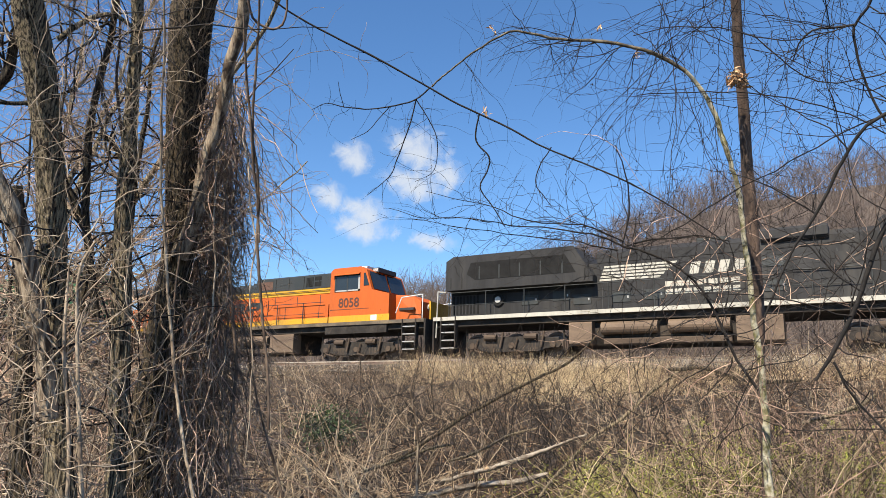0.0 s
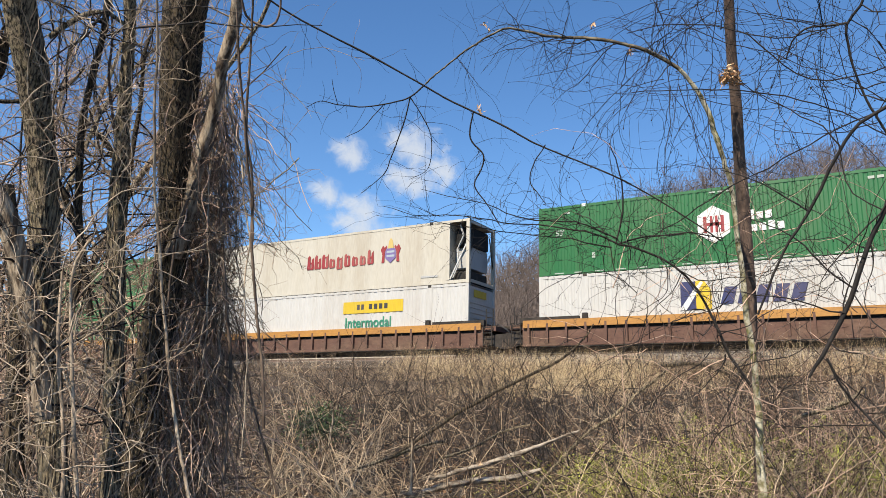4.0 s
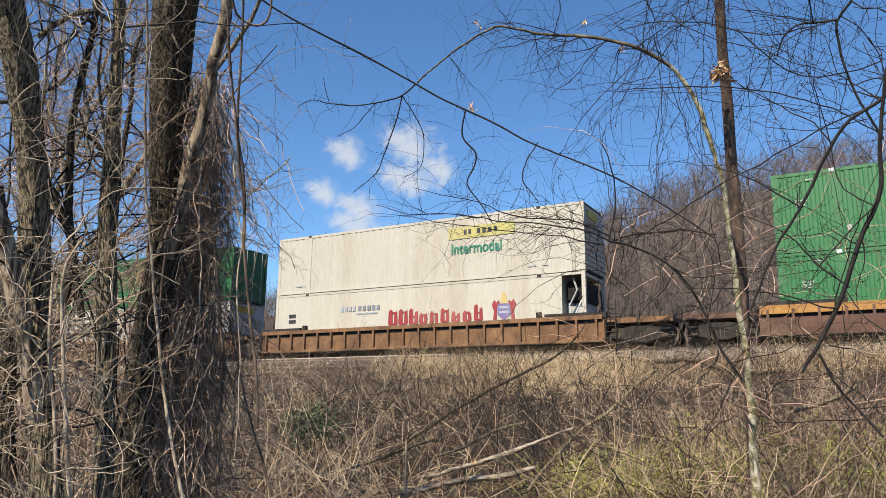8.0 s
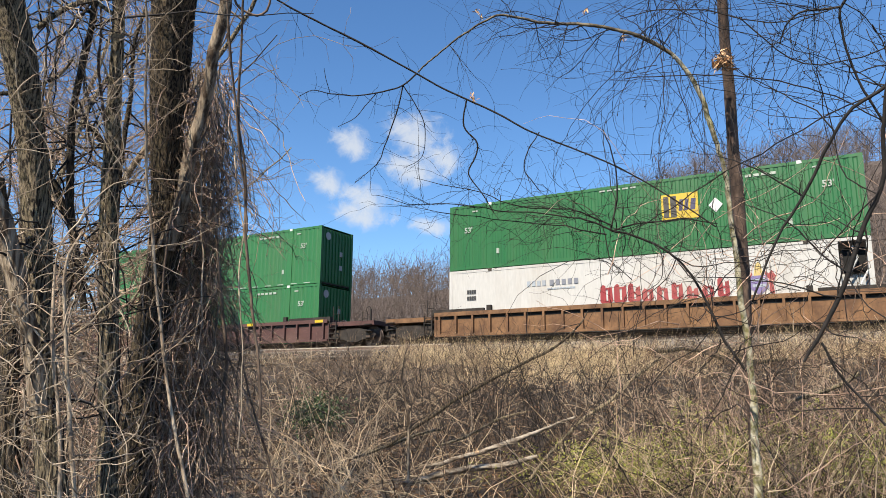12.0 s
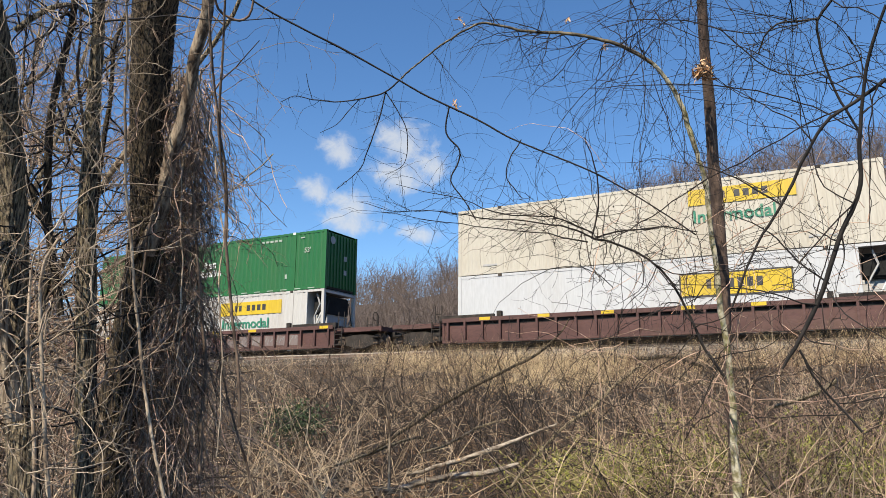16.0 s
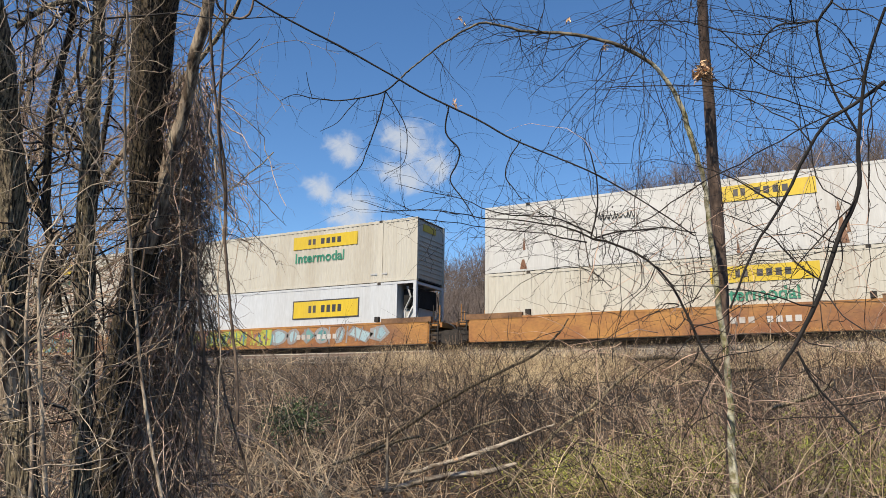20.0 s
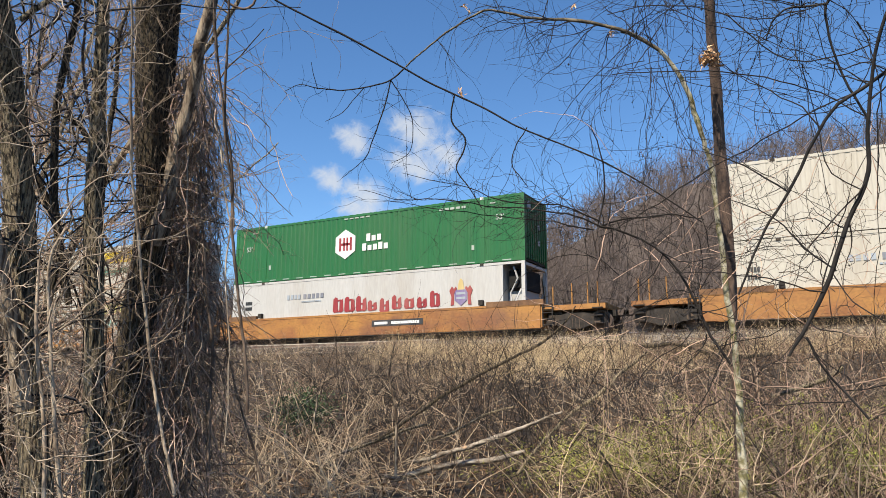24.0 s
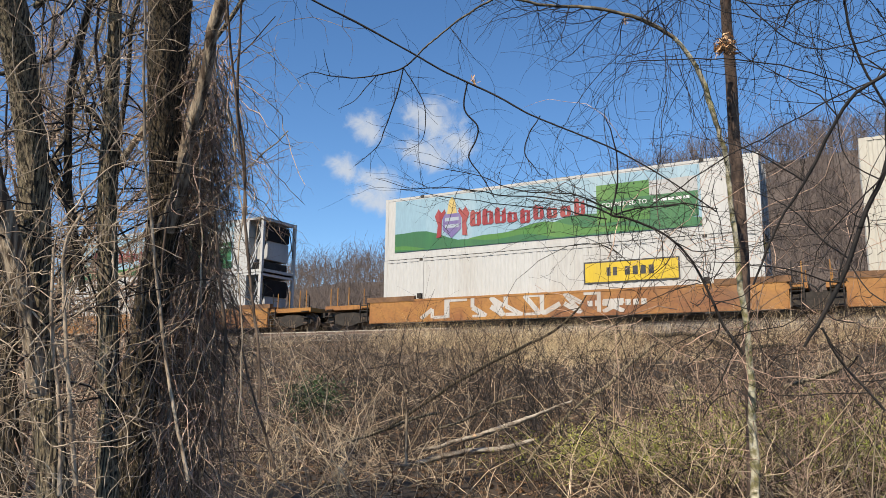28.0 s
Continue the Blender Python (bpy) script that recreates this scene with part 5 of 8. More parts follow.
# ---- locomotives ----
def loco_base(lo, x0, x1, sill_m, label_w, walk_z):
    """Frame, fuel tank, tanks, bogies, steps and coupler that both engines share."""
    part("frame", Shape().box(x0, x1, -1.35, 1.35, walk_z - 0.42, walk_z - 0.02), UNDER, lo)
    for d in (-1, 1):
        part("walkway_sill", Shape().box(x0, x1, d * 1.40, d * 1.56, walk_z - 0.16, walk_z), sill_m, lo, label_w)
        part("walkway", Shape().box(x0, x1, d * 0.95, d * 1.40, walk_z - 0.05, walk_z - 0.01), UNDER, lo)
    part("fuel_tank", Shape().prism([(-0.9, 0.45), (0.9, 0.45), (1.1, 0.75), (1.1, 1.40), (-1.1, 1.40), (-1.1, 0.75)], -4.6, 3.0), UNDER, lo, "grimy fuel tank")
    for a, b, z in ((-4.65, -3.7, 0.45), (1.65, 3.2, 0.40)):
        part("equipment_box", Shape().box(a, b, -1.48, -0.9, z, 1.34, 0.05), TANK, lo, "dusty grey equipment box")
    part("tank_skirt", Shape().box(-3.3, 1.45, -1.24, -1.08, 0.42, 0.70, 0.05), TANK_DARK, lo)
    for x in (x0 + 0.02, x1 - 0.02):
        d = 1 if x > 0 else -1
        part("pilot", Shape().box(min(x, x + d * 0.08), max(x, x + d * 0.08), -1.5, 1.5, 0.25, walk_z), UNDER, lo)
        part("coupler", Shape().box(min(x, x + d * 0.5), max(x, x + d * 0.5), -0.16, 0.16, 0.72, 1.02, 0.05), WHEEL, lo)
        for q in range(4):
            part("step", Shape().box(x - d * 0.75 - 0.32, x - d * 0.75 + 0.32, -1.60, -1.32, 0.42 + q * 0.34, 0.46 + q * 0.34), STEEL_GREY, lo)
        for q in (-0.36, 0.36):
            part("step_side", Shape().box(x - d * 0.75 + q - 0.02, x - d * 0.75 + q + 0.02, -1.60, -1.34, 0.40, walk_z), UNDER, lo)
        hose = Shape().path([(x + d * 0.1, -0.5, 0.9), (x + d * 0.3, -0.55, 0.65), (x + d * 0.45, -0.55, 0.5)], 0.03)
        part("air_hose", hose, INK, lo)
    for d in (-1,):
        for a in (-3.35, -0.75):
            part("air_reservoir", Shape().rod((a, d * 1.25, 1.08), (a + 2.2, d * 1.25, 1.08), 0.25, 16), TANK, lo, "dusty cylindrical air reservoir")


def handrails(lo, x0, x1, z, post_m, rail_m, gap=1.75):
    x = x0
    while x <= x1 + 0.01:
        part("rail_post", Shape().rod((x, -1.48, z), (x, -1.48, z + 1.05), 0.022), post_m, lo)
        part("rail_post", Shape().rod((x, 1.48, z), (x, 1.48, z + 1.05), 0.022), post_m, lo)
        x += gap
    for y in (-1.48, 1.48):
        part("handrail", Shape().rod((x0, y, z + 1.05), (x1, y, z + 1.05), 0.018), rail_m, lo)
        part("handrail", Shape().rod((x0, y, z + 0.5), (x1, y, z + 0.5), 0.012), rail_m, lo)


def orange_locomotive(s):
    lo = thing("locomotive", "orange diesel locomotive with yellow stripe and dark roof", "locomotive", "locomotives of the train")
    W = 1.80
    loco_base(lo, -10.95, 10.85, LOCO_EDGE, "grimy walkway edge", W)
    # long hood
    part("hood", Shape().box(-4.4, 5.4, -1.05, 1.05, W, 3.36, 0.03), ORANGE, lo, "orange engine hood")
    part("rear_hood", Shape().box(-9.9, -4.41, -1.05, 1.05, W, 3.22, 0.03), ORANGE, lo, "orange rear hood")
    part("yellow_band", Shape().box(-4.4, 5.4, -1.065, 1.065, 3.36, 3.64), LOCO_YELLOW, lo, "yellow stripe along the hood")
    part("band_rail", Shape().rod((-4.3, -1.12, 3.52), (5.3, -1.12, 3.52), 0.018), LOCO_DARK, lo)
    part("hood_roof", Shape().prism([(-1.05, 3.64), (1.05, 3.64), (1.05, 3.98), (0.85, 4.12), (-0.85, 4.12), (-1.05, 3.98)], -4.4, 0.05), LOCO_DARK, lo, "dark rounded hood roof")
    part("engine_roof", Shape().prism([(-1.08, 3.645), (1.08, 3.645), (1.08, 4.30), (0.95, 4.38), (-0.95, 4.38), (-1.08, 4.30)], 0.05, 5.4), LOCO_DARK, lo, "tall dark panel behind the cab")
    for x in (1.4, 2.3, 3.3, 4.3):
        part("panel_seam", Shape().box(x, x + 0.03, -1.09, -1.07, 3.68, 4.28), VOID, lo)
    # solid core; its black carries the shade below the radiator wing
    part("radiator_core", Shape().box(-9.7, -4.42, -0.98, 0.98, 3.22, 4.0), VOID, lo, "radiator recess with the shade under the wing in its black")
    for x in (-9.2, -8.3, -7.4, -6.5, -5.6, -4.9):
        part("radiator_brace", Shape().box(x, x + 0.07, -1.0, -0.975, 3.24, 3.98), LOCO_DARK, lo)
    part("radiator_cabinet", Shape().box(-7.8, -6.9, -1.04, -0.97, 3.22, 3.62), ORANGE, lo)
    wing = Shape().prism([(-1.58, 3.98), (1.58, 3.98), (1.58, 4.26), (1.35, 4.42), (-1.35, 4.42), (-1.58, 4.26)], -10.75, -4.35)
    part("radiator_wing", wing, LOCO_DARK, lo, "flared dark radiator roof")
    for x in (-10.0, -8.2, -6.4, -4.8):
        part("wing_strut", Shape().rod((x, -1.0, 3.5), (x, -1.5, 4.0), 0.04), LOCO_DARK, lo)
    part("stack", Shape().box(-1.9, -1.1, -0.4, 0.4, 4.12, 4.26), LOCO_DARK, lo)
    part("horn", Shape().path([(-0.9, -0.3, 4.12), (-0.9, -0.3, 4.28), (-0.4, -0.3, 4.28)], 0.07), LOCO_DARK, lo)
    part("bell", Shape().rod((-2.6, -0.4, 4.12), (-2.6, -0.4, 4.25), 0.2, 12), LOCO_DARK, lo)
    # louvres are flat plates, the shade of their openings is in the colour
    for x in (-9.70, -9.30, -8.88, -8.42, -7.96, -7.44, -6.98, -6.52):
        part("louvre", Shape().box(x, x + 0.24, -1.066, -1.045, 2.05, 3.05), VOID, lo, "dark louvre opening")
    for x in (-4.6, -3.1, -1.6, -0.1, 1.4, 2.9, 4.4):
        part("door_seam", Shape().box(x, x + 0.035, -1.056, -1.04, W + 0.25, 3.3), LOCO_DARK, lo)
    part("hood_step", Shape().box(1.6, 5.2, -1.35, -1.04, W, 2.75), ORANGE, lo, "orange side cabinet")
    for x in (2.4, 3.6, 4.6):
        part("door_seam", Shape().box(x, x + 0.035, -1.357, -1.345, W + 0.1, 2.7), LOCO_DARK, lo)
    part("vent", Shape().box(0.28, 1.2, -1.095, -1.07, 3.74, 4.18), CAR_BROWN, lo, "brown louvred vent")
    for k in range(6):
        part("vent_slat", Shape().box(3.48 + k * 0.08, 3.52 + k * 0.08, -1.10, -1.075, 3.74, 4.22), VOID, lo)
    part("vent", Shape().box(4.02, 4.44, -1.095, -1.07, 4.06, 4.24), VOID, lo)
    part("vent", Shape().box(4.02, 4.44, -1.095, -1.07, 3.76, 3.98), VOID, lo)
    part("stripe", Shape().box(-9.9, 5.4, -1.062, -1.045, W + 0.04, W + 0.34), LOCO_YELLOW, lo, "yellow stripe at the hood base")
    part("side_stripe", Shape().box(1.6, 5.2, -1.362, -1.345, W + 0.04, W + 0.30), LOCO_YELLOW, lo)
    # brand blocks
    for k, (a, b) in enumerate(((-4.35, -3.3), (-3.1, -2.05), (-1.9, -0.85), (-0.7, 0.3))):
        mark = part("brand_block", Shape().plate([(a, 2.72), (b, 2.72), (b + 0.22, 3.12), (a + 0.30, 3.12)], -1.060, -1.046), LOCO_DARK, lo, "slanted dark block")
        part("brand_gap", Shape().plate([(a + 0.34, 2.82), (b - 0.22, 2.82), (b - 0.16, 2.90), (a + 0.36, 2.90)], -1.064, -1.058), ORANGE, mark)
    part("brand_mark", Shape().plate([(-4.5, 2.44), (-0.6, 2.60), (-0.6, 2.66), (-4.4, 2.58)], -1.060, -1.046), LOCO_DARK, lo)
    # cab
    cab = part("cab", Shape().plate([(5.4, W), (8.9, W), (8.9, 3.05), (7.9, 3.3), (7.55, 4.28), (7.2, 4.45), (5.6, 4.45), (5.4, 4.3)], -1.52, 1.52), ORANGE, lo, "orange driver's cab")
    part("cab_window", Shape().plate([(5.75, 3.35), (7.15, 3.35), (7.05, 4.02), (5.75, 4.02)], -1.535, -1.515), DARK_GLASS, cab, "dark side window")
    for x0, x1, z0, z1 in ((5.68, 5.75, 3.28, 4.09), (7.10, 7.20, 3.28, 4.09), (6.42, 6.48, 3.3, 4.05), (5.7, 7.18, 4.02, 4.09), (5.7, 7.2, 3.28, 3.35)):
        part("window_frame", Shape().box(x0, x1, -1.545, -1.52, z0, z1), STEEL_GREY if z1 < 3.4 or x0 > 7.0 else LOCO_DARK, cab)
    wind = Shape()
    for y0, y1 in ((-1.35, -0.08), (0.08, 1.35)):
        wind.add([(7.92, y0, 3.36), (7.92, y1, 3.36), (7.60, y1, 4.22), (7.60, y0, 4.22)], [(0, 1, 2, 3)])
        wind.add([(7.89, y0, 3.36), (7.89, y1, 3.36), (7.57, y1, 4.22), (7.57, y0, 4.22)], [(3, 2, 1, 0)])
    part("windscreen", wind, DARK_GLASS, cab, "dark two-pane windscreen")
    part("side_screen", Shape().plate([(7.42, 3.5), (7.74, 3.5), (7.5, 4.12), (7.40, 4.12)], -1.535, -1.515), DARK_GLASS, cab)
    part("number_board", Shape().box(7.3, 7.7, -0.75, 0.75, 4.28, 4.5), INK, cab, "black number board")
    part("cab_roof_box", Shape().box(6.0, 6.8, -0.5, 0.5, 4.45, 4.56), STEEL_GREY, cab)
    lettering("8058", 0.62, 5.95, -1.527, 2.52, LOCO_NUMBER, cab, "dark painted engine number", 1.0)
    lettering("8058", 0.2, 7.38, -0.756, 4.32, INK_WHITE, cab, "white numerals on the number board", 0.7)
    part("panel_line", Shape().box(5.45, 7.75, -1.528, -1.515, 2.40, 2.425), LOCO_NUMBER, cab)
    part("window_hood", Shape().prism([(-1.68, 4.06), (-1.52, 4.10), (-1.52, 4.16), (-1.68, 4.10)], 5.6, 7.2), ORANGE, cab, "orange awning over the window")
    part("roof_unit", Shape().box(6.5, 7.1, -0.9, 0.2, 4.45, 4.60, 0.04), INK_WHITE, cab, "pale roof unit")
    nose = Shape().add([(8.9, -0.95, W), (8.9, 0.95, W), (8.9, 0.95, 3.05), (8.9, -0.95, 3.05), (10.2, -0.75, W), (10.2, 0.75, W), (10.15, 0.7, 2.72), (10.15, -0.7, 2.72), (9.7, 0.72, 3.0), (9.7, -0.72, 3.0)],
                       [(0, 4, 7, 9, 3), (1, 2, 8, 6, 5), (3, 9, 8, 2), (9, 7, 6, 8), (4, 5, 6, 7), (0, 1, 5, 4), (0, 3, 2, 1)])
    part("nose", nose, ORANGE, lo, "orange short nose")
    part("nose_mark", Shape().plate([(9.1, 2.3), (9.9, 2.3), (9.9, 2.42), (9.1, 2.42)], -0.955, -0.80), INK, lo)
    part("headlight", Shape().rod((10.14, 0.0, 2.5), (10.22, 0.0, 2.5), 0.16, 12), STEEL_GREY, lo)
    part("stripe", Shape().box(5.4, 8.95, -1.535, -1.515, W, W + 0.30), LOCO_YELLOW, lo, "grimy yellow band at the cab base")
    part("warning_plate", Shape().box(7.9, 8.25, -1.541, -1.53, W + 0.03, W + 0.28), INK_WHITE, lo, "white plate on the yellow band")
    part("battery_box", Shape().box(5.2, 8.8, -1.5, -1.36, 1.25, 1.65), UNDER, lo)
    handrails(lo, -9.9, 5.0, W, LOCO_DARK, LOCO_DARK, 1.7)
    for d in (-1, 1):
        part("end_rail", Shape().path([(10.7, d * 1.45, W), (10.7, d * 1.45, W + 1.1), (9.6, d * 1.5, W + 1.0), (9.3, d * 1.52, W + 0.3)], 0.026), INK_WHITE, lo, "white curved grab rail")
        part("end_rail", Shape().path([(-10.8, d * 1.45, 0.9), (-10.75, d * 1.45, W + 1.2), (-10.2, d * 1.45, W + 1.1)], 0.03), INK_WHITE, lo, "white grab rail")
    part("front_gate", Shape().box(10.72, 10.80, -0.9, 0.9, W, W + 0.85), LOCO_YELLOW, lo, "yellow front step gate")
    for x in (-7.2, 6.9):
        bogie(lo, x, s, 3, LOCO_WHEEL, 0.52, 1.85)
    lo.matrix_world = rail_pose(s)
    RIDERS.append((lo, s, 0.0))


def black_locomotive(s):
    lo = thing("locomotive", "sooty black diesel locomotive with white block marks", "locomotive", "locomotives of the train")
    W = 1.80
    loco_base(lo, -10.95, 10.95, LOCO_WHITE, "dusty white walkway edge", W)
    part("hood", Shape().box(-10.35, 6.3, -1.02, 1.02, W, 3.75, 0.04), LOCO_BLACK, lo, "black engine hood")
    part("hood_roof", Shape().prism([(-1.02, 3.75), (1.02, 3.75), (1.02, 4.1), (0.75, 4.32), (-0.75, 4.32), (-1.02, 4.1)], -3.6, 6.3), LOCO_BLACK, lo)
    body = Shape().plate([(-10.35, 2.95), (-3.6, 2.95), (-3.6, 3.2), (-4.4, 4.45), (-10.0, 4.45), (-10.35, 4.25)], -1.55, 1.55)
    part("radiator_housing", body, LOCO_BLACK, lo, "wide black radiator housing")
    # plate on the housing face, the darkness inside the opening is its colour
    part("radiator_opening", Shape().plate([(-9.3, 3.62), (-8.9, 3.36), (-4.3, 3.36), (-4.75, 4.12), (-9.1, 4.12)], -1.562, -1.54), VOID, lo, "near-black plate painted as the shaded radiator opening")
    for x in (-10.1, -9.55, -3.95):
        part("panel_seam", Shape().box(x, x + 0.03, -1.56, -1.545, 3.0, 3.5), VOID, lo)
    # black strip on the hood paints the shade under the housing's overhang
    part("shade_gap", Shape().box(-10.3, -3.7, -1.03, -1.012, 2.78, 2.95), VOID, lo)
    for k in range(5):
        x = -8.7 + k * 0.95
        part("radiator_slat", Shape().box(x, x + 0.05, -1.575, -1.555, 3.36, 3.94), LOCO_DARK, lo)
    for k in range(3):
        part("fan", Shape().rod((-9.2 + k * 1.9, 0, 4.45), (-9.2 + k * 1.9, 0, 4.55), 0.7, 18), LOCO_DARK, lo, "roof fan")
    for k in range(8):
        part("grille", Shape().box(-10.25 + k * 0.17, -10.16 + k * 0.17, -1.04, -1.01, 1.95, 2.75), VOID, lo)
    for x, z in ((-6.9, 2.2), (-5.5, 2.3), (-3.0, 2.1), (-1.7, 2.15), (2.6, 2.2), (2.6, 3.1), (-4.6, 2.1)):
        part("hatch", Shape().box(x, x + 0.75, -1.045, -1.01, z, z + 0.42, 0.02), LOCO_DARK, lo)
        part("latch", Shape().box(x + 0.62, x + 0.68, -1.06, -1.04, z + 0.16, z + 0.26), STEEL_GREY, lo)
    for x in (-8.2, -6.6, -5.0, -3.4, -1.8, 0.0, 1.8, 3.6, 5.0):
        part("door_seam", Shape().box(x, x + 0.03, -1.03, -1.01, W + 0.1, 3.6), INK, lo)
    part("tank_end", Shape().rod((-8.0, -1.0, 2.5), (-8.0, -1.1, 2.5), 0.27, 16), VOID, lo)
    part("tank_hub", Shape().rod((-8.0, -1.1, 2.5), (-8.0, -1.13, 2.5), 0.14, 12), STEEL_GREY, lo)
    for k in range(5):
        part("stripe_mark", Shape().plate([(-3.5 + k * 0.05, 3.0 + k * 0.13), (-1.1 + k * 0.16, 3.0 + k * 0.13), (-1.05 + k * 0.16, 3.08 + k * 0.13), (-3.48 + k * 0.05, 3.08 + k * 0.13)], -1.034, -1.018), LOCO_WHITE, lo, "white stripe")
    brand_row(lo, LOCO_WHITE, 0.0, 2.1, 3.05, 3.5, -1.02, 4, 0.12, 0.35, label="plain white block")
    brand_row(lo, LOCO_WHITE, -0.9, 1.9, 2.62, 2.82, -1.02, 7, label="plain white block")
    brand_row(lo, LOCO_WHITE, -0.9, 1.9, 2.32, 2.52, -1.02, 8, label="plain white block")
    part("inverter_cabinet", Shape().box(3.6, 6.3, -1.4, -1.0, W, 3.4), LOCO_BLACK, lo)
    part("exhaust", Shape().box(0.2, 1.4, -0.35, 0.35, 4.32, 4.55), LOCO_DARK, lo)
    part("dynamic_brake", Shape().box(2.6, 4.8, -1.2, 1.2, 4.0, 4.5, 0.1), LOCO_BLACK, lo)
    cab = part("cab", Shape().plate([(6.3, W), (9.3, W), (9.3, 3.1), (8.6, 3.3), (8.3, 4.3), (8.0, 4.5), (6.5, 4.5), (6.3, 4.35)], -1.52, 1.52), LOCO_BLACK, lo, "black driver's cab")
    part("cab_window", Shape().box(6.6, 8.0, -1.535, -1.515, 3.4, 4.1), DARK_GLASS, cab, "dark side window")
    part("windscreen", Shape().add([(8.64, -1.3, 3.36), (8.64, 1.3, 3.36), (8.36, 1.3, 4.25), (8.36, -1.3, 4.25)], [(0, 1, 2, 3)]), DARK_GLASS, cab)
    part("nose", Shape().box(9.3, 10.3, -0.85, 0.85, W, 2.95, 0.1), LOCO_BLACK, lo)
    handrails(lo, -10.2, 6.0, W, LOCO_DARK, LOCO_DARK, 1.8)
    for d in (-1, 1):
        part("end_rail", Shape().path([(-10.85, d * 1.45, 0.9), (-10.8, d * 1.45, W + 1.15), (-10.4, d * 1.45, W + 1.1)], 0.03), LOCO_WHITE, lo)
    for x in (-7.3, 7.3):
        bogie(lo, x, s, 3, LOCO_WHEEL, 0.52, 1.85)
    lo.matrix_world = rail_pose(s)
    RIDERS.append((lo, s, 0.0))


orange_locomotive(-28.35)
black_locomotive(-6.05)
# ---- far wooded hill ----
def bare_trees(count, rng, spot, height, twigs, trunk_n=6):
    """Points and radii of many leafless trees standing at the given spots."""
    base = spot.copy()
    H = height
    up = np.tile(np.array([0.0, 0.0, 1.0]), (count, 1)) + rng.normal(0, 0.06, (count, 3))
    P, R = grow(base, up, H, H * 0.011, trunk_n, rng, 0, 0.06, 0.15)
    b1 = offshoots(P, R, count * 8, rng, (1.6, 4.4), 0.55, 0.25, 0.97, 0.5, 0.5, 3, -0.05, 0.16, 0.3, 0.03, 0.08)
    b2 = offshoots(*b1, count * twigs, rng, (0.9, 2.4), 0.6, 0.2, 0.98, 0.35, 0.6, 2, 0, 0.2, 0.4, 0.026, 0.05)
    return [(P, R, 4), (*b1, 3), (*b2, 3)]


def build_woods():
    rng = np.random.default_rng(11)
    n = 2300
    az = rng.uniform(radians(-63), radians(5), n)
    dist = np.where(rng.random(n) < 0.55, rng.uniform(84, 135, n), rng.uniform(50, 84, n))
    x, y = np.tan(az) * dist, dist
    keep = np.abs(x) < 260
    x, y = x[keep], y[keep]
    spot = np.stack([x, y, ground_z(x, y) - 0.2], 1)
    sets = bare_trees(len(x), rng, spot, rng.uniform(3.2, 6.4, len(x)), 12)
    tagged(new("hillside_woods", tube_mesh("hillside_woods", sets, HILL_WOOD)), "leafless grey-brown woods covering the far hillside", "woods", kind="stuff")
    n = 130
    x = rng.uniform(-75, 18, n)
    y = rng.uniform(35, 46, n)
    spot = np.stack([x, y, ground_z(x, y) - 0.1], 1)
    P, R = grow(spot, rng.normal(0, 0.25, (n, 3)) + (0, 0, 1), rng.uniform(1.5, 4.0, n), rng.uniform(0.012, 0.03, n), 6, rng, 0.0, 0.15)
    b = offshoots(P, R, n * 14, rng, (0.5, 1.6), 0.6, 0.2, 0.98, 0.4, 0.6, 4, 0, 0.2, 0.4, 0.006, 0.02)
    tagged(new("trackside_scrub", tube_mesh("trackside_scrub", [(P, R, 4), (*b, 3)], HILL_WOOD)), "leafless grey scrub behind the track", "scrub", kind="stuff")


build_woods()


# ---- near trees ----
STEM_LINES = {}


def stem(name, *points):
    """A limb's centre line: x, y, z and radius at each bend."""
    STEM_LINES[name] = list(points)


stem("trunk_a", (-4.09, 2.08, 3.98, 0.0823), (-4.15, 2.16, 3.82, 0.0867), (-4.20, 2.29, 3.56, 0.0884), (-4.26, 2.42, 3.26, 0.0812), (-4.31, 2.52, 2.97, 0.0802), (-4.35, 2.61, 2.63, 0.0807), (-4.38, 2.69, 2.22, 0.0771), (-4.38, 2.76, 1.81, 0.0731), (-4.34, 2.81, 1.40, 0.0756), (-4.27, 2.86, 0.95, 0.0875), (-4.21, 2.87, 0.64, 0.0956))
stem("trunk_b", (-4.02, 2.74, 4.33, 0.0374), (-4.13, 2.87, 4.01, 0.0381), (-4.24, 2.97, 3.66, 0.0425), (-4.35, 3.07, 3.26, 0.0507), (-4.42, 3.14, 2.88, 0.0568), (-4.47, 3.22, 2.46, 0.0627), (-4.49, 3.29, 2.00, 0.0604), (-4.48, 3.33, 1.54, 0.0596), (-4.44, 3.34, 1.10, 0.0640), (-4.40, 3.34, 0.82, 0.0704), (-4.35, 3.33, 0.52, 0.0762))
stem("trunk_c", (-4.03, 3.24, 4.61, 0.1478), (-4.16, 3.32, 4.32, 0.1458), (-4.29, 3.44, 3.95, 0.1353), (-4.40, 3.54, 3.56, 0.1154), (-4.48, 3.65, 3.15, 0.1076), (-4.53, 3.73, 2.73, 0.1121), (-4.60, 3.75, 2.30, 0.1157), (-4.65, 3.75, 1.88, 0.1227), (-4.67, 3.74, 1.47, 0.1291), (-4.67, 3.71, 1.07, 0.1346), (-4.64, 3.68, 0.73, 0.1438), (-4.60, 3.66, 0.47, 0.1571))
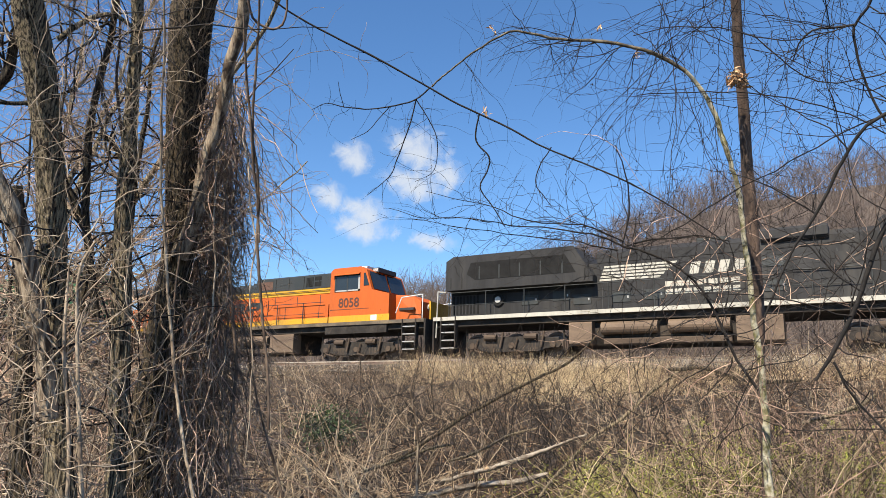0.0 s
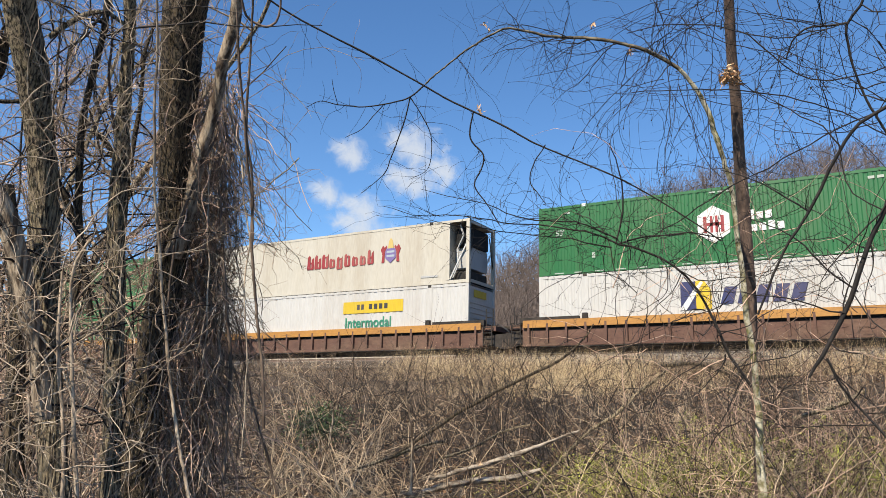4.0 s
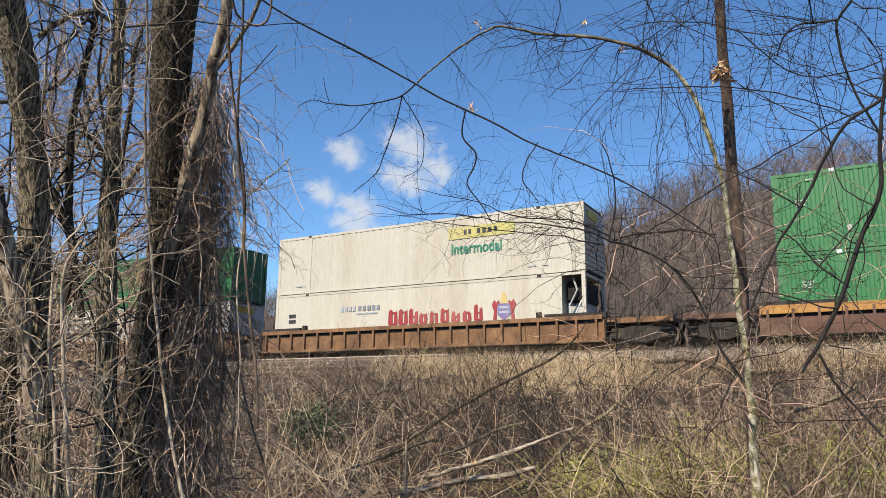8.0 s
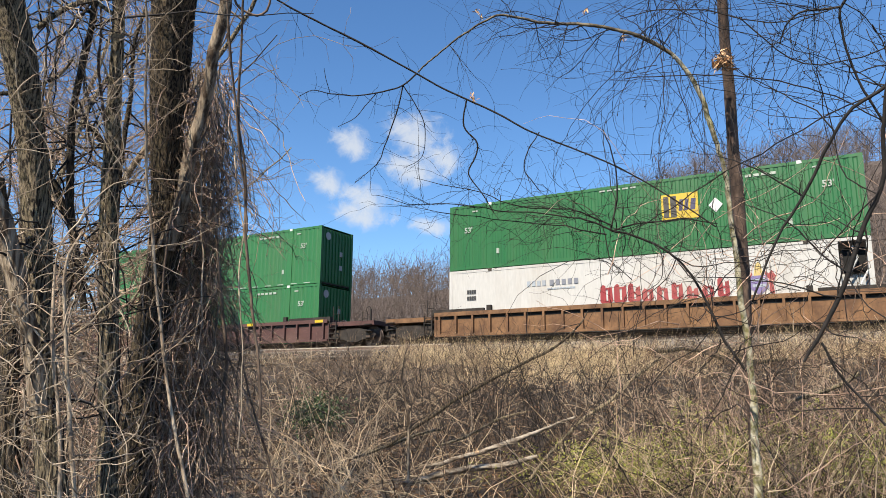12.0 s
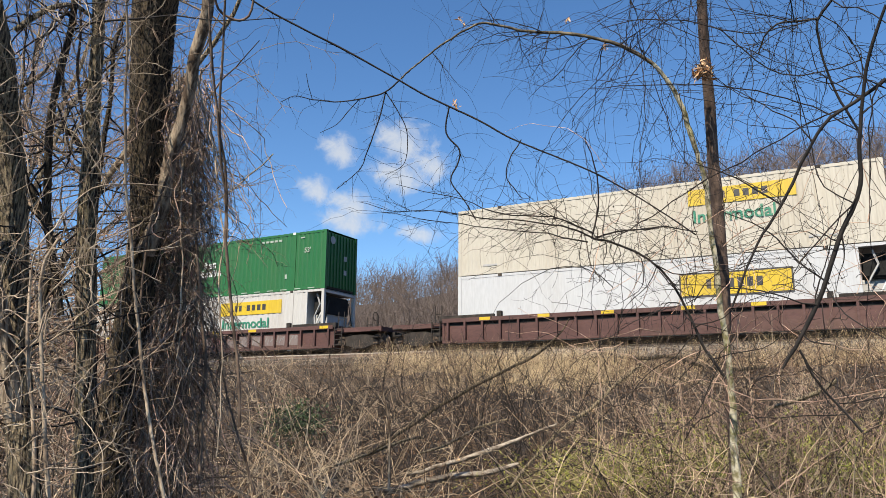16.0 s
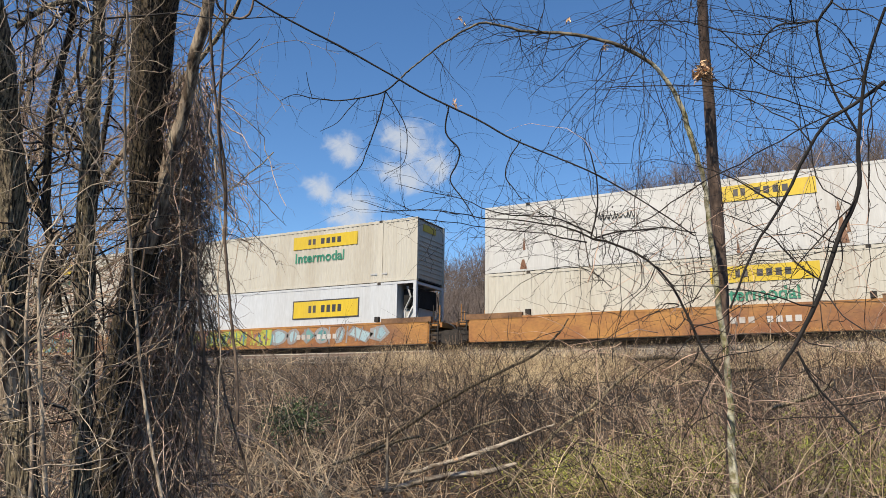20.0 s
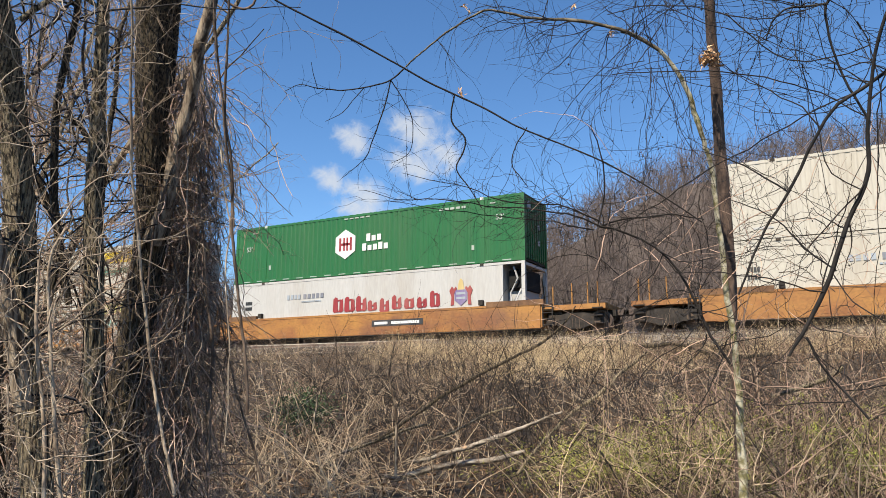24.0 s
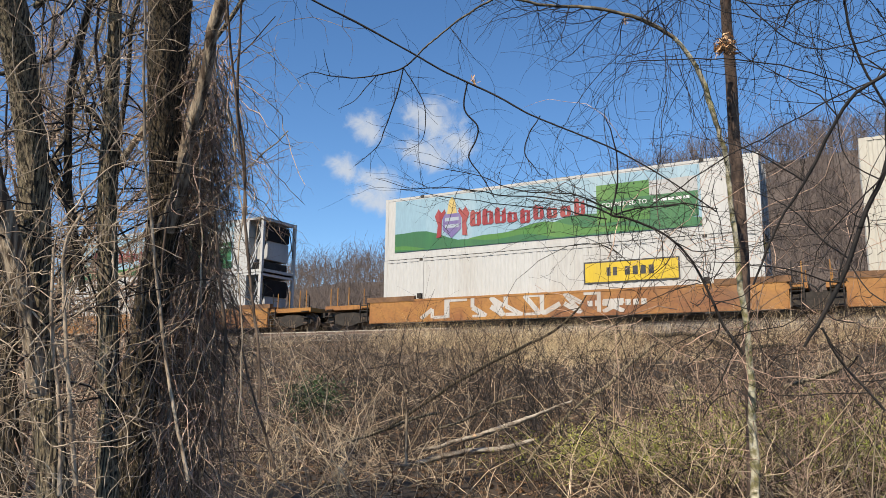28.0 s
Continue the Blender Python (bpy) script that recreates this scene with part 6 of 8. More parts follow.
stem("limb_d", (-3.63, 3.32, 4.49, 0.0399), (-3.74, 3.42, 4.26, 0.0426), (-3.88, 3.47, 4.01, 0.0411), (-3.97, 3.53, 3.79, 0.0414), (-4.07, 3.57, 3.60, 0.0416), (-4.15, 3.58, 3.40, 0.0460), (-4.24, 3.62, 3.16, 0.0504), (-4.31, 3.66, 2.94, 0.0569), (-4.38, 3.66, 2.77, 0.0631), (-4.43, 3.65, 2.64, 0.0673))
stem("trunk_e", (-4.32, 2.03, 2.99, 0.0478), (-4.30, 2.18, 2.83, 0.0552), (-4.28, 2.32, 2.63, 0.0593), (-4.27, 2.42, 2.41, 0.0598), (-4.26, 2.52, 2.12, 0.0567), (-4.24, 2.61, 1.80, 0.0499), (-4.20, 2.67, 1.47, 0.0495))
stem("trunk_f", (-5.54, 2.98, 3.15, 0.0514), (-5.57, 3.11, 2.74, 0.0560), (-5.58, 3.22, 2.28, 0.0604), (-5.59, 3.27, 1.85, 0.0641), (-5.57, 3.31, 1.44, 0.0676), (-5.52, 3.34, 0.95, 0.0747), (-5.44, 3.35, 0.49, 0.0810))
stem("branch_g", (-4.12, 2.67, 4.24, 0.0205), (-4.23, 2.75, 3.97, 0.0207), (-4.35, 2.79, 3.69, 0.0228), (-4.45, 2.83, 3.40, 0.0229), (-4.52, 2.89, 3.11, 0.0249), (-4.57, 2.96, 2.82, 0.0250), (-4.58, 3.05, 2.48, 0.0251), (-4.58, 3.15, 2.14, 0.0231))
stem("branch_h", (-4.43, 2.51, 3.87, 0.0184), (-4.36, 2.56, 3.95, 0.0185), (-4.27, 2.63, 4.04, 0.0167), (-4.19, 2.72, 4.08, 0.0150), (-4.14, 2.83, 4.04, 0.0133))
stem("branch_i", (-4.43, 3.29, 4.38, 0.0128), (-4.55, 3.31, 4.14, 0.0150), (-4.66, 3.40, 3.83, 0.0173), (-4.76, 3.46, 3.50, 0.0196), (-4.83, 3.50, 3.20, 0.0196), (-4.89, 3.55, 2.90, 0.0218))
stem("branch_j", (-4.64, 2.26, 3.42, 0.0282), (-4.56, 2.30, 3.57, 0.0319), (-4.51, 2.29, 3.70, 0.0247), (-4.44, 2.26, 3.87, 0.0211), (-4.36, 2.21, 4.05, 0.0174))
stem("branch_k", (-4.86, 2.97, 3.06, 0.0280), (-4.84, 3.08, 2.88, 0.0283), (-4.82, 3.18, 2.69, 0.0264), (-4.86, 3.21, 2.41, 0.0243), (-4.90, 3.20, 2.16, 0.0201))
stem("branch_l", (-4.62, 3.22, 3.29, 0.0226), (-4.63, 3.16, 3.37, 0.0225), (-4.65, 3.09, 3.43, 0.0203), (-4.67, 3.05, 3.45, 0.0162))
stem("branch_m", (-4.99, 2.43, 3.52, 0.0132), (-4.89, 2.60, 3.55, 0.0135), (-4.78, 2.74, 3.63, 0.0118), (-4.67, 2.85, 3.74, 0.0099), (-4.59, 2.88, 3.87, 0.0079))
stem("vine_n", (-3.37, 3.20, 4.31, 0.0072), (-3.48, 3.34, 3.98, 0.0073), (-3.57, 3.44, 3.67, 0.0088), (-3.64, 3.52, 3.42, 0.0089), (-3.66, 3.60, 3.20, 0.0089), (-3.69, 3.68, 2.94, 0.0090), (-3.72, 3.74, 2.66, 0.0104), (-3.73, 3.81, 2.35, 0.0104), (-3.72, 3.87, 2.04, 0.0103), (-3.69, 3.92, 1.73, 0.0103), (-3.67, 3.94, 1.42, 0.0102))
stem("vine_o", (-3.48, 3.19, 4.17, 0.0061), (-3.56, 3.31, 3.91, 0.0077), (-3.62, 3.44, 3.60, 0.0078), (-3.66, 3.55, 3.31, 0.0079), (-3.69, 3.66, 3.01, 0.0080), (-3.71, 3.74, 2.70, 0.0080))
stem("vine_p", (-3.65, 2.68, 4.10, 0.0074), (-3.78, 2.84, 3.71, 0.0076), (-3.88, 2.95, 3.34, 0.0090), (-3.95, 3.06, 2.96, 0.0091), (-3.98, 3.17, 2.57, 0.0104), (-3.99, 3.25, 2.21, 0.0104), (-3.97, 3.31, 1.92, 0.0116), (-3.95, 3.36, 1.63, 0.0116), (-3.89, 3.41, 1.31, 0.0114), (-3.80, 3.46, 0.93, 0.0125))
stem("vine_q", (-3.90, 2.61, 2.49, 0.0087), (-3.96, 2.58, 2.31, 0.0099), (-3.98, 2.62, 1.99, 0.0110), (-3.97, 2.67, 1.67, 0.0122), (-3.94, 2.70, 1.36, 0.0132), (-3.88, 2.73, 0.99, 0.0141))
stem("vine_r", (-3.99, 2.53, 2.31, 0.0078), (-4.01, 2.56, 2.05, 0.0091), (-4.01, 2.59, 1.79, 0.0103), (-3.99, 2.63, 1.54, 0.0103), (-3.95, 2.66, 1.23, 0.0114), (-3.91, 2.67, 0.94, 0.0124))
stem("vine_s", (-4.11, 3.74, 3.17, 0.0074), (-4.15, 3.87, 2.73, 0.0096), (-4.16, 3.96, 2.31, 0.0127), (-4.14, 4.03, 1.90, 0.0137), (-4.14, 4.04, 1.48, 0.0125), (-4.11, 4.03, 1.01, 0.0122))
stem("vine_t", (-4.11, 2.68, 4.24, 0.0075), (-4.19, 2.79, 3.99, 0.0076), (-4.29, 2.87, 3.71, 0.0096), (-4.34, 2.98, 3.44, 0.0097), (-4.38, 3.08, 3.15, 0.0117))
stem("vine_u", (-4.25, 4.16, 2.25, 0.0061), (-4.20, 4.25, 1.87, 0.0072), (-4.14, 4.32, 1.53, 0.0084), (-4.06, 4.39, 1.24, 0.0095), (-3.96, 4.44, 0.91, 0.0105))
stem("vine_loop", (-3.50, 3.22, 4.31, 0.0077), (-3.52, 3.31, 4.19, 0.0078), (-3.48, 3.38, 4.15, 0.0078), (-3.44, 3.43, 4.14, 0.0079), (-3.38, 3.46, 4.17, 0.0079), (-3.33, 3.44, 4.26, 0.0078), (-3.29, 3.38, 4.38, 0.0078))
stem("hang_v", (-3.51, 3.64, 3.96, 0.0014), (-3.52, 3.74, 3.78, 0.0015), (-3.57, 3.79, 3.61, 0.0014), (-3.59, 3.88, 3.40, 0.0014), (-3.64, 3.95, 3.13, 0.0013), (-3.68, 4.03, 2.78, 0.0012))
stem("diag", (-3.63, 3.43, 4.51, 0.0070), (-3.49, 3.67, 4.39, 0.0071), (-3.28, 3.95, 4.27, 0.0073), (-3.09, 4.16, 4.17, 0.0082), (-2.92, 4.34, 4.07, 0.0074), (-2.79, 4.47, 3.99, 0.0075), (-2.65, 4.61, 3.90, 0.0075), (-2.50, 4.73, 3.82, 0.0075), (-2.31, 4.87, 3.72, 0.0075), (-2.10, 5.02, 3.59, 0.0070), (-1.83, 5.17, 3.46, 0.0066), (-1.57, 5.30, 3.33, 0.0065), (-1.33, 5.42, 3.18, 0.0062), (-1.09, 5.52, 3.00, 0.0058), (-0.88, 5.60, 2.83, 0.0057))
stem("birch_trunk", (-0.84, 6.46, 0.51, 0.0371), (-0.83, 6.52, 0.91, 0.0347), (-0.83, 6.55, 1.33, 0.0306), (-0.83, 6.55, 1.71, 0.0277), (-0.84, 6.53, 2.04, 0.0264), (-0.86, 6.50, 2.41, 0.0250), (-0.87, 6.44, 2.77, 0.0235), (-0.88, 6.38, 3.05, 0.0219), (-0.89, 6.30, 3.37, 0.0201), (-0.92, 6.22, 3.60, 0.0184), (-0.96, 6.15, 3.80, 0.0226), (-1.00, 6.06, 4.02, 0.0203), (-1.08, 5.96, 4.22, 0.0182), (-1.19, 5.87, 4.37, 0.0159))
stem("birch_upper", (-1.19, 5.87, 4.37, 0.0159), (-1.39, 5.75, 4.52, 0.0159), (-1.60, 5.65, 4.60, 0.0137), (-1.81, 5.55, 4.65, 0.0138), (-2.07, 5.44, 4.68, 0.0117), (-2.28, 5.34, 4.72, 0.0106), (-2.45, 5.24, 4.75, 0.0094), (-2.59, 5.20, 4.71, 0.0082), (-2.78, 5.16, 4.60, 0.0075), (-2.99, 5.13, 4.46, 0.0071), (-3.17, 5.09, 4.33, 0.0071))
stem("pole_trunk", (-0.80, 6.09, 5.35, 0.0385), (-0.82, 6.27, 5.03, 0.0416), (-0.85, 6.47, 4.65, 0.0447), (-0.86, 6.64, 4.24, 0.0477), (-0.88, 6.79, 3.81, 0.0505), (-0.89, 6.92, 3.38, 0.0557), (-0.89, 7.01, 2.98, 0.0496), (-0.89, 7.09, 2.48, 0.0393), (-0.92, 7.14, 1.89, 0.0299), (-0.93, 7.13, 1.22, 0.0292), (-0.95, 7.07, 0.58, 0.0284))
stem("fan_a", (-2.74, 4.39, 3.95, 0.0064), (-2.85, 4.37, 3.87, 0.0064), (-2.98, 4.30, 3.82, 0.0055), (-3.15, 4.20, 3.78, 0.0047), (-3.30, 4.09, 3.78, 0.0042), (-3.40, 3.99, 3.79, 0.0030), (-3.49, 3.94, 3.74, 0.0021))
stem("fan_b", (-2.85, 4.37, 3.87, 0.0055), (-2.91, 4.40, 3.72, 0.0051), (-2.99, 4.42, 3.55, 0.0047), (-3.05, 4.43, 3.43, 0.0043), (-3.11, 4.44, 3.32, 0.0035), (-3.27, 4.38, 3.17, 0.0022))
stem("fan_c", (-2.85, 4.37, 3.87, 0.0047), (-2.80, 4.46, 3.75, 0.0043), (-2.76, 4.54, 3.62, 0.0039), (-2.78, 4.59, 3.48, 0.0035), (-2.83, 4.61, 3.36, 0.0026), (-2.95, 4.56, 3.29, 0.0019))
stem("fan_d", (-3.02, 4.28, 3.81, 0.0038), (-3.11, 4.26, 3.72, 0.0034), (-3.19, 4.24, 3.63, 0.0030), (-3.30, 4.19, 3.56, 0.0021))
stem("fan_e", (-3.36, 4.16, 3.82, 0.0030), (-3.36, 4.10, 3.91, 0.0028), (-3.35, 4.06, 3.99, 0.0021))
stem("drop_a", (-2.50, 4.73, 3.82, 0.0065), (-2.55, 4.78, 3.63, 0.0066), (-2.48, 4.87, 3.51, 0.0066), (-2.51, 4.90, 3.40, 0.0062), (-2.57, 4.91, 3.28, 0.0057), (-2.50, 4.99, 3.14, 0.0048), (-2.43, 5.07, 2.99, 0.0040))
stem("drop_b", (-2.04, 5.05, 3.58, 0.0043), (-2.13, 5.05, 3.46, 0.0044), (-2.18, 5.08, 3.32, 0.0044), (-2.13, 5.14, 3.21, 0.0035), (-2.09, 5.18, 3.14, 0.0022))
stem("side_a", (-1.71, 5.81, 2.91, 0.0078), (-1.94, 5.71, 3.01, 0.0063), (-2.22, 5.60, 3.06, 0.0054), (-2.49, 5.47, 3.08, 0.0048), (-2.74, 5.34, 3.13, 0.0041), (-2.99, 5.20, 3.15, 0.0035), (-3.21, 5.06, 3.14, 0.0029), (-3.42, 4.90, 3.21, 0.0019))
stem("side_b", (-1.73, 5.79, 2.96, 0.0063), (-2.02, 5.66, 3.11, 0.0054), (-2.32, 5.53, 3.14, 0.0048), (-2.54, 5.41, 3.21, 0.0038), (-2.69, 5.32, 3.27, 0.0032), (-2.97, 5.15, 3.31, 0.0026), (-3.16, 5.02, 3.36, 0.0016))
stem("side_c", (-1.78, 5.79, 2.89, 0.0063), (-2.07, 5.68, 2.96, 0.0048), (-2.41, 5.53, 3.00, 0.0041), (-2.71, 5.38, 3.04, 0.0032), (-2.99, 5.21, 3.08, 0.0026), (-3.27, 5.02, 3.14, 0.0019))
stem("side_d", (-1.71, 5.81, 2.91, 0.0063), (-1.64, 5.77, 3.15, 0.0063), (-1.63, 5.70, 3.40, 0.0056), (-1.65, 5.63, 3.59, 0.0046), (-1.68, 5.58, 3.71, 0.0031))
stem("side_e", (-1.71, 5.81, 2.91, 0.0094), (-1.49, 5.89, 2.85, 0.0108), (-1.31, 5.95, 2.73, 0.0107), (-1.17, 6.01, 2.54, 0.0106), (-1.08, 6.06, 2.32, 0.0105), (-0.97, 6.11, 2.02, 0.0118), (-0.82, 6.15, 1.80, 0.0117))
stem("side_f", (-0.95, 6.08, 2.94, 0.0046), (-1.20, 6.02, 3.00, 0.0062), (-1.48, 5.96, 2.99, 0.0072), (-1.74, 5.90, 2.94, 0.0080))
stem("arc_a", (0.26, 5.62, 3.69, 0.0052), (-0.06, 5.66, 3.59, 0.0054), (-0.43, 5.70, 3.43, 0.0053), (-0.71, 5.71, 3.31, 0.0050), (-1.04, 5.70, 3.16, 0.0049), (-1.38, 5.67, 2.98, 0.0043), (-1.68, 5.63, 2.82, 0.0034))
stem("arc_b", (0.24, 5.69, 3.49, 0.0043), (-0.05, 5.63, 3.69, 0.0047), (-0.39, 5.55, 3.84, 0.0046), (-0.76, 5.48, 3.91, 0.0044), (-1.11, 5.40, 3.96, 0.0038), (-1.43, 5.31, 3.98, 0.0032))
stem("arc_c", (-0.07, 5.57, 4.32, 0.0046), (-0.40, 5.56, 4.32, 0.0046), (-0.73, 5.46, 4.45, 0.0048), (-1.00, 5.38, 4.51, 0.0045), (-1.20, 5.33, 4.52, 0.0039), (-1.45, 5.29, 4.48, 0.0033))
stem("arc_d", (0.30, 5.88, 4.12, 0.0046), (0.04, 5.90, 4.08, 0.0047), (-0.21, 5.89, 4.11, 0.0048), (-0.46, 5.78, 4.30, 0.0049), (-0.64, 5.68, 4.47, 0.0043))
stem("right_limb", (0.37, 4.83, 3.50, 0.0113), (0.20, 4.88, 3.40, 0.0109), (0.06, 4.90, 3.33, 0.0103), (-0.06, 4.95, 3.19, 0.0097), (-0.16, 5.00, 3.03, 0.0091), (-0.26, 5.04, 2.85, 0.0084), (-0.39, 5.07, 2.68, 0.0077), (-0.50, 5.10, 2.48, 0.0070), (-0.62, 5.13, 2.23, 0.0063))
stem("right_dark", (0.20, 4.73, 4.19, 0.0073), (0.12, 4.81, 4.05, 0.0084), (0.04, 4.85, 3.97, 0.0085), (0.04, 4.93, 3.80, 0.0076), (0.07, 5.01, 3.62, 0.0076), (0.12, 5.06, 3.48, 0.0076), (0.22, 5.14, 3.25, 0.0076))
stem("right_arm", (0.04, 4.85, 3.97, 0.0076), (-0.09, 4.85, 3.98, 0.0067), (-0.19, 4.84, 3.98, 0.0058), (-0.27, 4.87, 3.92, 0.0049), (-0.31, 4.91, 3.83, 0.0039))
stem("fore_dark", (0.37, 4.30, 3.70, 0.0071), (0.27, 4.41, 3.48, 0.0088), (0.22, 4.50, 3.27, 0.0097), (0.18, 4.58, 3.05, 0.0106), (0.17, 4.65, 2.82, 0.0115), (0.11, 4.68, 2.67, 0.0124), (0.03, 4.72, 2.51, 0.0125), (-0.04, 4.75, 2.31, 0.0126), (-0.13, 4.78, 2.11, 0.0118), (-0.23, 4.79, 1.92, 0.0102), (-0.31, 4.79, 1.80, 0.0068))
stem("fore_dark2", (-0.22, 4.79, 1.93, 0.0073), (-0.15, 4.80, 1.76, 0.0072), (-0.05, 4.81, 1.62, 0.0071), (0.06, 4.81, 1.46, 0.0076))
stem("right_b", (-0.28, 5.43, 2.95, 0.0067), (-0.41, 5.39, 3.06, 0.0058), (-0.54, 5.35, 3.16, 0.0049), (-0.69, 5.31, 3.24, 0.0040), (-0.80, 5.28, 3.29, 0.0030))
stem("right_c", (-0.03, 5.55, 2.41, 0.0056), (-0.20, 5.52, 2.57, 0.0057), (-0.32, 5.48, 2.72, 0.0048), (-0.48, 5.44, 2.84, 0.0039), (-0.65, 5.40, 2.92, 0.0030))
stem("log_a", (-5.35, 8.98, 0.63, 0.0207), (-5.15, 9.10, 0.69, 0.0230), (-4.75, 9.33, 0.81, 0.0307), (-4.31, 9.55, 0.97, 0.0307), (-3.86, 9.75, 1.17, 0.0191), (-3.54, 9.89, 1.31, 0.0134))
stem("log_b", (-5.49, 8.53, 0.47, 0.0326), (-5.15, 8.73, 0.53, 0.0362), (-4.67, 9.01, 0.62, 0.0363), (-4.21, 9.25, 0.73, 0.0333), (-3.89, 9.42, 0.81, 0.0233))
stem("pole_c", (-5.26, 7.88, 0.96, 0.0157), (-4.92, 8.11, 1.22, 0.0182), (-4.56, 8.32, 1.51, 0.0208), (-4.19, 8.52, 1.76, 0.0209), (-3.77, 8.70, 1.99, 0.0184), (-3.38, 8.85, 2.22, 0.0159), (-3.11, 8.93, 2.47, 0.0113), (-2.99, 8.95, 2.65, 0.0071))
stem("pole_d", (-3.50, 8.24, 0.64, 0.0155), (-3.24, 8.37, 1.00, 0.0156), (-2.97, 8.49, 1.30, 0.0176), (-2.61, 8.61, 1.57, 0.0195), (-2.26, 8.71, 1.88, 0.0156), (-2.01, 8.76, 2.08, 0.0116))
stem("log_e", (-0.83, 9.47, 1.54, 0.0271), (-0.48, 9.49, 1.68, 0.0267), (-0.08, 9.50, 1.88, 0.0241))
stem("log_f", (-2.49, 10.18, 2.20, 0.0205), (-2.00, 10.29, 2.22, 0.0224), (-1.47, 10.39, 2.05, 0.0241), (-0.88, 10.46, 2.09, 0.0192))
stem("pole_g", (-5.63, 6.95, 0.70, 0.0097), (-5.56, 7.05, 1.14, 0.0099), (-5.53, 7.08, 1.46, 0.0100), (-5.52, 7.09, 1.62, 0.0083), (-5.41, 7.18, 1.72, 0.0050))
stem("pole_h", (-4.54, 7.23, 0.64, 0.0187), (-4.55, 7.27, 1.12, 0.0158), (-4.60, 7.26, 1.49, 0.0128), (-4.66, 7.22, 1.80, 0.0097))
stem("log_i", (-5.76, 7.88, 0.82, 0.0143), (-5.48, 8.08, 0.91, 0.0179), (-5.16, 8.31, 1.06, 0.0180), (-4.82, 8.51, 1.16, 0.0145))
stem("log_j", (-4.98, 8.64, 0.93, 0.0147), (-4.60, 8.86, 1.07, 0.0165), (-4.24, 9.05, 1.29, 0.0147), (-3.94, 9.18, 1.40, 0.0110))


def limb_points(name, rng, step=0.05, wiggle=0.0):
    p, r = curve_through(STEM_LINES[name], step, wiggle, rng)
    return p, r


def trunk_part(owner, name, material, rng, part_name="limb", label="", sides=9, rough=0.05, step=0.04, wiggle=0.002):
    """A round limb with uneven, ridged bark."""
    p, r = limb_points(name, rng, step, wiggle)
    N = len(p)
    t = np.gradient(p, axis=0)
    t /= np.linalg.norm(t, axis=1, keepdims=True)
    ref = np.array([0.6, 0.8, 0.0]) if abs(t[N // 2, 2]) > 0.7 else np.array([0, 0, 1.0])
    u = np.cross(t, ref)
    u /= np.linalg.norm(u, axis=1, keepdims=True)
    w = np.cross(t, u)
    a = np.arange(sides) * 2 * np.pi / sides
    ridge = rng.normal(0, rough, sides)
    k = np.ones(5) / 5
    drift = np.apply_along_axis(lambda c: np.convolve(c, k, "same"), 0, rng.normal(0, rough * 1.6, (N, sides)))
    rad = r[:, None] * (1 + ridge[None] + drift)
    if sides > 30:
        run = np.linspace(0, 1, N)[:, None] * np.linalg.norm(np.diff(p, axis=0), axis=1).sum()
        for f, g, amp in ((11, 2.3, 0.05), (19, 4.1, 0.06), (27, 6.7, 0.04)):
            wave = np.sin(a[None] * f + 1.7 * np.sin(run * g) + 0.9 * np.sin(run * g * 2.7 + f))
            rad = rad * (1 + amp * (np.abs(wave) ** 0.7 - 0.6))
    v = p[:, None] + (u[:, None] * np.cos(a)[None, :, None] + w[:, None] * np.sin(a)[None, :, None]) * rad[..., None]
    i = np.arange(N * sides).reshape(N, sides)
    j = np.roll(i, -1, axis=1)
    q = np.stack([i[:-1], j[:-1], j[1:], i[1:]], -1).reshape(-1, 4)
    return part(part_name, quads(part_name, v.reshape(-1, 3), q, material, True), material, owner, label), p, r


def resample(p, r, n=24):
    s = np.linspace(0, len(p) - 1, n)
    i = np.clip(s.astype(int), 0, len(p) - 2)
    f = (s - i)[:, None]
    return p[i] * (1 - f) + p[i + 1] * f, r[i] * (1 - f[:, 0]) + r[i + 1] * f[:, 0]


def as_set(names, rng, n=24):
    q = [resample(*limb_points(k, rng), n) for k in names]
    return np.stack([a for a, _ in q]), np.stack([b for _, b in q])


def spray(owner, name, sets, material, label=""):
    """Fine growth too small to pick apart, joined into one part."""
    return tagged(part(name, tube_mesh(name, sets, material), material, owner, label), kind="stuff" if name not in ("trunk", "cane") else "")


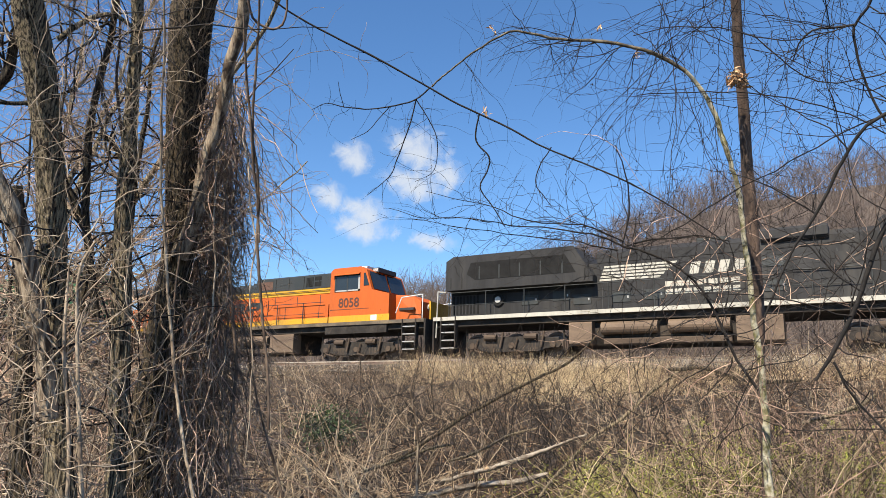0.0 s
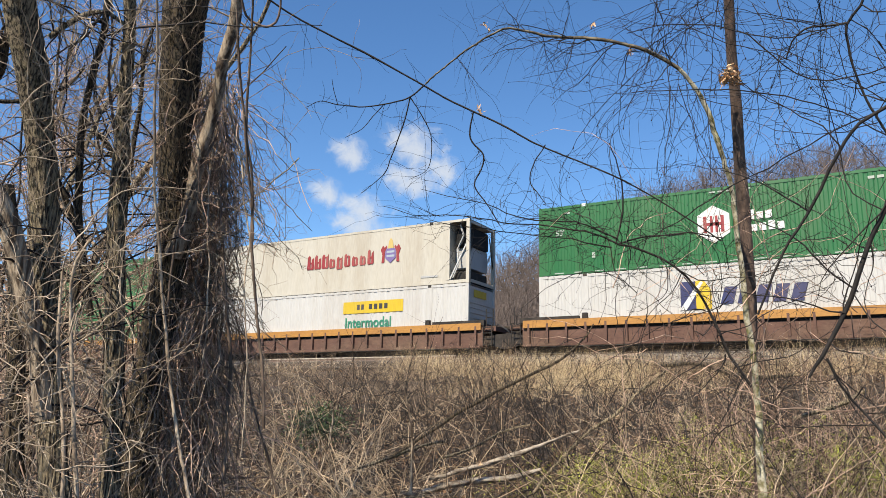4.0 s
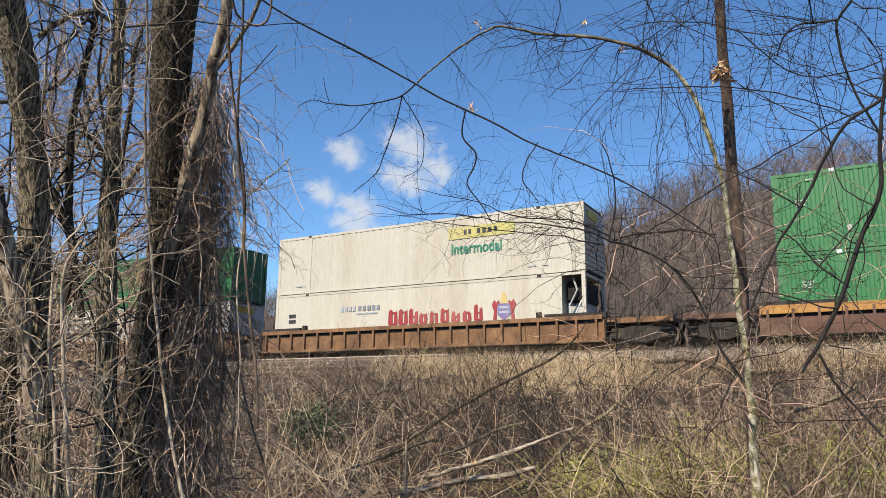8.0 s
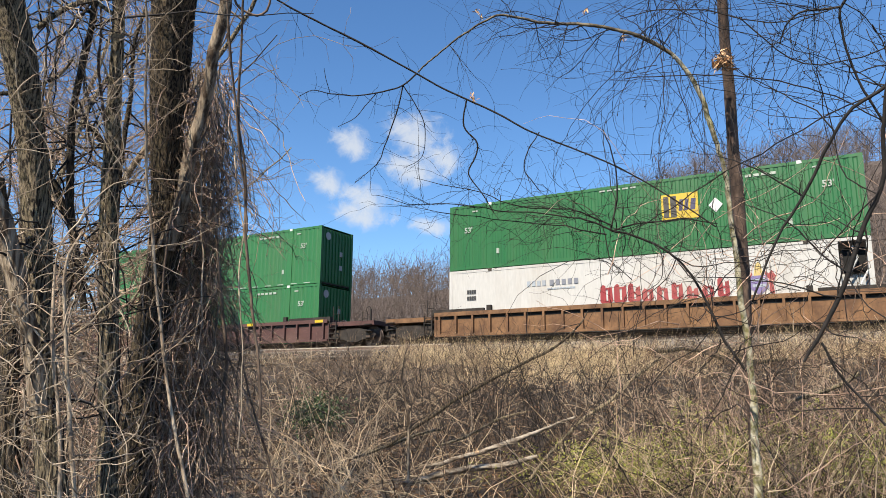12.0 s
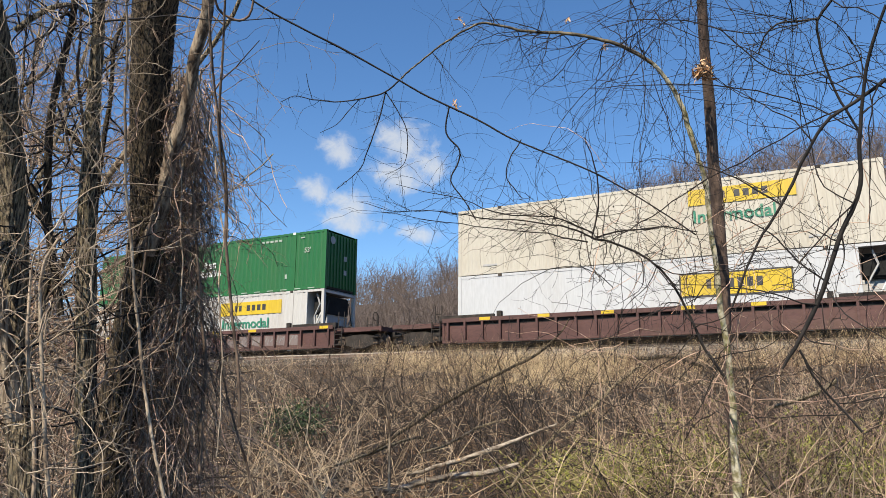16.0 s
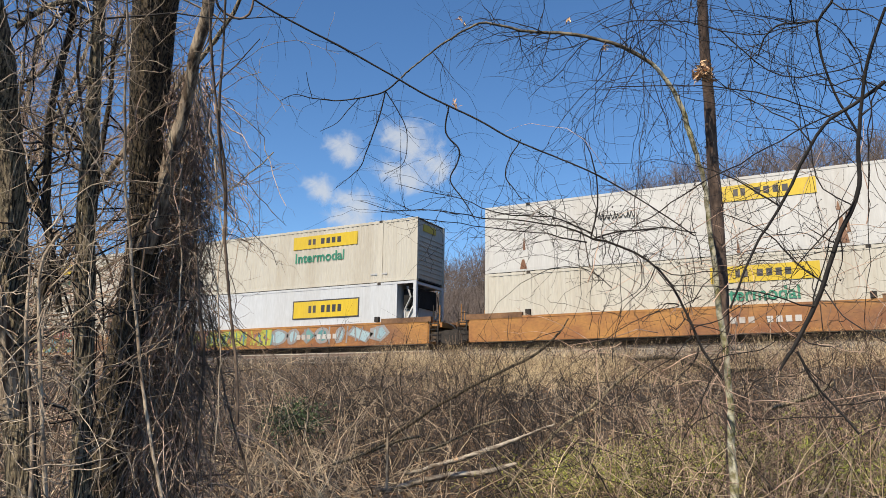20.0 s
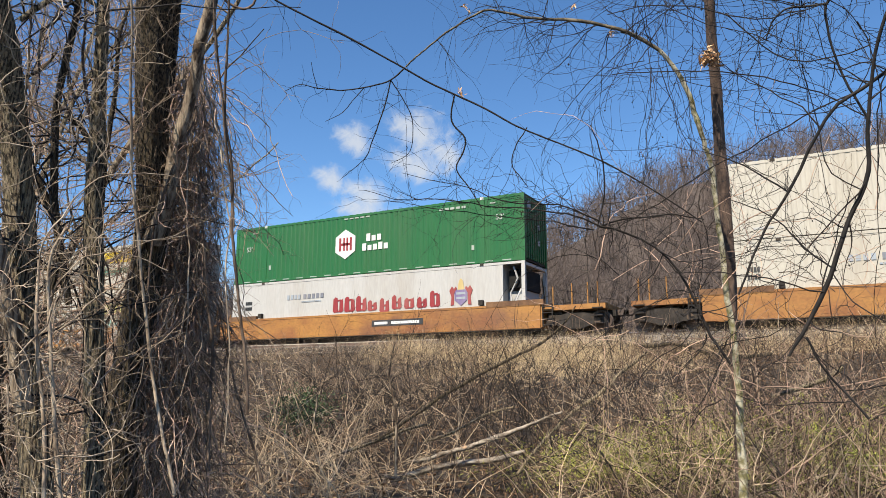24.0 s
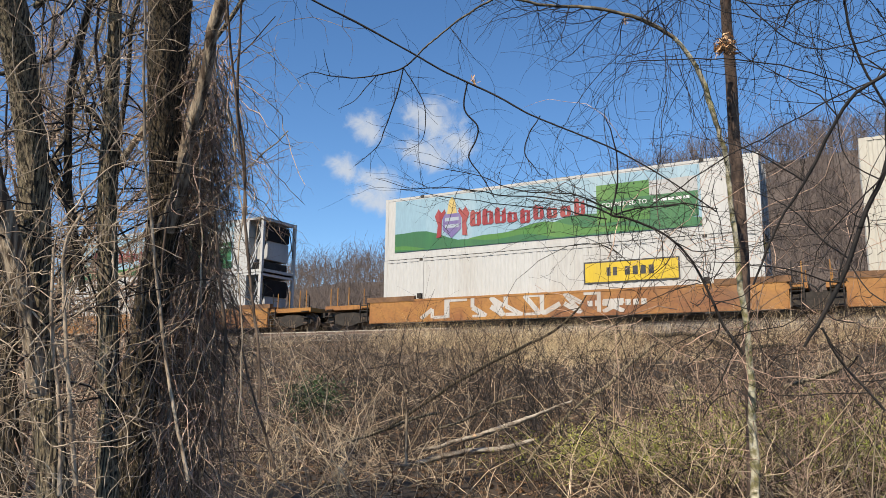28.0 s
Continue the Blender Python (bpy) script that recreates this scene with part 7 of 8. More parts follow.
def build_left_trees():
    rng = np.random.default_rng(21)
    a = thing("tree", "leafless tree with rough grey-brown furrowed bark", "tree", "trees beside the viewer")
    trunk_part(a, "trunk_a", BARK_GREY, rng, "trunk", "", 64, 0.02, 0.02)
    trunk_part(a, "branch_h", BARK_GREY, rng, "bough")
    trunk_part(a, "branch_m", BARK_DARK, rng, "bough")
    trunk_part(a, "branch_k", BARK_DARK, rng, "bough")
    P, R = as_set(["branch_h", "branch_m", "branch_k", "trunk_a"], rng)
    b = offshoots(P, R, 44, rng, (0.4, 1.5), 0.8, 0.0, 0.98, 0.1, 0.3, 10, 0.03, 0.22, 0.3, 0.003, 0.007)
    c = offshoots(*b, 210, rng, (0.15, 0.6), 0.8, 0.1, 0.98, 0.0, 0.6, 8, 0.03, 0.3, 0.5, 0.0018, 0.0034)
    spray(a, "limb_growth", [(*b, 5)], TWIG_DARK)
    spray(a, "twig_growth", [(*c, 3)], TWIG_GREY)

    b_ = thing("tree", "slender dark leafless tree with furrowed bark", "tree", "trees beside the viewer")
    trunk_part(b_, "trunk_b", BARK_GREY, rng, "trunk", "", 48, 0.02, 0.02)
    trunk_part(b_, "branch_l", BARK_DARK, rng, "bough")
    trunk_part(b_, "branch_i", BARK_DARK, rng, "bough")
    P, R = as_set(["branch_l", "branch_i", "trunk_b"], rng)
    b = offshoots(P, R, 40, rng, (0.4, 1.4), 0.8, 0.0, 0.98, 0.2, 0.4, 10, 0.03, 0.22, 0.3, 0.003, 0.007)
    c = offshoots(*b, 190, rng, (0.15, 0.6), 0.8, 0.1, 0.98, 0.0, 0.6, 8, 0.03, 0.3, 0.5, 0.0018, 0.0034)
    spray(b_, "limb_growth", [(*b, 5)], TWIG_DARK)
    spray(b_, "twig_growth", [(*c, 3)], TWIG_GREY)

    c_ = thing("tree", "thick leafless tree with dark bark with shade-painted furrows and a tan limb", "tree", "trees beside the viewer")
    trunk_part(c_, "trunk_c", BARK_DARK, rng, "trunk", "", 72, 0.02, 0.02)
    trunk_part(c_, "limb_d", BARK_TAN, rng, "bough", "tan barkless leaning limb", 12, 0.05, 0.03)
    P, R = as_set(["trunk_c"], rng)
    b = offshoots(P, R, 80, rng, (0.15, 0.55), 0.85, 0.0, 0.98, 0.0, 0.1, 10, 0.04, 0.25, 0.3, 0.0025, 0.006)
    c = offshoots(*b, 240, rng, (0.1, 0.35), 0.8, 0.1, 0.98, -0.1, 0.6, 7, 0.05, 0.3, 0.5, 0.0018, 0.0034)
    spray(c_, "twig_growth", [(*b, 5), (*c, 3)], TWIG_GREY)

    e = thing("tree", "pale twisted trunk leaning beside a larger tree", "tree", "trees beside the viewer")
    trunk_part(e, "trunk_e", BARK_TAN, rng, "trunk", "", 36, 0.03, 0.03)
    P, R = as_set(["trunk_e"], rng)
    b = offshoots(P, R, 14, rng, (0.3, 0.9), 0.8, 0.0, 0.98, 0.2, 0.3, 10, 0.03, 0.2, 0.3, 0.003, 0.007)
    for k in range(14):
        part("shoot", tube_mesh("shoot", [(b[0][k:k + 1], b[1][k:k + 1], 5)], VINE_PALE), VINE_PALE, e)
    f = thing("tree", "dark leafless trunk in the undergrowth", "tree", "trees beside the viewer")
    trunk_part(f, "trunk_f", BARK_DARK, rng, "trunk", "", 36, 0.03, 0.03)
    trunk_part(f, "branch_j", BARK_DARK, rng, "bough", "", 10)
    g = thing("tree", "thin dark crooked sapling among larger trunks", "tree", "trees beside the viewer")
    trunk_part(g, "branch_g", BARK_DARK, rng, "trunk", "", 9)
    P, R = as_set(["branch_g", "branch_j", "trunk_e", "trunk_f"], rng)
    b = offshoots(P, R, 50, rng, (0.4, 1.6), 0.8, 0.0, 0.98, 0.2, 0.4, 10, 0.03, 0.22, 0.3, 0.003, 0.008)
    c = offshoots(*b, 230, rng, (0.2, 0.7), 0.8, 0.1, 0.98, 0.0, 0.6, 8, 0.03, 0.3, 0.5, 0.0018, 0.0034)
    spray(g, "limb_growth", [(*b, 5)], TWIG_DARK)
    spray(g, "twig_growth", [(*c, 3)], TWIG_GREY)

    for k in range(9):
        az, dist = radians(rng.uniform(-64, -58.5)), rng.uniform(5.4, 8.0)
        x, y = dist * math.sin(az), dist * math.cos(az)
        t = thing("tree", "thin dark crooked sapling among larger trunks", "tree", "saplings among the trunks")
        P, R = grow(np.array([[x, y, float(ground_z(x, y)) - 0.05]]), np.array([[rng.normal(0, 0.14), rng.normal(0, 0.14), 1.0]]), rng.uniform(4.0, 6.0, 1), rng.uniform(0.012, 0.024, 1), 30, rng, -0.02, 0.07, 0.4)
        spray(t, "trunk", [(P, R, 7)], BARK_DARK if k % 3 else BARK_BLACK)
        b = offshoots(P, R, 14, rng, (0.3, 1.0), 0.6, 0.2, 0.97, 0.25, 0.5, 12, 0.02, 0.2, 0.35, 0.004, 0.009)
        spray(t, "limb_growth", [(*b, 5)], BARK_BLACK)
    # slimmer trees a little farther back, seen between the trunks
    for k, (az, dist, h) in enumerate(((-63, 9, 8), (-60, 12, 9), (-59.5, 8.5, 7), (-60.5, 11, 9), (-59, 15, 10), (-66, 11, 9), (-62, 14, 10))):
        x, y = dist * math.sin(radians(az)), dist * math.cos(radians(az))
        t = thing("tree", "slim leafless tree with many fine twigs", "tree", "slim trees farther back")
        z = float(ground_z(x, y))
        P, R = grow(np.array([[x, y, z - 0.1]]), np.array([[rng.normal(0, 0.12), rng.normal(0, 0.12), 1.0]]), np.array([h]), np.array([0.055]), 22, rng, 0, 0.06, 0.25)
        spray(t, "trunk", [(P, R, 7)], BARK_GREY)
        b1 = offshoots(P, R, 26, rng, (0.7, 1.7), 0.6, 0.12, 0.97, 0.35, 0.5, 10, 0.02, 0.16, 0.3, 0.006, 0.02)
        b2 = offshoots(*b1, 150, rng, (0.5, 1.4), 0.7, 0.1, 0.98, 0.15, 0.55, 8, 0.02, 0.2, 0.35, 0.003, 0.008)
        b3 = offshoots(*b2, 420, rng, (0.2, 0.7), 0.7, 0.1, 0.98, 0.05, 0.6, 6, 0.02, 0.28, 0.5, 0.0026, 0.0045)
        spray(t, "crown", [(*b1, 5), (*b2, 4), (*b3, 3)], TWIG_RED if k % 2 else TWIG_GREY)

    # climbing vines
    for nm in ("vine_n", "vine_o", "vine_p", "vine_q", "vine_r", "vine_s", "vine_t", "vine_u", "vine_loop", "hang_v"):
        dark = nm in ("vine_o", "vine_n", "vine_loop", "hang_v", "vine_t", "vine_s", "vine_u")
        v = thing("vine", "brown woody hanging vine" if dark else "pale woody vine climbing beside the trunks", "vine", "climbing vines")
        trunk_part(v, nm, VINE_BROWN if nm in ("vine_n", "vine_o", "vine_s", "vine_u") else BARK_POLE if dark else VINE_PALE, rng, "stem", "", 7, 0.08, 0.04, 0.003)
        if nm not in ("vine_loop",):
            P, R = as_set([nm], rng)
            b = offshoots(P, R, 14, rng, (0.08, 0.3), 0.9, 0.05, 0.98, -0.2, 0.4, 7, 0.06, 0.25, 0.4, 0.001, 0.003)
            spray(v, "twig_growth", [(*b, 3)], TWIG_GREY)


def curtain_points(rng, n, az, el, dist):
    a, e, d = rng.uniform(*az, n), rng.uniform(*el, n), rng.uniform(*dist, n)
    a, e = np.radians(a), np.radians(e)
    return np.stack([d * np.cos(e) * np.sin(a), d * np.cos(e) * np.cos(a), 1.6 + d * np.sin(e)], 1)


def build_curtain():
    """Masses of fine hanging stems round the thick tree."""
    rng = np.random.default_rng(33)
    hang, dusk = [], []
    for n, az, el, dist, length, fine in ((760, (-50.2, -47.0), (3, 24), (6.0, 7.2), (0.5, 1.6), 6800), (360, (-50.0, -46.6), (-8, 8), (5.6, 6.9), (0.6, 1.7), 2100)):
        s = curtain_points(rng, n, az, el, dist)
        s = s[rng.random(n) < np.clip(1.15 - (s[:, 2] - 3.0) * 0.18, 0.35, 1)]
        n = len(s)
        P, R = grow(s, rng.normal(0, 0.17, (n, 3)) + (0, 0, -1), rng.uniform(*length, n), rng.uniform(0.0026, 0.0065, n), 14, rng, 0.26, 0.30, 0.5)
        b = offshoots(P, R, fine, rng, (0.08, 0.36), 0.9, 0.02, 0.98, -0.1, 0.55, 6, 0.08, 0.5, 0.5, 0.0015, 0.0028)
        h = len(b[0]) // 2
        hang += [(P[::2], R[::2], 4), (b[0][:h], b[1][:h], 3)]
        dusk += [(P[1::2], R[1::2], 4), (b[0][h:], b[1][h:], 3)]
    tagged(new("hanging_vines", tube_mesh("hanging_vines", hang, TWIG_RED)), "dense curtain of fine reddish-brown hanging stems", "vine", kind="stuff")
    tagged(new("brown_hanging_vines", tube_mesh("brown_hanging_vines", dusk, TWIG_GREY)), "dark brown hanging stems deep in the curtain", "vine", kind="stuff")
    # single woody vines hanging down through the curtain
    for k in range(12):
        st = curtain_points(rng, 1, (-51.5, -47.8), (10, 24), (5.9, 6.5))
        P, R = grow(st, np.array([[rng.normal(0, 0.08), rng.normal(0, 0.08), -1.0]]), rng.uniform(1.8, 3.4, 1), rng.uniform(0.006, 0.010, 1), 34, rng, 0.30, 0.09, 0.6)
        v = thing("vine", "twisted brown woody vine hanging in the curtain of stems", "vine", "hanging vines")
        spray(v, "cane", [(P, R, 6)], VINE_BROWN if k % 3 else VINE_PALE)
    # pale twigs curling in front of the trunks
    n = 230
    s = curtain_points(rng, n, (-68, -53), (-10, 9), (4.0, 5.6))
    s = s[rng.random(n) < np.clip(1.0 - (s[:, 2] - 1.0) * 0.45, 0.15, 1)]
    n = len(s)
    P, R = grow(s, rng.normal(0, 0.9, (n, 3)) + (0, 0, 0.3), rng.uniform(0.3, 1.2, n), rng.uniform(0.0018, 0.0048, n), 22, rng, 0.04, 0.22, 0.5, 0.06)
    b = offshoots(P, R, 210, rng, (0.08, 0.4), 0.85, 0.05, 0.98, 0.0, 0.6, 9, 0.04, 0.25, 0.5, 0.0018, 0.003)
    tagged(new("pale_curling_twigs", tube_mesh("pale_curling_twigs", [(P, R, 4), (*b, 3)], VINE_PALE)), "pale dry twigs curling in front of the trunks", "undergrowth", kind="stuff")
    # pale strands climbing over the trunks
    n = 105
    s = curtain_points(rng, n, (-66, -52.5), (-6, 27), (4.4, 5.4))
    P, R = grow(s, rng.normal(0, 0.45, (n, 3)) + (0, 0, 0.8), rng.uniform(0.4, 1.6, n), rng.uniform(0.0018, 0.0044, n), 20, rng, 0.02, 0.2, 0.5, 0.05)
    b = offshoots(P, R, 210, rng, (0.08, 0.4), 0.85, 0.05, 0.98, 0.0, 0.6, 7, 0.04, 0.28, 0.5, 0.0017, 0.0028)
    tagged(new("pale_climbing_strands", tube_mesh("pale_climbing_strands", [(P, R, 4), (*b, 3)], VINE_PALE)), "fine pale strands climbing over the trunks", "vine", kind="stuff")
    # tangled mass lower down, left side
    n = 620
    s = curtain_points(rng, n, (-66, -46.5), (-9, 7), (6.4, 9.5))
    rise = np.degrees(np.arctan2(s[:, 2] - 1.6, np.hypot(s[:, 0], s[:, 1])))
    s = s[(np.degrees(np.arctan2(s[:, 0], s[:, 1])) < -50.5) | (rise < -3)]
    n = len(s)
    P, R = grow(s, rng.normal(0, 0.7, (n, 3)) + (0, 0, 0.6), rng.uniform(0.6, 2.0, n), rng.uniform(0.003, 0.008, n), 16, rng, 0.05, 0.17, 0.4, 0.05)
    b = offshoots(P, R, 1300, rng, (0.1, 0.6), 0.85, 0.05, 0.98, 0.0, 0.55, 7, 0.03, 0.3, 0.5, 0.0018, 0.0032)
    tagged(new("tangled_stems", tube_mesh("tangled_stems", [(P[::2], R[::2], 4), (*b, 3)], TWIG_RED)), "tangle of reddish-brown stems round the trunks", "undergrowth", kind="stuff")
    tagged(new("pale_tangled_stems", tube_mesh("pale_tangled_stems", [(P[1::2], R[1::2] * 1.3, 4)], VINE_PALE)), "pale dry stems tangled round the trunks", "undergrowth", kind="stuff")


def build_right_trees():
    rng = np.random.default_rng(45)
    t = thing("tree", "slender pale tree with yellow-green blotched bark, arching over", "tree", "trees beside the viewer")
    trunk_part(t, "birch_trunk", BARK_PALE, rng, "trunk", "", 12, 0.08, 0.03, 0.005)
    trunk_part(t, "birch_upper", BARK_UPPER, rng, "bough", "brown arching upper stem", 10, 0.08, 0.03, 0.005)
    P, R = as_set(["birch_trunk"], rng, 28)
    up = as_set(["birch_upper"], rng, 20)
    b = offshoots(*up, 32, rng, (0.3, 1.1), 0.7, 0.0, 0.98, -0.1, 0.35, 12, 0.05, 0.18, 0.3, 0.0018, 0.005)
    c = offshoots(*b, 170, rng, (0.15, 0.7), 0.8, 0.1, 0.98, -0.15, 0.6, 7, 0.08, 0.2, 0.5, 0.001, 0.0022)
    spray(t, "twig_growth", [(*b, 4), (*c, 3)], TWIG_DARK)
    low = P[:, :14], R[:, :14]
    d = offshoots(*low, 26, rng, (0.3, 1.1), 0.8, 0.3, 0.98, 0.4, 0.3, 9, 0.02, 0.2, 0.3, 0.002, 0.004)
    spray(t, "low_growth", [(*d, 4)], TWIG_RED)

    p = thing("tree", "straight brown leafless trunk with a clump of dead leaves", "tree", "trees beside the viewer")
    trunk_part(p, "pole_trunk", BARK_POLE, rng, "trunk", "", 14, 0.03, 0.04, 0.001)
    c0 = np.array(LEAF_SPOTS[0])
    leaf_clump(p, c0, 70, 0.048, rng, "dead_leaf_clump")
    for q in LEAF_SPOTS[1:]:
        leaf_clump(p, np.array(q), 9, 0.022, rng, "dead_leaf")

    d = thing("fallen_branch", "long dark branch slanting across under the sky", "branch")
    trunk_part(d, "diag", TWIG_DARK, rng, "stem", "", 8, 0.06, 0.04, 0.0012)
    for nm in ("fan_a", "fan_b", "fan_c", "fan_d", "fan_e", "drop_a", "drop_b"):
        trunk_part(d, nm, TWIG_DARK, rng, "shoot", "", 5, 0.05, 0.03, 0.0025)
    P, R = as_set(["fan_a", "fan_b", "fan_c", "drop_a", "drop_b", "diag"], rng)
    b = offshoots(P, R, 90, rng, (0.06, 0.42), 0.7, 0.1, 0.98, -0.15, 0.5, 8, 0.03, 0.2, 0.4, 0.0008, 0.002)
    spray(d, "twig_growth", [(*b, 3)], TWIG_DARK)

    r = thing("tree", "dark leafless tree with crooked spreading branches", "tree", "trees beside the viewer")
    names = ["right_limb", "right_dark", "right_arm", "fore_dark", "fore_dark2", "right_b", "right_c"]
    for nm in names:
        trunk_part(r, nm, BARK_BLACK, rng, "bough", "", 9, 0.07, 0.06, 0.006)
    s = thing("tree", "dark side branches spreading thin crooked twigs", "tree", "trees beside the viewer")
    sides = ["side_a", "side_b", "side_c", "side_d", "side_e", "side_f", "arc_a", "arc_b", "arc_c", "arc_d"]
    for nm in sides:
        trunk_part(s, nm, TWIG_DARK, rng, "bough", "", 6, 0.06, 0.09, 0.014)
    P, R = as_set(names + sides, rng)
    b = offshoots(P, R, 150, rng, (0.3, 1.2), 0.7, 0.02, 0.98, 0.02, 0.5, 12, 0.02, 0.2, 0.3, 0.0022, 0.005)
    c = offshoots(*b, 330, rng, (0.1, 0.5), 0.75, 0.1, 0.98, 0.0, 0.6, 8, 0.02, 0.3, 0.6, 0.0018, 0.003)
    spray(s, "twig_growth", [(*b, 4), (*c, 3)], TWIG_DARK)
    P2, R2 = as_set(["side_a", "side_b", "side_c", "side_f"], rng)
    b = offshoots(P2, R2, 60, rng, (0.3, 0.9), 0.5, 0.02, 0.9, 0.05, 0.55, 10, 0.02, 0.18, 0.3, 0.0014, 0.003)
    c = offshoots(*b, 110, rng, (0.1, 0.4), 0.7, 0.1, 0.98, 0.0, 0.6, 7, 0.02, 0.28, 0.6, 0.0015, 0.0024)
    spray(s, "fine_growth", [(*b, 4), (*c, 3)], TWIG_DARK)

    n = 170
    st = curtain_points(rng, n, (-17, 5), (-6, 14), (6.0, 9.5))
    P, R = grow(st, rng.normal(0, 0.8, (n, 3)) + (0, 0, 0.7), rng.uniform(0.6, 1.9, n), rng.uniform(0.0022, 0.005, n), 12, rng, 0.04, 0.2, 0.4, 0.05)
    b = offshoots(P, R, 520, rng, (0.1, 0.5), 0.8, 0.05, 0.98, 0.05, 0.6, 7, 0.03, 0.3, 0.6, 0.002, 0.0034)
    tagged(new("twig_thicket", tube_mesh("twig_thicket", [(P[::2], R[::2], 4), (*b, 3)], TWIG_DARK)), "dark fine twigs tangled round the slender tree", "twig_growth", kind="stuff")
    tagged(new("pale_twig_thicket", tube_mesh("pale_twig_thicket", [(P[1::2], R[1::2], 4)], TWIG_RED)), "reddish pale twigs tangled round the slender tree", "twig_growth", kind="stuff")
    # drooping stems with small buds, overhead
    n = 85
    st = curtain_points(rng, n, (-13.5, 3.5), (22, 36), (5.2, 7.6))
    P, R = grow(st, rng.normal(0, 0.55, (n, 3)) + (0, 0, -0.7), rng.uniform(0.7, 2.0, n), rng.uniform(0.002, 0.0036, n), 18, rng, 0.05, 0.14, 0.5)
    b = offshoots(P, R, 330, rng, (0.1, 0.5), 0.8, 0.05, 0.98, -0.2, 0.6, 8, 0.05, 0.28, 0.6, 0.0016, 0.0026)
    h = new("hanging_twigs", tube_mesh("hanging_twigs", [(P, R, 4), (*b, 3)], TWIG_DARK))
    tagged(h, "fine drooping budded twigs overhead", "twig_growth", kind="stuff")
    ends = np.concatenate([b[0][:, -1], b[0][::2, 4], P[:, -1]])
    m = len(ends)
    oct_ = np.array([(1, 0, 0), (0, 1, 0), (-1, 0, 0), (0, -1, 0), (0, 0, 1.5), (0, 0, -1.5)], float)
    v = ends[:, None] + oct_[None] * rng.uniform(0.0028, 0.0062, m)[:, None, None]
    tri = np.array([(0, 1, 4), (1, 2, 4), (2, 3, 4), (3, 0, 4), (1, 0, 5), (2, 1, 5), (3, 2, 5), (0, 3, 5)])
    f = (np.arange(m) * 6)[:, None, None] + tri[None]
    tagged(new("buds", quads("buds", v.reshape(-1, 3), f.reshape(-1, 3), TWIG_DARK)), "small dark buds on the drooping twigs", "buds", kind="stuff")


def leaf_clump(owner, centre, count, size, rng, name):
    v, f = [], []
    for k in range(count):
        o = centre + rng.normal(0, size * 0.9, 3) * (1, 1, 0.8)
        d, w = rng.normal(0, 1, 3), rng.normal(0, 1, 3)
        d /= np.linalg.norm(d)
        w -= d * (w @ d)
        w /= np.linalg.norm(w)
        nrm = np.cross(d, w)
        L, B = size * rng.uniform(0.7, 1.4), size * rng.uniform(0.25, 0.45)
        i = len(v)
        v += [o - d * L, o + w * B + nrm * B * 0.4, o + d * L, o - w * B + nrm * B * 0.4]
        f += [(i, i + 1, i + 2), (i, i + 2, i + 3)]
    return part(name, quads(name, np.array(v), np.array(f), LEAF_PALE), LEAF_PALE, owner, "clump of curled dead leaves")


LEAF_SPOTS = [(-0.85, 6.28, 4.40), (-2.58, 5.07, 4.72), (-1.76, 5.43, 4.70), (-1.51, 5.62, 4.48), (-4.34, 8.53, 0.90), (-2.46, 4.74, 3.83)]


# ---- undergrowth on the bank ----
def scatter(rng, n, ylo, yhi, left=-64, right=6):
    y = rng.uniform(ylo, yhi, n)
    a = np.radians(rng.uniform(left, right, n))
    x = y * np.tan(a)
    return x, y


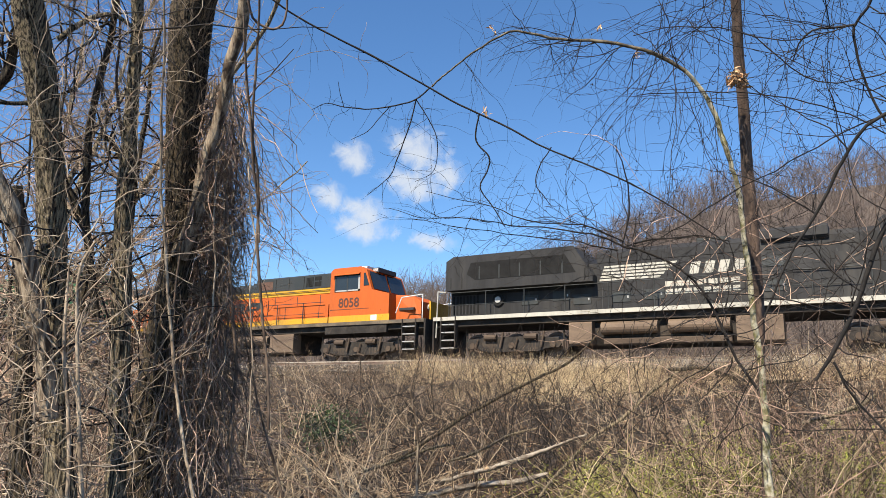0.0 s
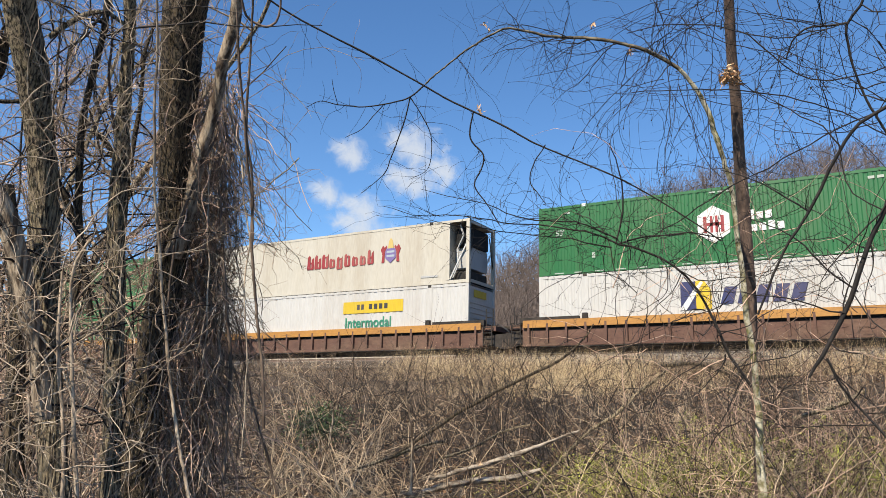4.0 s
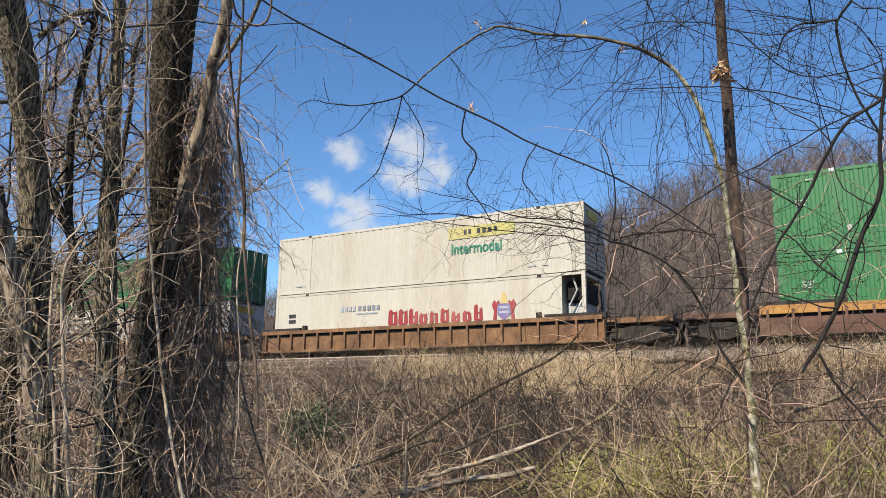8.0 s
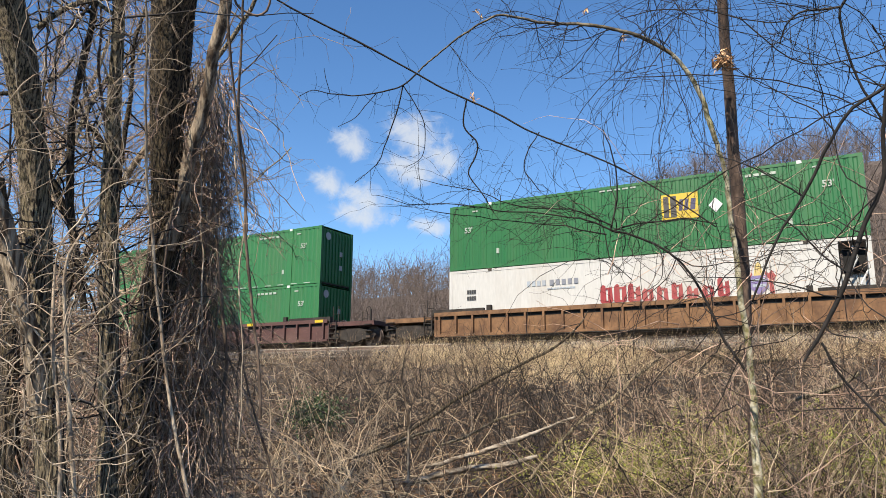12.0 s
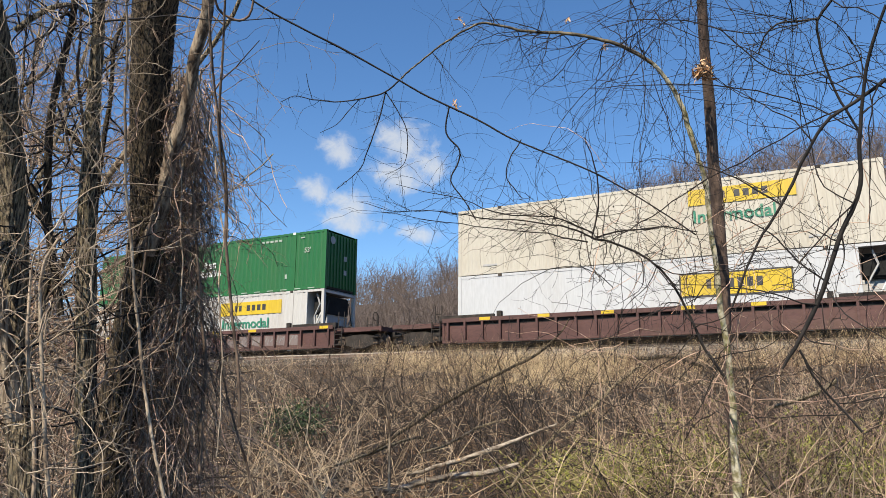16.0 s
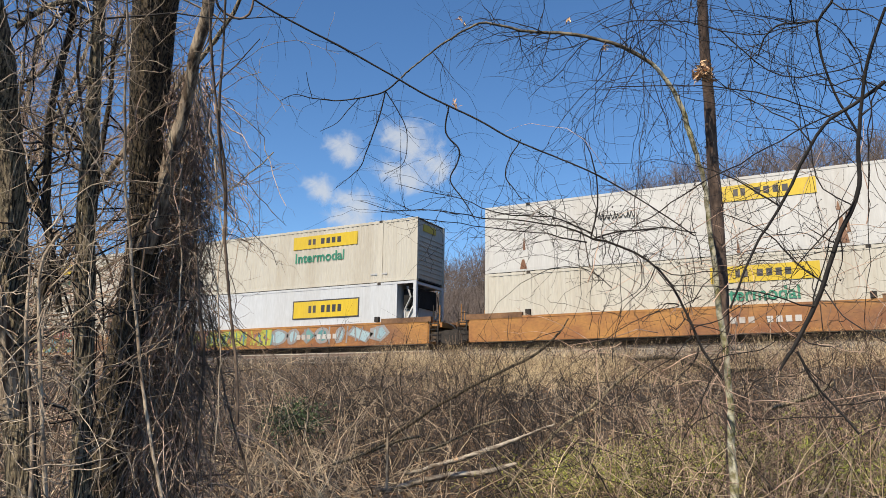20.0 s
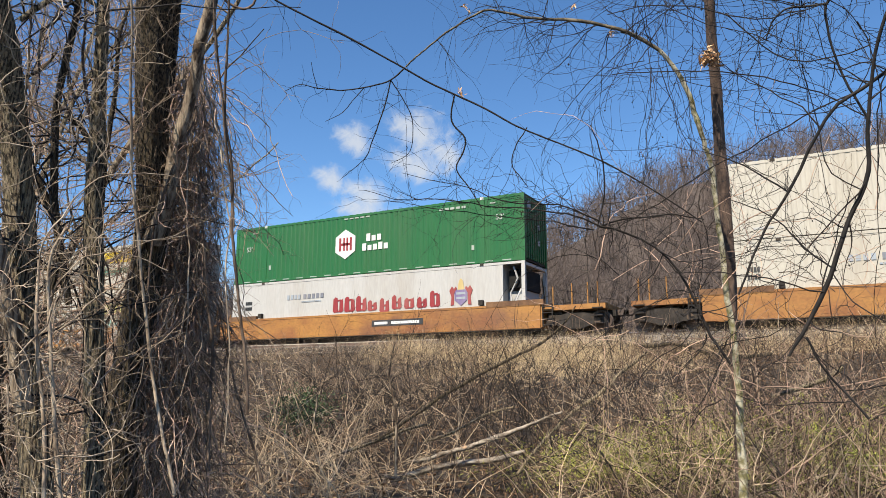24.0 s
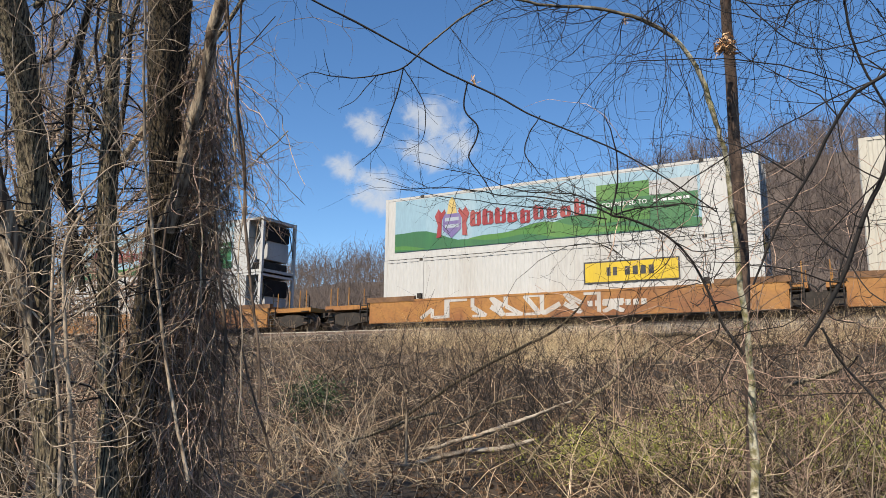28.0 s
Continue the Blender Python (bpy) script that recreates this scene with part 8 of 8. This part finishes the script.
def build_undergrowth():
    rng = np.random.default_rng(57)

    def canes(n, ylo, yhi, length, radius, droop, name, material, label, lean=0.55, twig=6, left=-64, right=6, up=1.0):
        x, y = scatter(rng, n, ylo, yhi, left, right)
        patch = bumps(x, y, 3.2, 91)
        keep = (np.abs(x) < 45) & ((patch > rng.uniform(-0.22, 0.3, n)) if material in (CANE_TAN, VINE_PALE) else (patch < rng.uniform(-0.1, 0.45, n)))
        deep = np.exp(-((np.degrees(np.arctan2(x, y)) + 24) / 9.5) ** 2 - ((y - 11.0) / 3.2) ** 2)
        keep &= rng.random(n) > deep * (0.0 if material is TWIG_DARK else 0.55 if material is CANE_BROWN else 0.8)
        keep &= (y < 23.4) | (np.degrees(np.arctan2(x, y)) > -35)
        x, y = x[keep], y[keep]
        m = len(x)
        s = np.stack([x, y, ground_z(x, y) - 0.03], 1)
        P, R = grow(s, rng.normal(0, lean, (m, 3)) + (0, 0, up), rng.uniform(*length, m), rng.uniform(*radius, m), 7, rng, droop, 0.20, 0.35)
        b = offshoots(P, R, m * twig, rng, (0.15, 0.7), 0.75, 0.15, 0.98, 0.15, 0.7, 4, 0.03, 0.28, 0.5, 0.0022, 0.0055)
        tagged(new(name, tube_mesh(name, [(P, R, 3), (*b, 3)], material)), label, "undergrowth", kind="stuff")

    canes(430, 5.6, 9.2, (0.8, 1.9), (0.0035, 0.008), 0.11, "front_stalks", CANE_TAN, "pale dry stalks at the foot of the bank", 0.9, 3, -60, 4)
    canes(170, 8.5, 14, (1.3, 2.5), (0.006, 0.011), 0.10, "long_canes", CANE_TAN, "long pale dead canes sprawling over the bank", 1.6, 4, -52, 4, 0.5)
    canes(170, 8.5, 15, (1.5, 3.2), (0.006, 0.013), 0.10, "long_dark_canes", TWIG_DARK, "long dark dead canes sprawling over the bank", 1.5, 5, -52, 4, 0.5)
    canes(1900, 6.8, 11.5, (0.5, 1.9), (0.0035, 0.0085), 0.15, "near_tan_canes", CANE_TAN, "pale dry bramble canes arching close by", 1.5, 3, up=0.8)
    canes(1300, 6.8, 12, (0.5, 1.8), (0.003, 0.008), 0.14, "near_brown_canes", CANE_BROWN, "brown bramble canes close by", 1.4, 4, up=0.8)
    canes(2000, 11, 17, (0.5, 1.7), (0.004, 0.009), 0.14, "tan_canes", CANE_TAN, "dry tan bramble canes arching over the bank", 1.5, 3, up=0.8)
    canes(1700, 11, 17, (0.5, 1.6), (0.004, 0.009), 0.14, "brown_canes", CANE_BROWN, "brown bramble canes tangled on the bank", 1.4, 4, up=0.8)
    canes(1200, 16, 24.5, (0.6, 1.5), (0.005, 0.010), 0.13, "far_tan_canes", CANE_TAN, "dry tan canes on the upper bank", 0.8, 3)
    canes(1900, 16, 25.2, (0.6, 1.6), (0.005, 0.011), 0.12, "far_brown_canes", CANE_BROWN, "brown canes on the upper bank", 0.85, 3)
    canes(1300, 17, 24.8, (0.5, 1.4), (0.005, 0.010), 0.12, "grey_canes", TWIG_GREY, "grey-brown thin canes on the upper bank", 0.8, 4, -50, -26)
    canes(1100, 21, 26.3, (0.9, 1.7), (0.005, 0.010), 0.10, "top_canes", CANE_BROWN, "brown canes along the top of the bank", 0.5, 4, -33, 6)
    # low near-black stems added to deepen the shade in the bramble gaps
    canes(1200, 7.5, 18, (0.25, 0.7), (0.004, 0.009), 0.10, "dark_understorey", TWIG_DARK, "near-black stems added to deepen the shade under the brambles", 1.0, 3)
    canes(200, 7, 13, (1.2, 2.6), (0.004, 0.009), 0.05, "tall_stems", VINE_PALE, "tall pale dry stems standing in the brambles", 0.4, 4)
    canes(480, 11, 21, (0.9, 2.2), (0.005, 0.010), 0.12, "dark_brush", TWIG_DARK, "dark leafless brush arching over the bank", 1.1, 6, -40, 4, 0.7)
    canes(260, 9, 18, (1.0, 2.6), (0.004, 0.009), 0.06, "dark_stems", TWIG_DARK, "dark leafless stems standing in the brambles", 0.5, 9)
    canes(130, 7.4, 10.0, (1.0, 2.2), (0.003, 0.006), 0.02, "pale_red_stems", TWIG_RED, "pinkish thin stems standing round the slender trees", 0.22, 3, -10, -2)
    canes(320, 7.5, 15, (0.8, 1.9), (0.003, 0.007), 0.03, "red_stems", TWIG_RED, "reddish stems round the slender tree", 0.3, 5, -16, 6)
    # straw grass along the top of the bank
    n = 36000
    x, y = scatter(rng, n, 17.5, 26.6, -58, 6)
    az = np.degrees(np.arctan2(x, y))
    low = (y < 23.8) | (az > -35)
    dense = low & ((0.8 * bumps(x, y, 4.5, 77) + 0.85 * np.exp(-((az + 22) / 8.5) ** 2)) * smooth(17.5, 23, y) > rng.uniform(0.10, 0.95, n))
    x, y = x[dense], y[dense]
    n = len(x)
    s = np.stack([x, y, ground_z(x, y) - 0.02], 1)
    P, R = grow(s, rng.normal(0, 0.45, (n, 3)) + (0, 0, 1), rng.uniform(0.3, 0.8, n) * (1 + 0.6 * smooth(-38, -30, np.degrees(np.arctan2(x, y))) * smooth(22, 25, y)), rng.uniform(0.004, 0.008, n), 4, rng, 0.20, 0.12, 0.2)
    tagged(new("straw_grass", tube_mesh("straw_grass", [(P, R, 3)], STRAW)), "pale dry straw grass on the top of the bank", "grass", kind="stuff")
    n = 6500
    az = rng.uniform(-33, 6, n)
    y = rng.uniform(24.2, 26.7, n)
    x = y * np.tan(np.radians(az))
    tall = bumps(x, y, 3.0, 31) + 0.4 - 0.45 * smooth(-18, -12, az) > rng.uniform(-0.3, 0.6, n)
    x, y = x[tall], y[tall]
    n = len(x)
    P, R = grow(np.stack([x, y, ground_z(x, y) - 0.02], 1), rng.normal(0, 0.35, (n, 3)) + (0, 0, 1), rng.uniform(0.5, 1.25, n), rng.uniform(0.004, 0.008, n), 5, rng, 0.12, 0.14, 0.2)
    tagged(new("brink_grass", tube_mesh("brink_grass", [(P, R, 3)], STRAW)), "tall dry straw grass along the brink of the bank", "grass", kind="stuff")
    # brown thicket round the feet of the slender trees
    canes(330, 7.6, 11.5, (1.0, 2.3), (0.004, 0.008), 0.09, "brown_thicket", CANE_BROWN, "brown leafless thicket round the slender trees", 0.9, 9, -13, 4, 0.8)
    canes(150, 7.8, 12.0, (1.1, 2.5), (0.004, 0.009), 0.08, "dark_thicket", TWIG_DARK, "dark crooked brush round the slender trees", 0.9, 9, -12, 4, 0.8)
    # leaf litter
    n = 15000
    x, y = scatter(rng, n, 8, 25.5)
    c = np.stack([x, y, ground_z(x, y) + 0.012], 1)
    d = rng.normal(0, 1, (n, 3)) * (1, 1, 0.35)
    d /= np.linalg.norm(d, axis=1, keepdims=True)
    w = np.cross(d, np.array([0, 0, 1.0]) + rng.normal(0, 0.3, (n, 3)))
    L, B = rng.uniform(0.03, 0.07, n)[:, None], rng.uniform(0.02, 0.04, n)[:, None]
    v = np.stack([c - d * L, c + w * B + (0, 0, 0.01), c + d * L, c - w * B + (0, 0, 0.01)], 1).reshape(-1, 3)
    tagged(new("leaf_litter", quads("leaf_litter", v, np.arange(n * 4).reshape(n, 4), LEAF_DRY)), "dead tan leaves lying on the bank", "leaves", kind="stuff")
    # fresh green shrubs
    for k, (az, y, w, hgt, cnt) in enumerate(((-17, 10.5, 1.2, 0.6, 4000), (-12.5, 10, 1.2, 0.7, 4800), (-8.5, 10.5, 1.1, 0.9, 5400), (-4.5, 9.5, 1.1, 0.8, 5600), (-0.5, 9.5, 1.2, 0.9, 5400), (-2.5, 11.5, 1.2, 0.9, 4000), (-21, 10, 1.0, 0.45, 1500), (3, 10.5, 1.2, 0.9, 2400), (-63.5, 11, 1.0, 1.0, 2200))):
        x = y * math.tan(radians(az))
        sh = thing("shrub", "low shrub with thin stems and small yellow-green new leaves", "shrub", "green shrubs on the bank")
        m = 70
        sx, sy = x + rng.normal(0, w * 0.45, m), y + rng.normal(0, w * 0.4, m)
        s = np.stack([sx, sy, ground_z(sx, sy) - 0.02], 1)
        P, R = grow(s, rng.normal(0, 0.4, (m, 3)) + (0, 0, 1), rng.uniform(0.5, 1.0, m) * hgt * 1.5, rng.uniform(0.002, 0.004, m), 8, rng, 0.05, 0.16, 0.4)
        b = offshoots(P, R, m * 6, rng, (0.15, 0.5), 0.75, 0.2, 0.98, 0.1, 0.6, 5, 0.02, 0.22, 0.5, 0.001, 0.0025)
        spray(sh, "stem_growth", [(P, R, 4), (*b, 3)], TWIG_GREY)
        i, j = rng.integers(0, len(b[0]), cnt), rng.integers(1, 5, cnt)
        o = b[0][i, j] + rng.normal(0, 0.02, (cnt, 3))
        d = rng.normal(0, 1, (cnt, 3))
        d /= np.linalg.norm(d, axis=1, keepdims=True)
        q = np.cross(d, rng.normal(0, 1, (cnt, 3)))
        q /= np.linalg.norm(q, axis=1, keepdims=True)
        L, B = rng.uniform(0.010, 0.024, cnt)[:, None], rng.uniform(0.006, 0.012, cnt)[:, None]
        v = np.stack([o - d * L, o + q * B, o + d * L, o - q * B], 1).reshape(-1, 3)
        part("leaf_growth", quads("leaf_growth", v, np.arange(cnt * 4).reshape(cnt, 4), LEAF_GREEN), LEAF_GREEN, sh, "small yellow-green leaves")
    # dark green ivy clump in a hollow
    iv = thing("ivy_clump", "small dark green ivy clump in a hollow of the bank", "ivy")
    m = 1600
    o = np.array([-7.86, 9.7, 1.25]) + rng.normal(0, 1, (m, 3)) * (0.24, 0.24, 0.16)
    d = rng.normal(0, 1, (m, 3))
    d /= np.linalg.norm(d, axis=1, keepdims=True)
    q = np.cross(d, rng.normal(0, 1, (m, 3)))
    q /= np.linalg.norm(q, axis=1, keepdims=True)
    v = np.stack([o - d * 0.022, o + q * 0.016, o + d * 0.022, o - q * 0.016], 1).reshape(-1, 3)
    tagged(part("leaf_growth", quads("leaf_growth", v, np.arange(m * 4).reshape(m, 4), IVY), IVY, iv), kind="stuff")
    P, R = grow(np.array([[-7.86, 9.7, float(ground_z(-7.86, 9.7))]] * 14), rng.normal(0, 0.35, (14, 3)) + (0, 0, 1), rng.uniform(0.7, 1.1, 14), np.full(14, 0.006), 8, rng, 0.04, 0.15)
    spray(iv, "stem_growth", [(P, R, 4)], CANE_BROWN)
    # long dark brambles arching over the straw
    for k in range(44):
        az, y = radians(rng.uniform(-40, -17)), rng.uniform(10.5, 16)
        x = y * math.tan(az)
        br = thing("bramble", "long dark bramble cane arching over the bank", "bramble", "arching brambles")
        P, R = grow(np.array([[x, y, float(ground_z(x, y)) - 0.03]]), np.array([[rng.normal(0, 0.6), rng.normal(0, 0.3), 1.1]]), np.array([rng.uniform(1.8, 3.2)]), np.array([rng.uniform(0.006, 0.010)]), 20, rng, 0.09, 0.05, 0.3)
        spray(br, "cane", [(P, R, 5)], TWIG_DARK)
        b = offshoots(P, R, 16, rng, (0.2, 0.9), 0.6, 0.15, 0.98, 0.25, 0.6, 8, 0.06, 0.12, 0.4, 0.003, 0.006)
        spray(br, "shoot_growth", [(*b, 3)], TWIG_DARK)
    # fallen logs and leaning poles
    for nm in ("log_a", "log_b", "log_e", "log_f", "log_i", "log_j", "pole_c", "pole_d", "pole_g", "pole_h"):
        log = nm.startswith("log")
        o = thing("fallen_log" if log else "dead_branch", "weathered pale log lying in the brambles" if log else "bare dead branch leaning over the brambles", "log" if log else "branch", "fallen wood on the bank")
        trunk_part(o, nm, LOG_PALE if nm in ("log_a", "log_b") else BARK_TAN if nm in ("pole_g", "pole_h") else BARK_DARK if nm in ("pole_c", "log_f") else BARK_GREY, rng, "stem", "", 10, 0.13 if log else 0.07, 0.04, 0.010 if log else 0.006)
        if not log:
            P, R = as_set([nm], rng)
            b = offshoots(P, R, 12, rng, (0.2, 0.8), 0.7, 0.3, 0.98, 0.2, 0.5, 7, 0.02, 0.2, 0.3, 0.002, 0.005)
            spray(o, "twig_growth", [(*b, 4)], TWIG_DARK)


build_left_trees()
build_curtain()
build_right_trees()
build_undergrowth()

# ---- clouds ----
CLOUD = cloud_material()
CLOUDS = []


def cloud(az, el, w, h, dist=3000.0):
    """A thin far puff, w and h in degrees."""
    sh = Shape()
    a, b = dist * radians(w) / 2, dist * radians(h) / 2
    sh.v, sh.f = [(-a, -b, 0), (a, -b, 0), (a, b, 0), (-a, b, 0)], [(0, 1, 2, 3)]
    ob = new("cloud", sh.mesh("cloud"))
    ob.data.materials.append(CLOUD)
    tagged(ob, "small thin white cloud in a blue sky", "cloud", "clouds", "structure")
    CLOUDS.append((ob, az, el, dist))


cloud(-38.16, 19.09, 4.90, 4.28)
cloud(-33.17, 19.96, 7.21, 5.46)
cloud(-33.20, 17.24, 8.31, 4.59)
cloud(-39.90, 16.00, 4.37, 3.50)
cloud(-37.03, 15.01, 6.34, 3.72)
cloud(-37.22, 13.61, 7.43, 3.50)
cloud(-30.63, 18.19, 4.81, 3.50)
cloud(-31.55, 12.85, 6.12, 2.40)


def cloud_pose(az, el, dist):
    a, e = radians(az), radians(el)
    p = Vector((dist * math.cos(e) * math.sin(a), dist * math.cos(e) * math.cos(a), dist * math.sin(e)))
    return look(p, p * 2)


# ---- what moves ----
def motions():
    steps = [0.0, 1 / 30, 2 / 30] + [0.5 * k for k in range(1, 56)] + [28 - 2 / 30, 28 - 1 / 30, 28.0]
    for ob, s, up in RIDERS:
        walk(ob, [(t, rail_pose(s + SPEED * t, up)) for t in steps])
    for ob, place, radius, s in WHEELSETS:
        # turning is keyed at every picture while the wheel passes
        t0, t1 = max(0.0, (-34 - s) / SPEED), min(28.0, (6 - s) / SPEED)
        rows = [(0.0, 0.0)] if t0 > 0 else []
        rows += [(k / FPS, (k / FPS - t0) * SPEED / radius) for k in range(round(t0 * FPS), round(t1 * FPS) + 1)] if t1 > t0 else []
        if not rows or rows[-1][0] < 28.0:
            rows.append((28.0, rows[-1][1] if rows else 0.0))
        walk(ob, [(t, Matrix.Translation(place) @ Matrix.Rotation(a, 4, "Y")) for t, a in rows])
    for ob, az, el, dist in CLOUDS:
        walk(ob, [(t, cloud_pose(az + DRIFT * t, el, dist)) for t in (0.0, 7.0, 14.0, 21.0, 28.0)])


DRIFT = 0.098
motions()
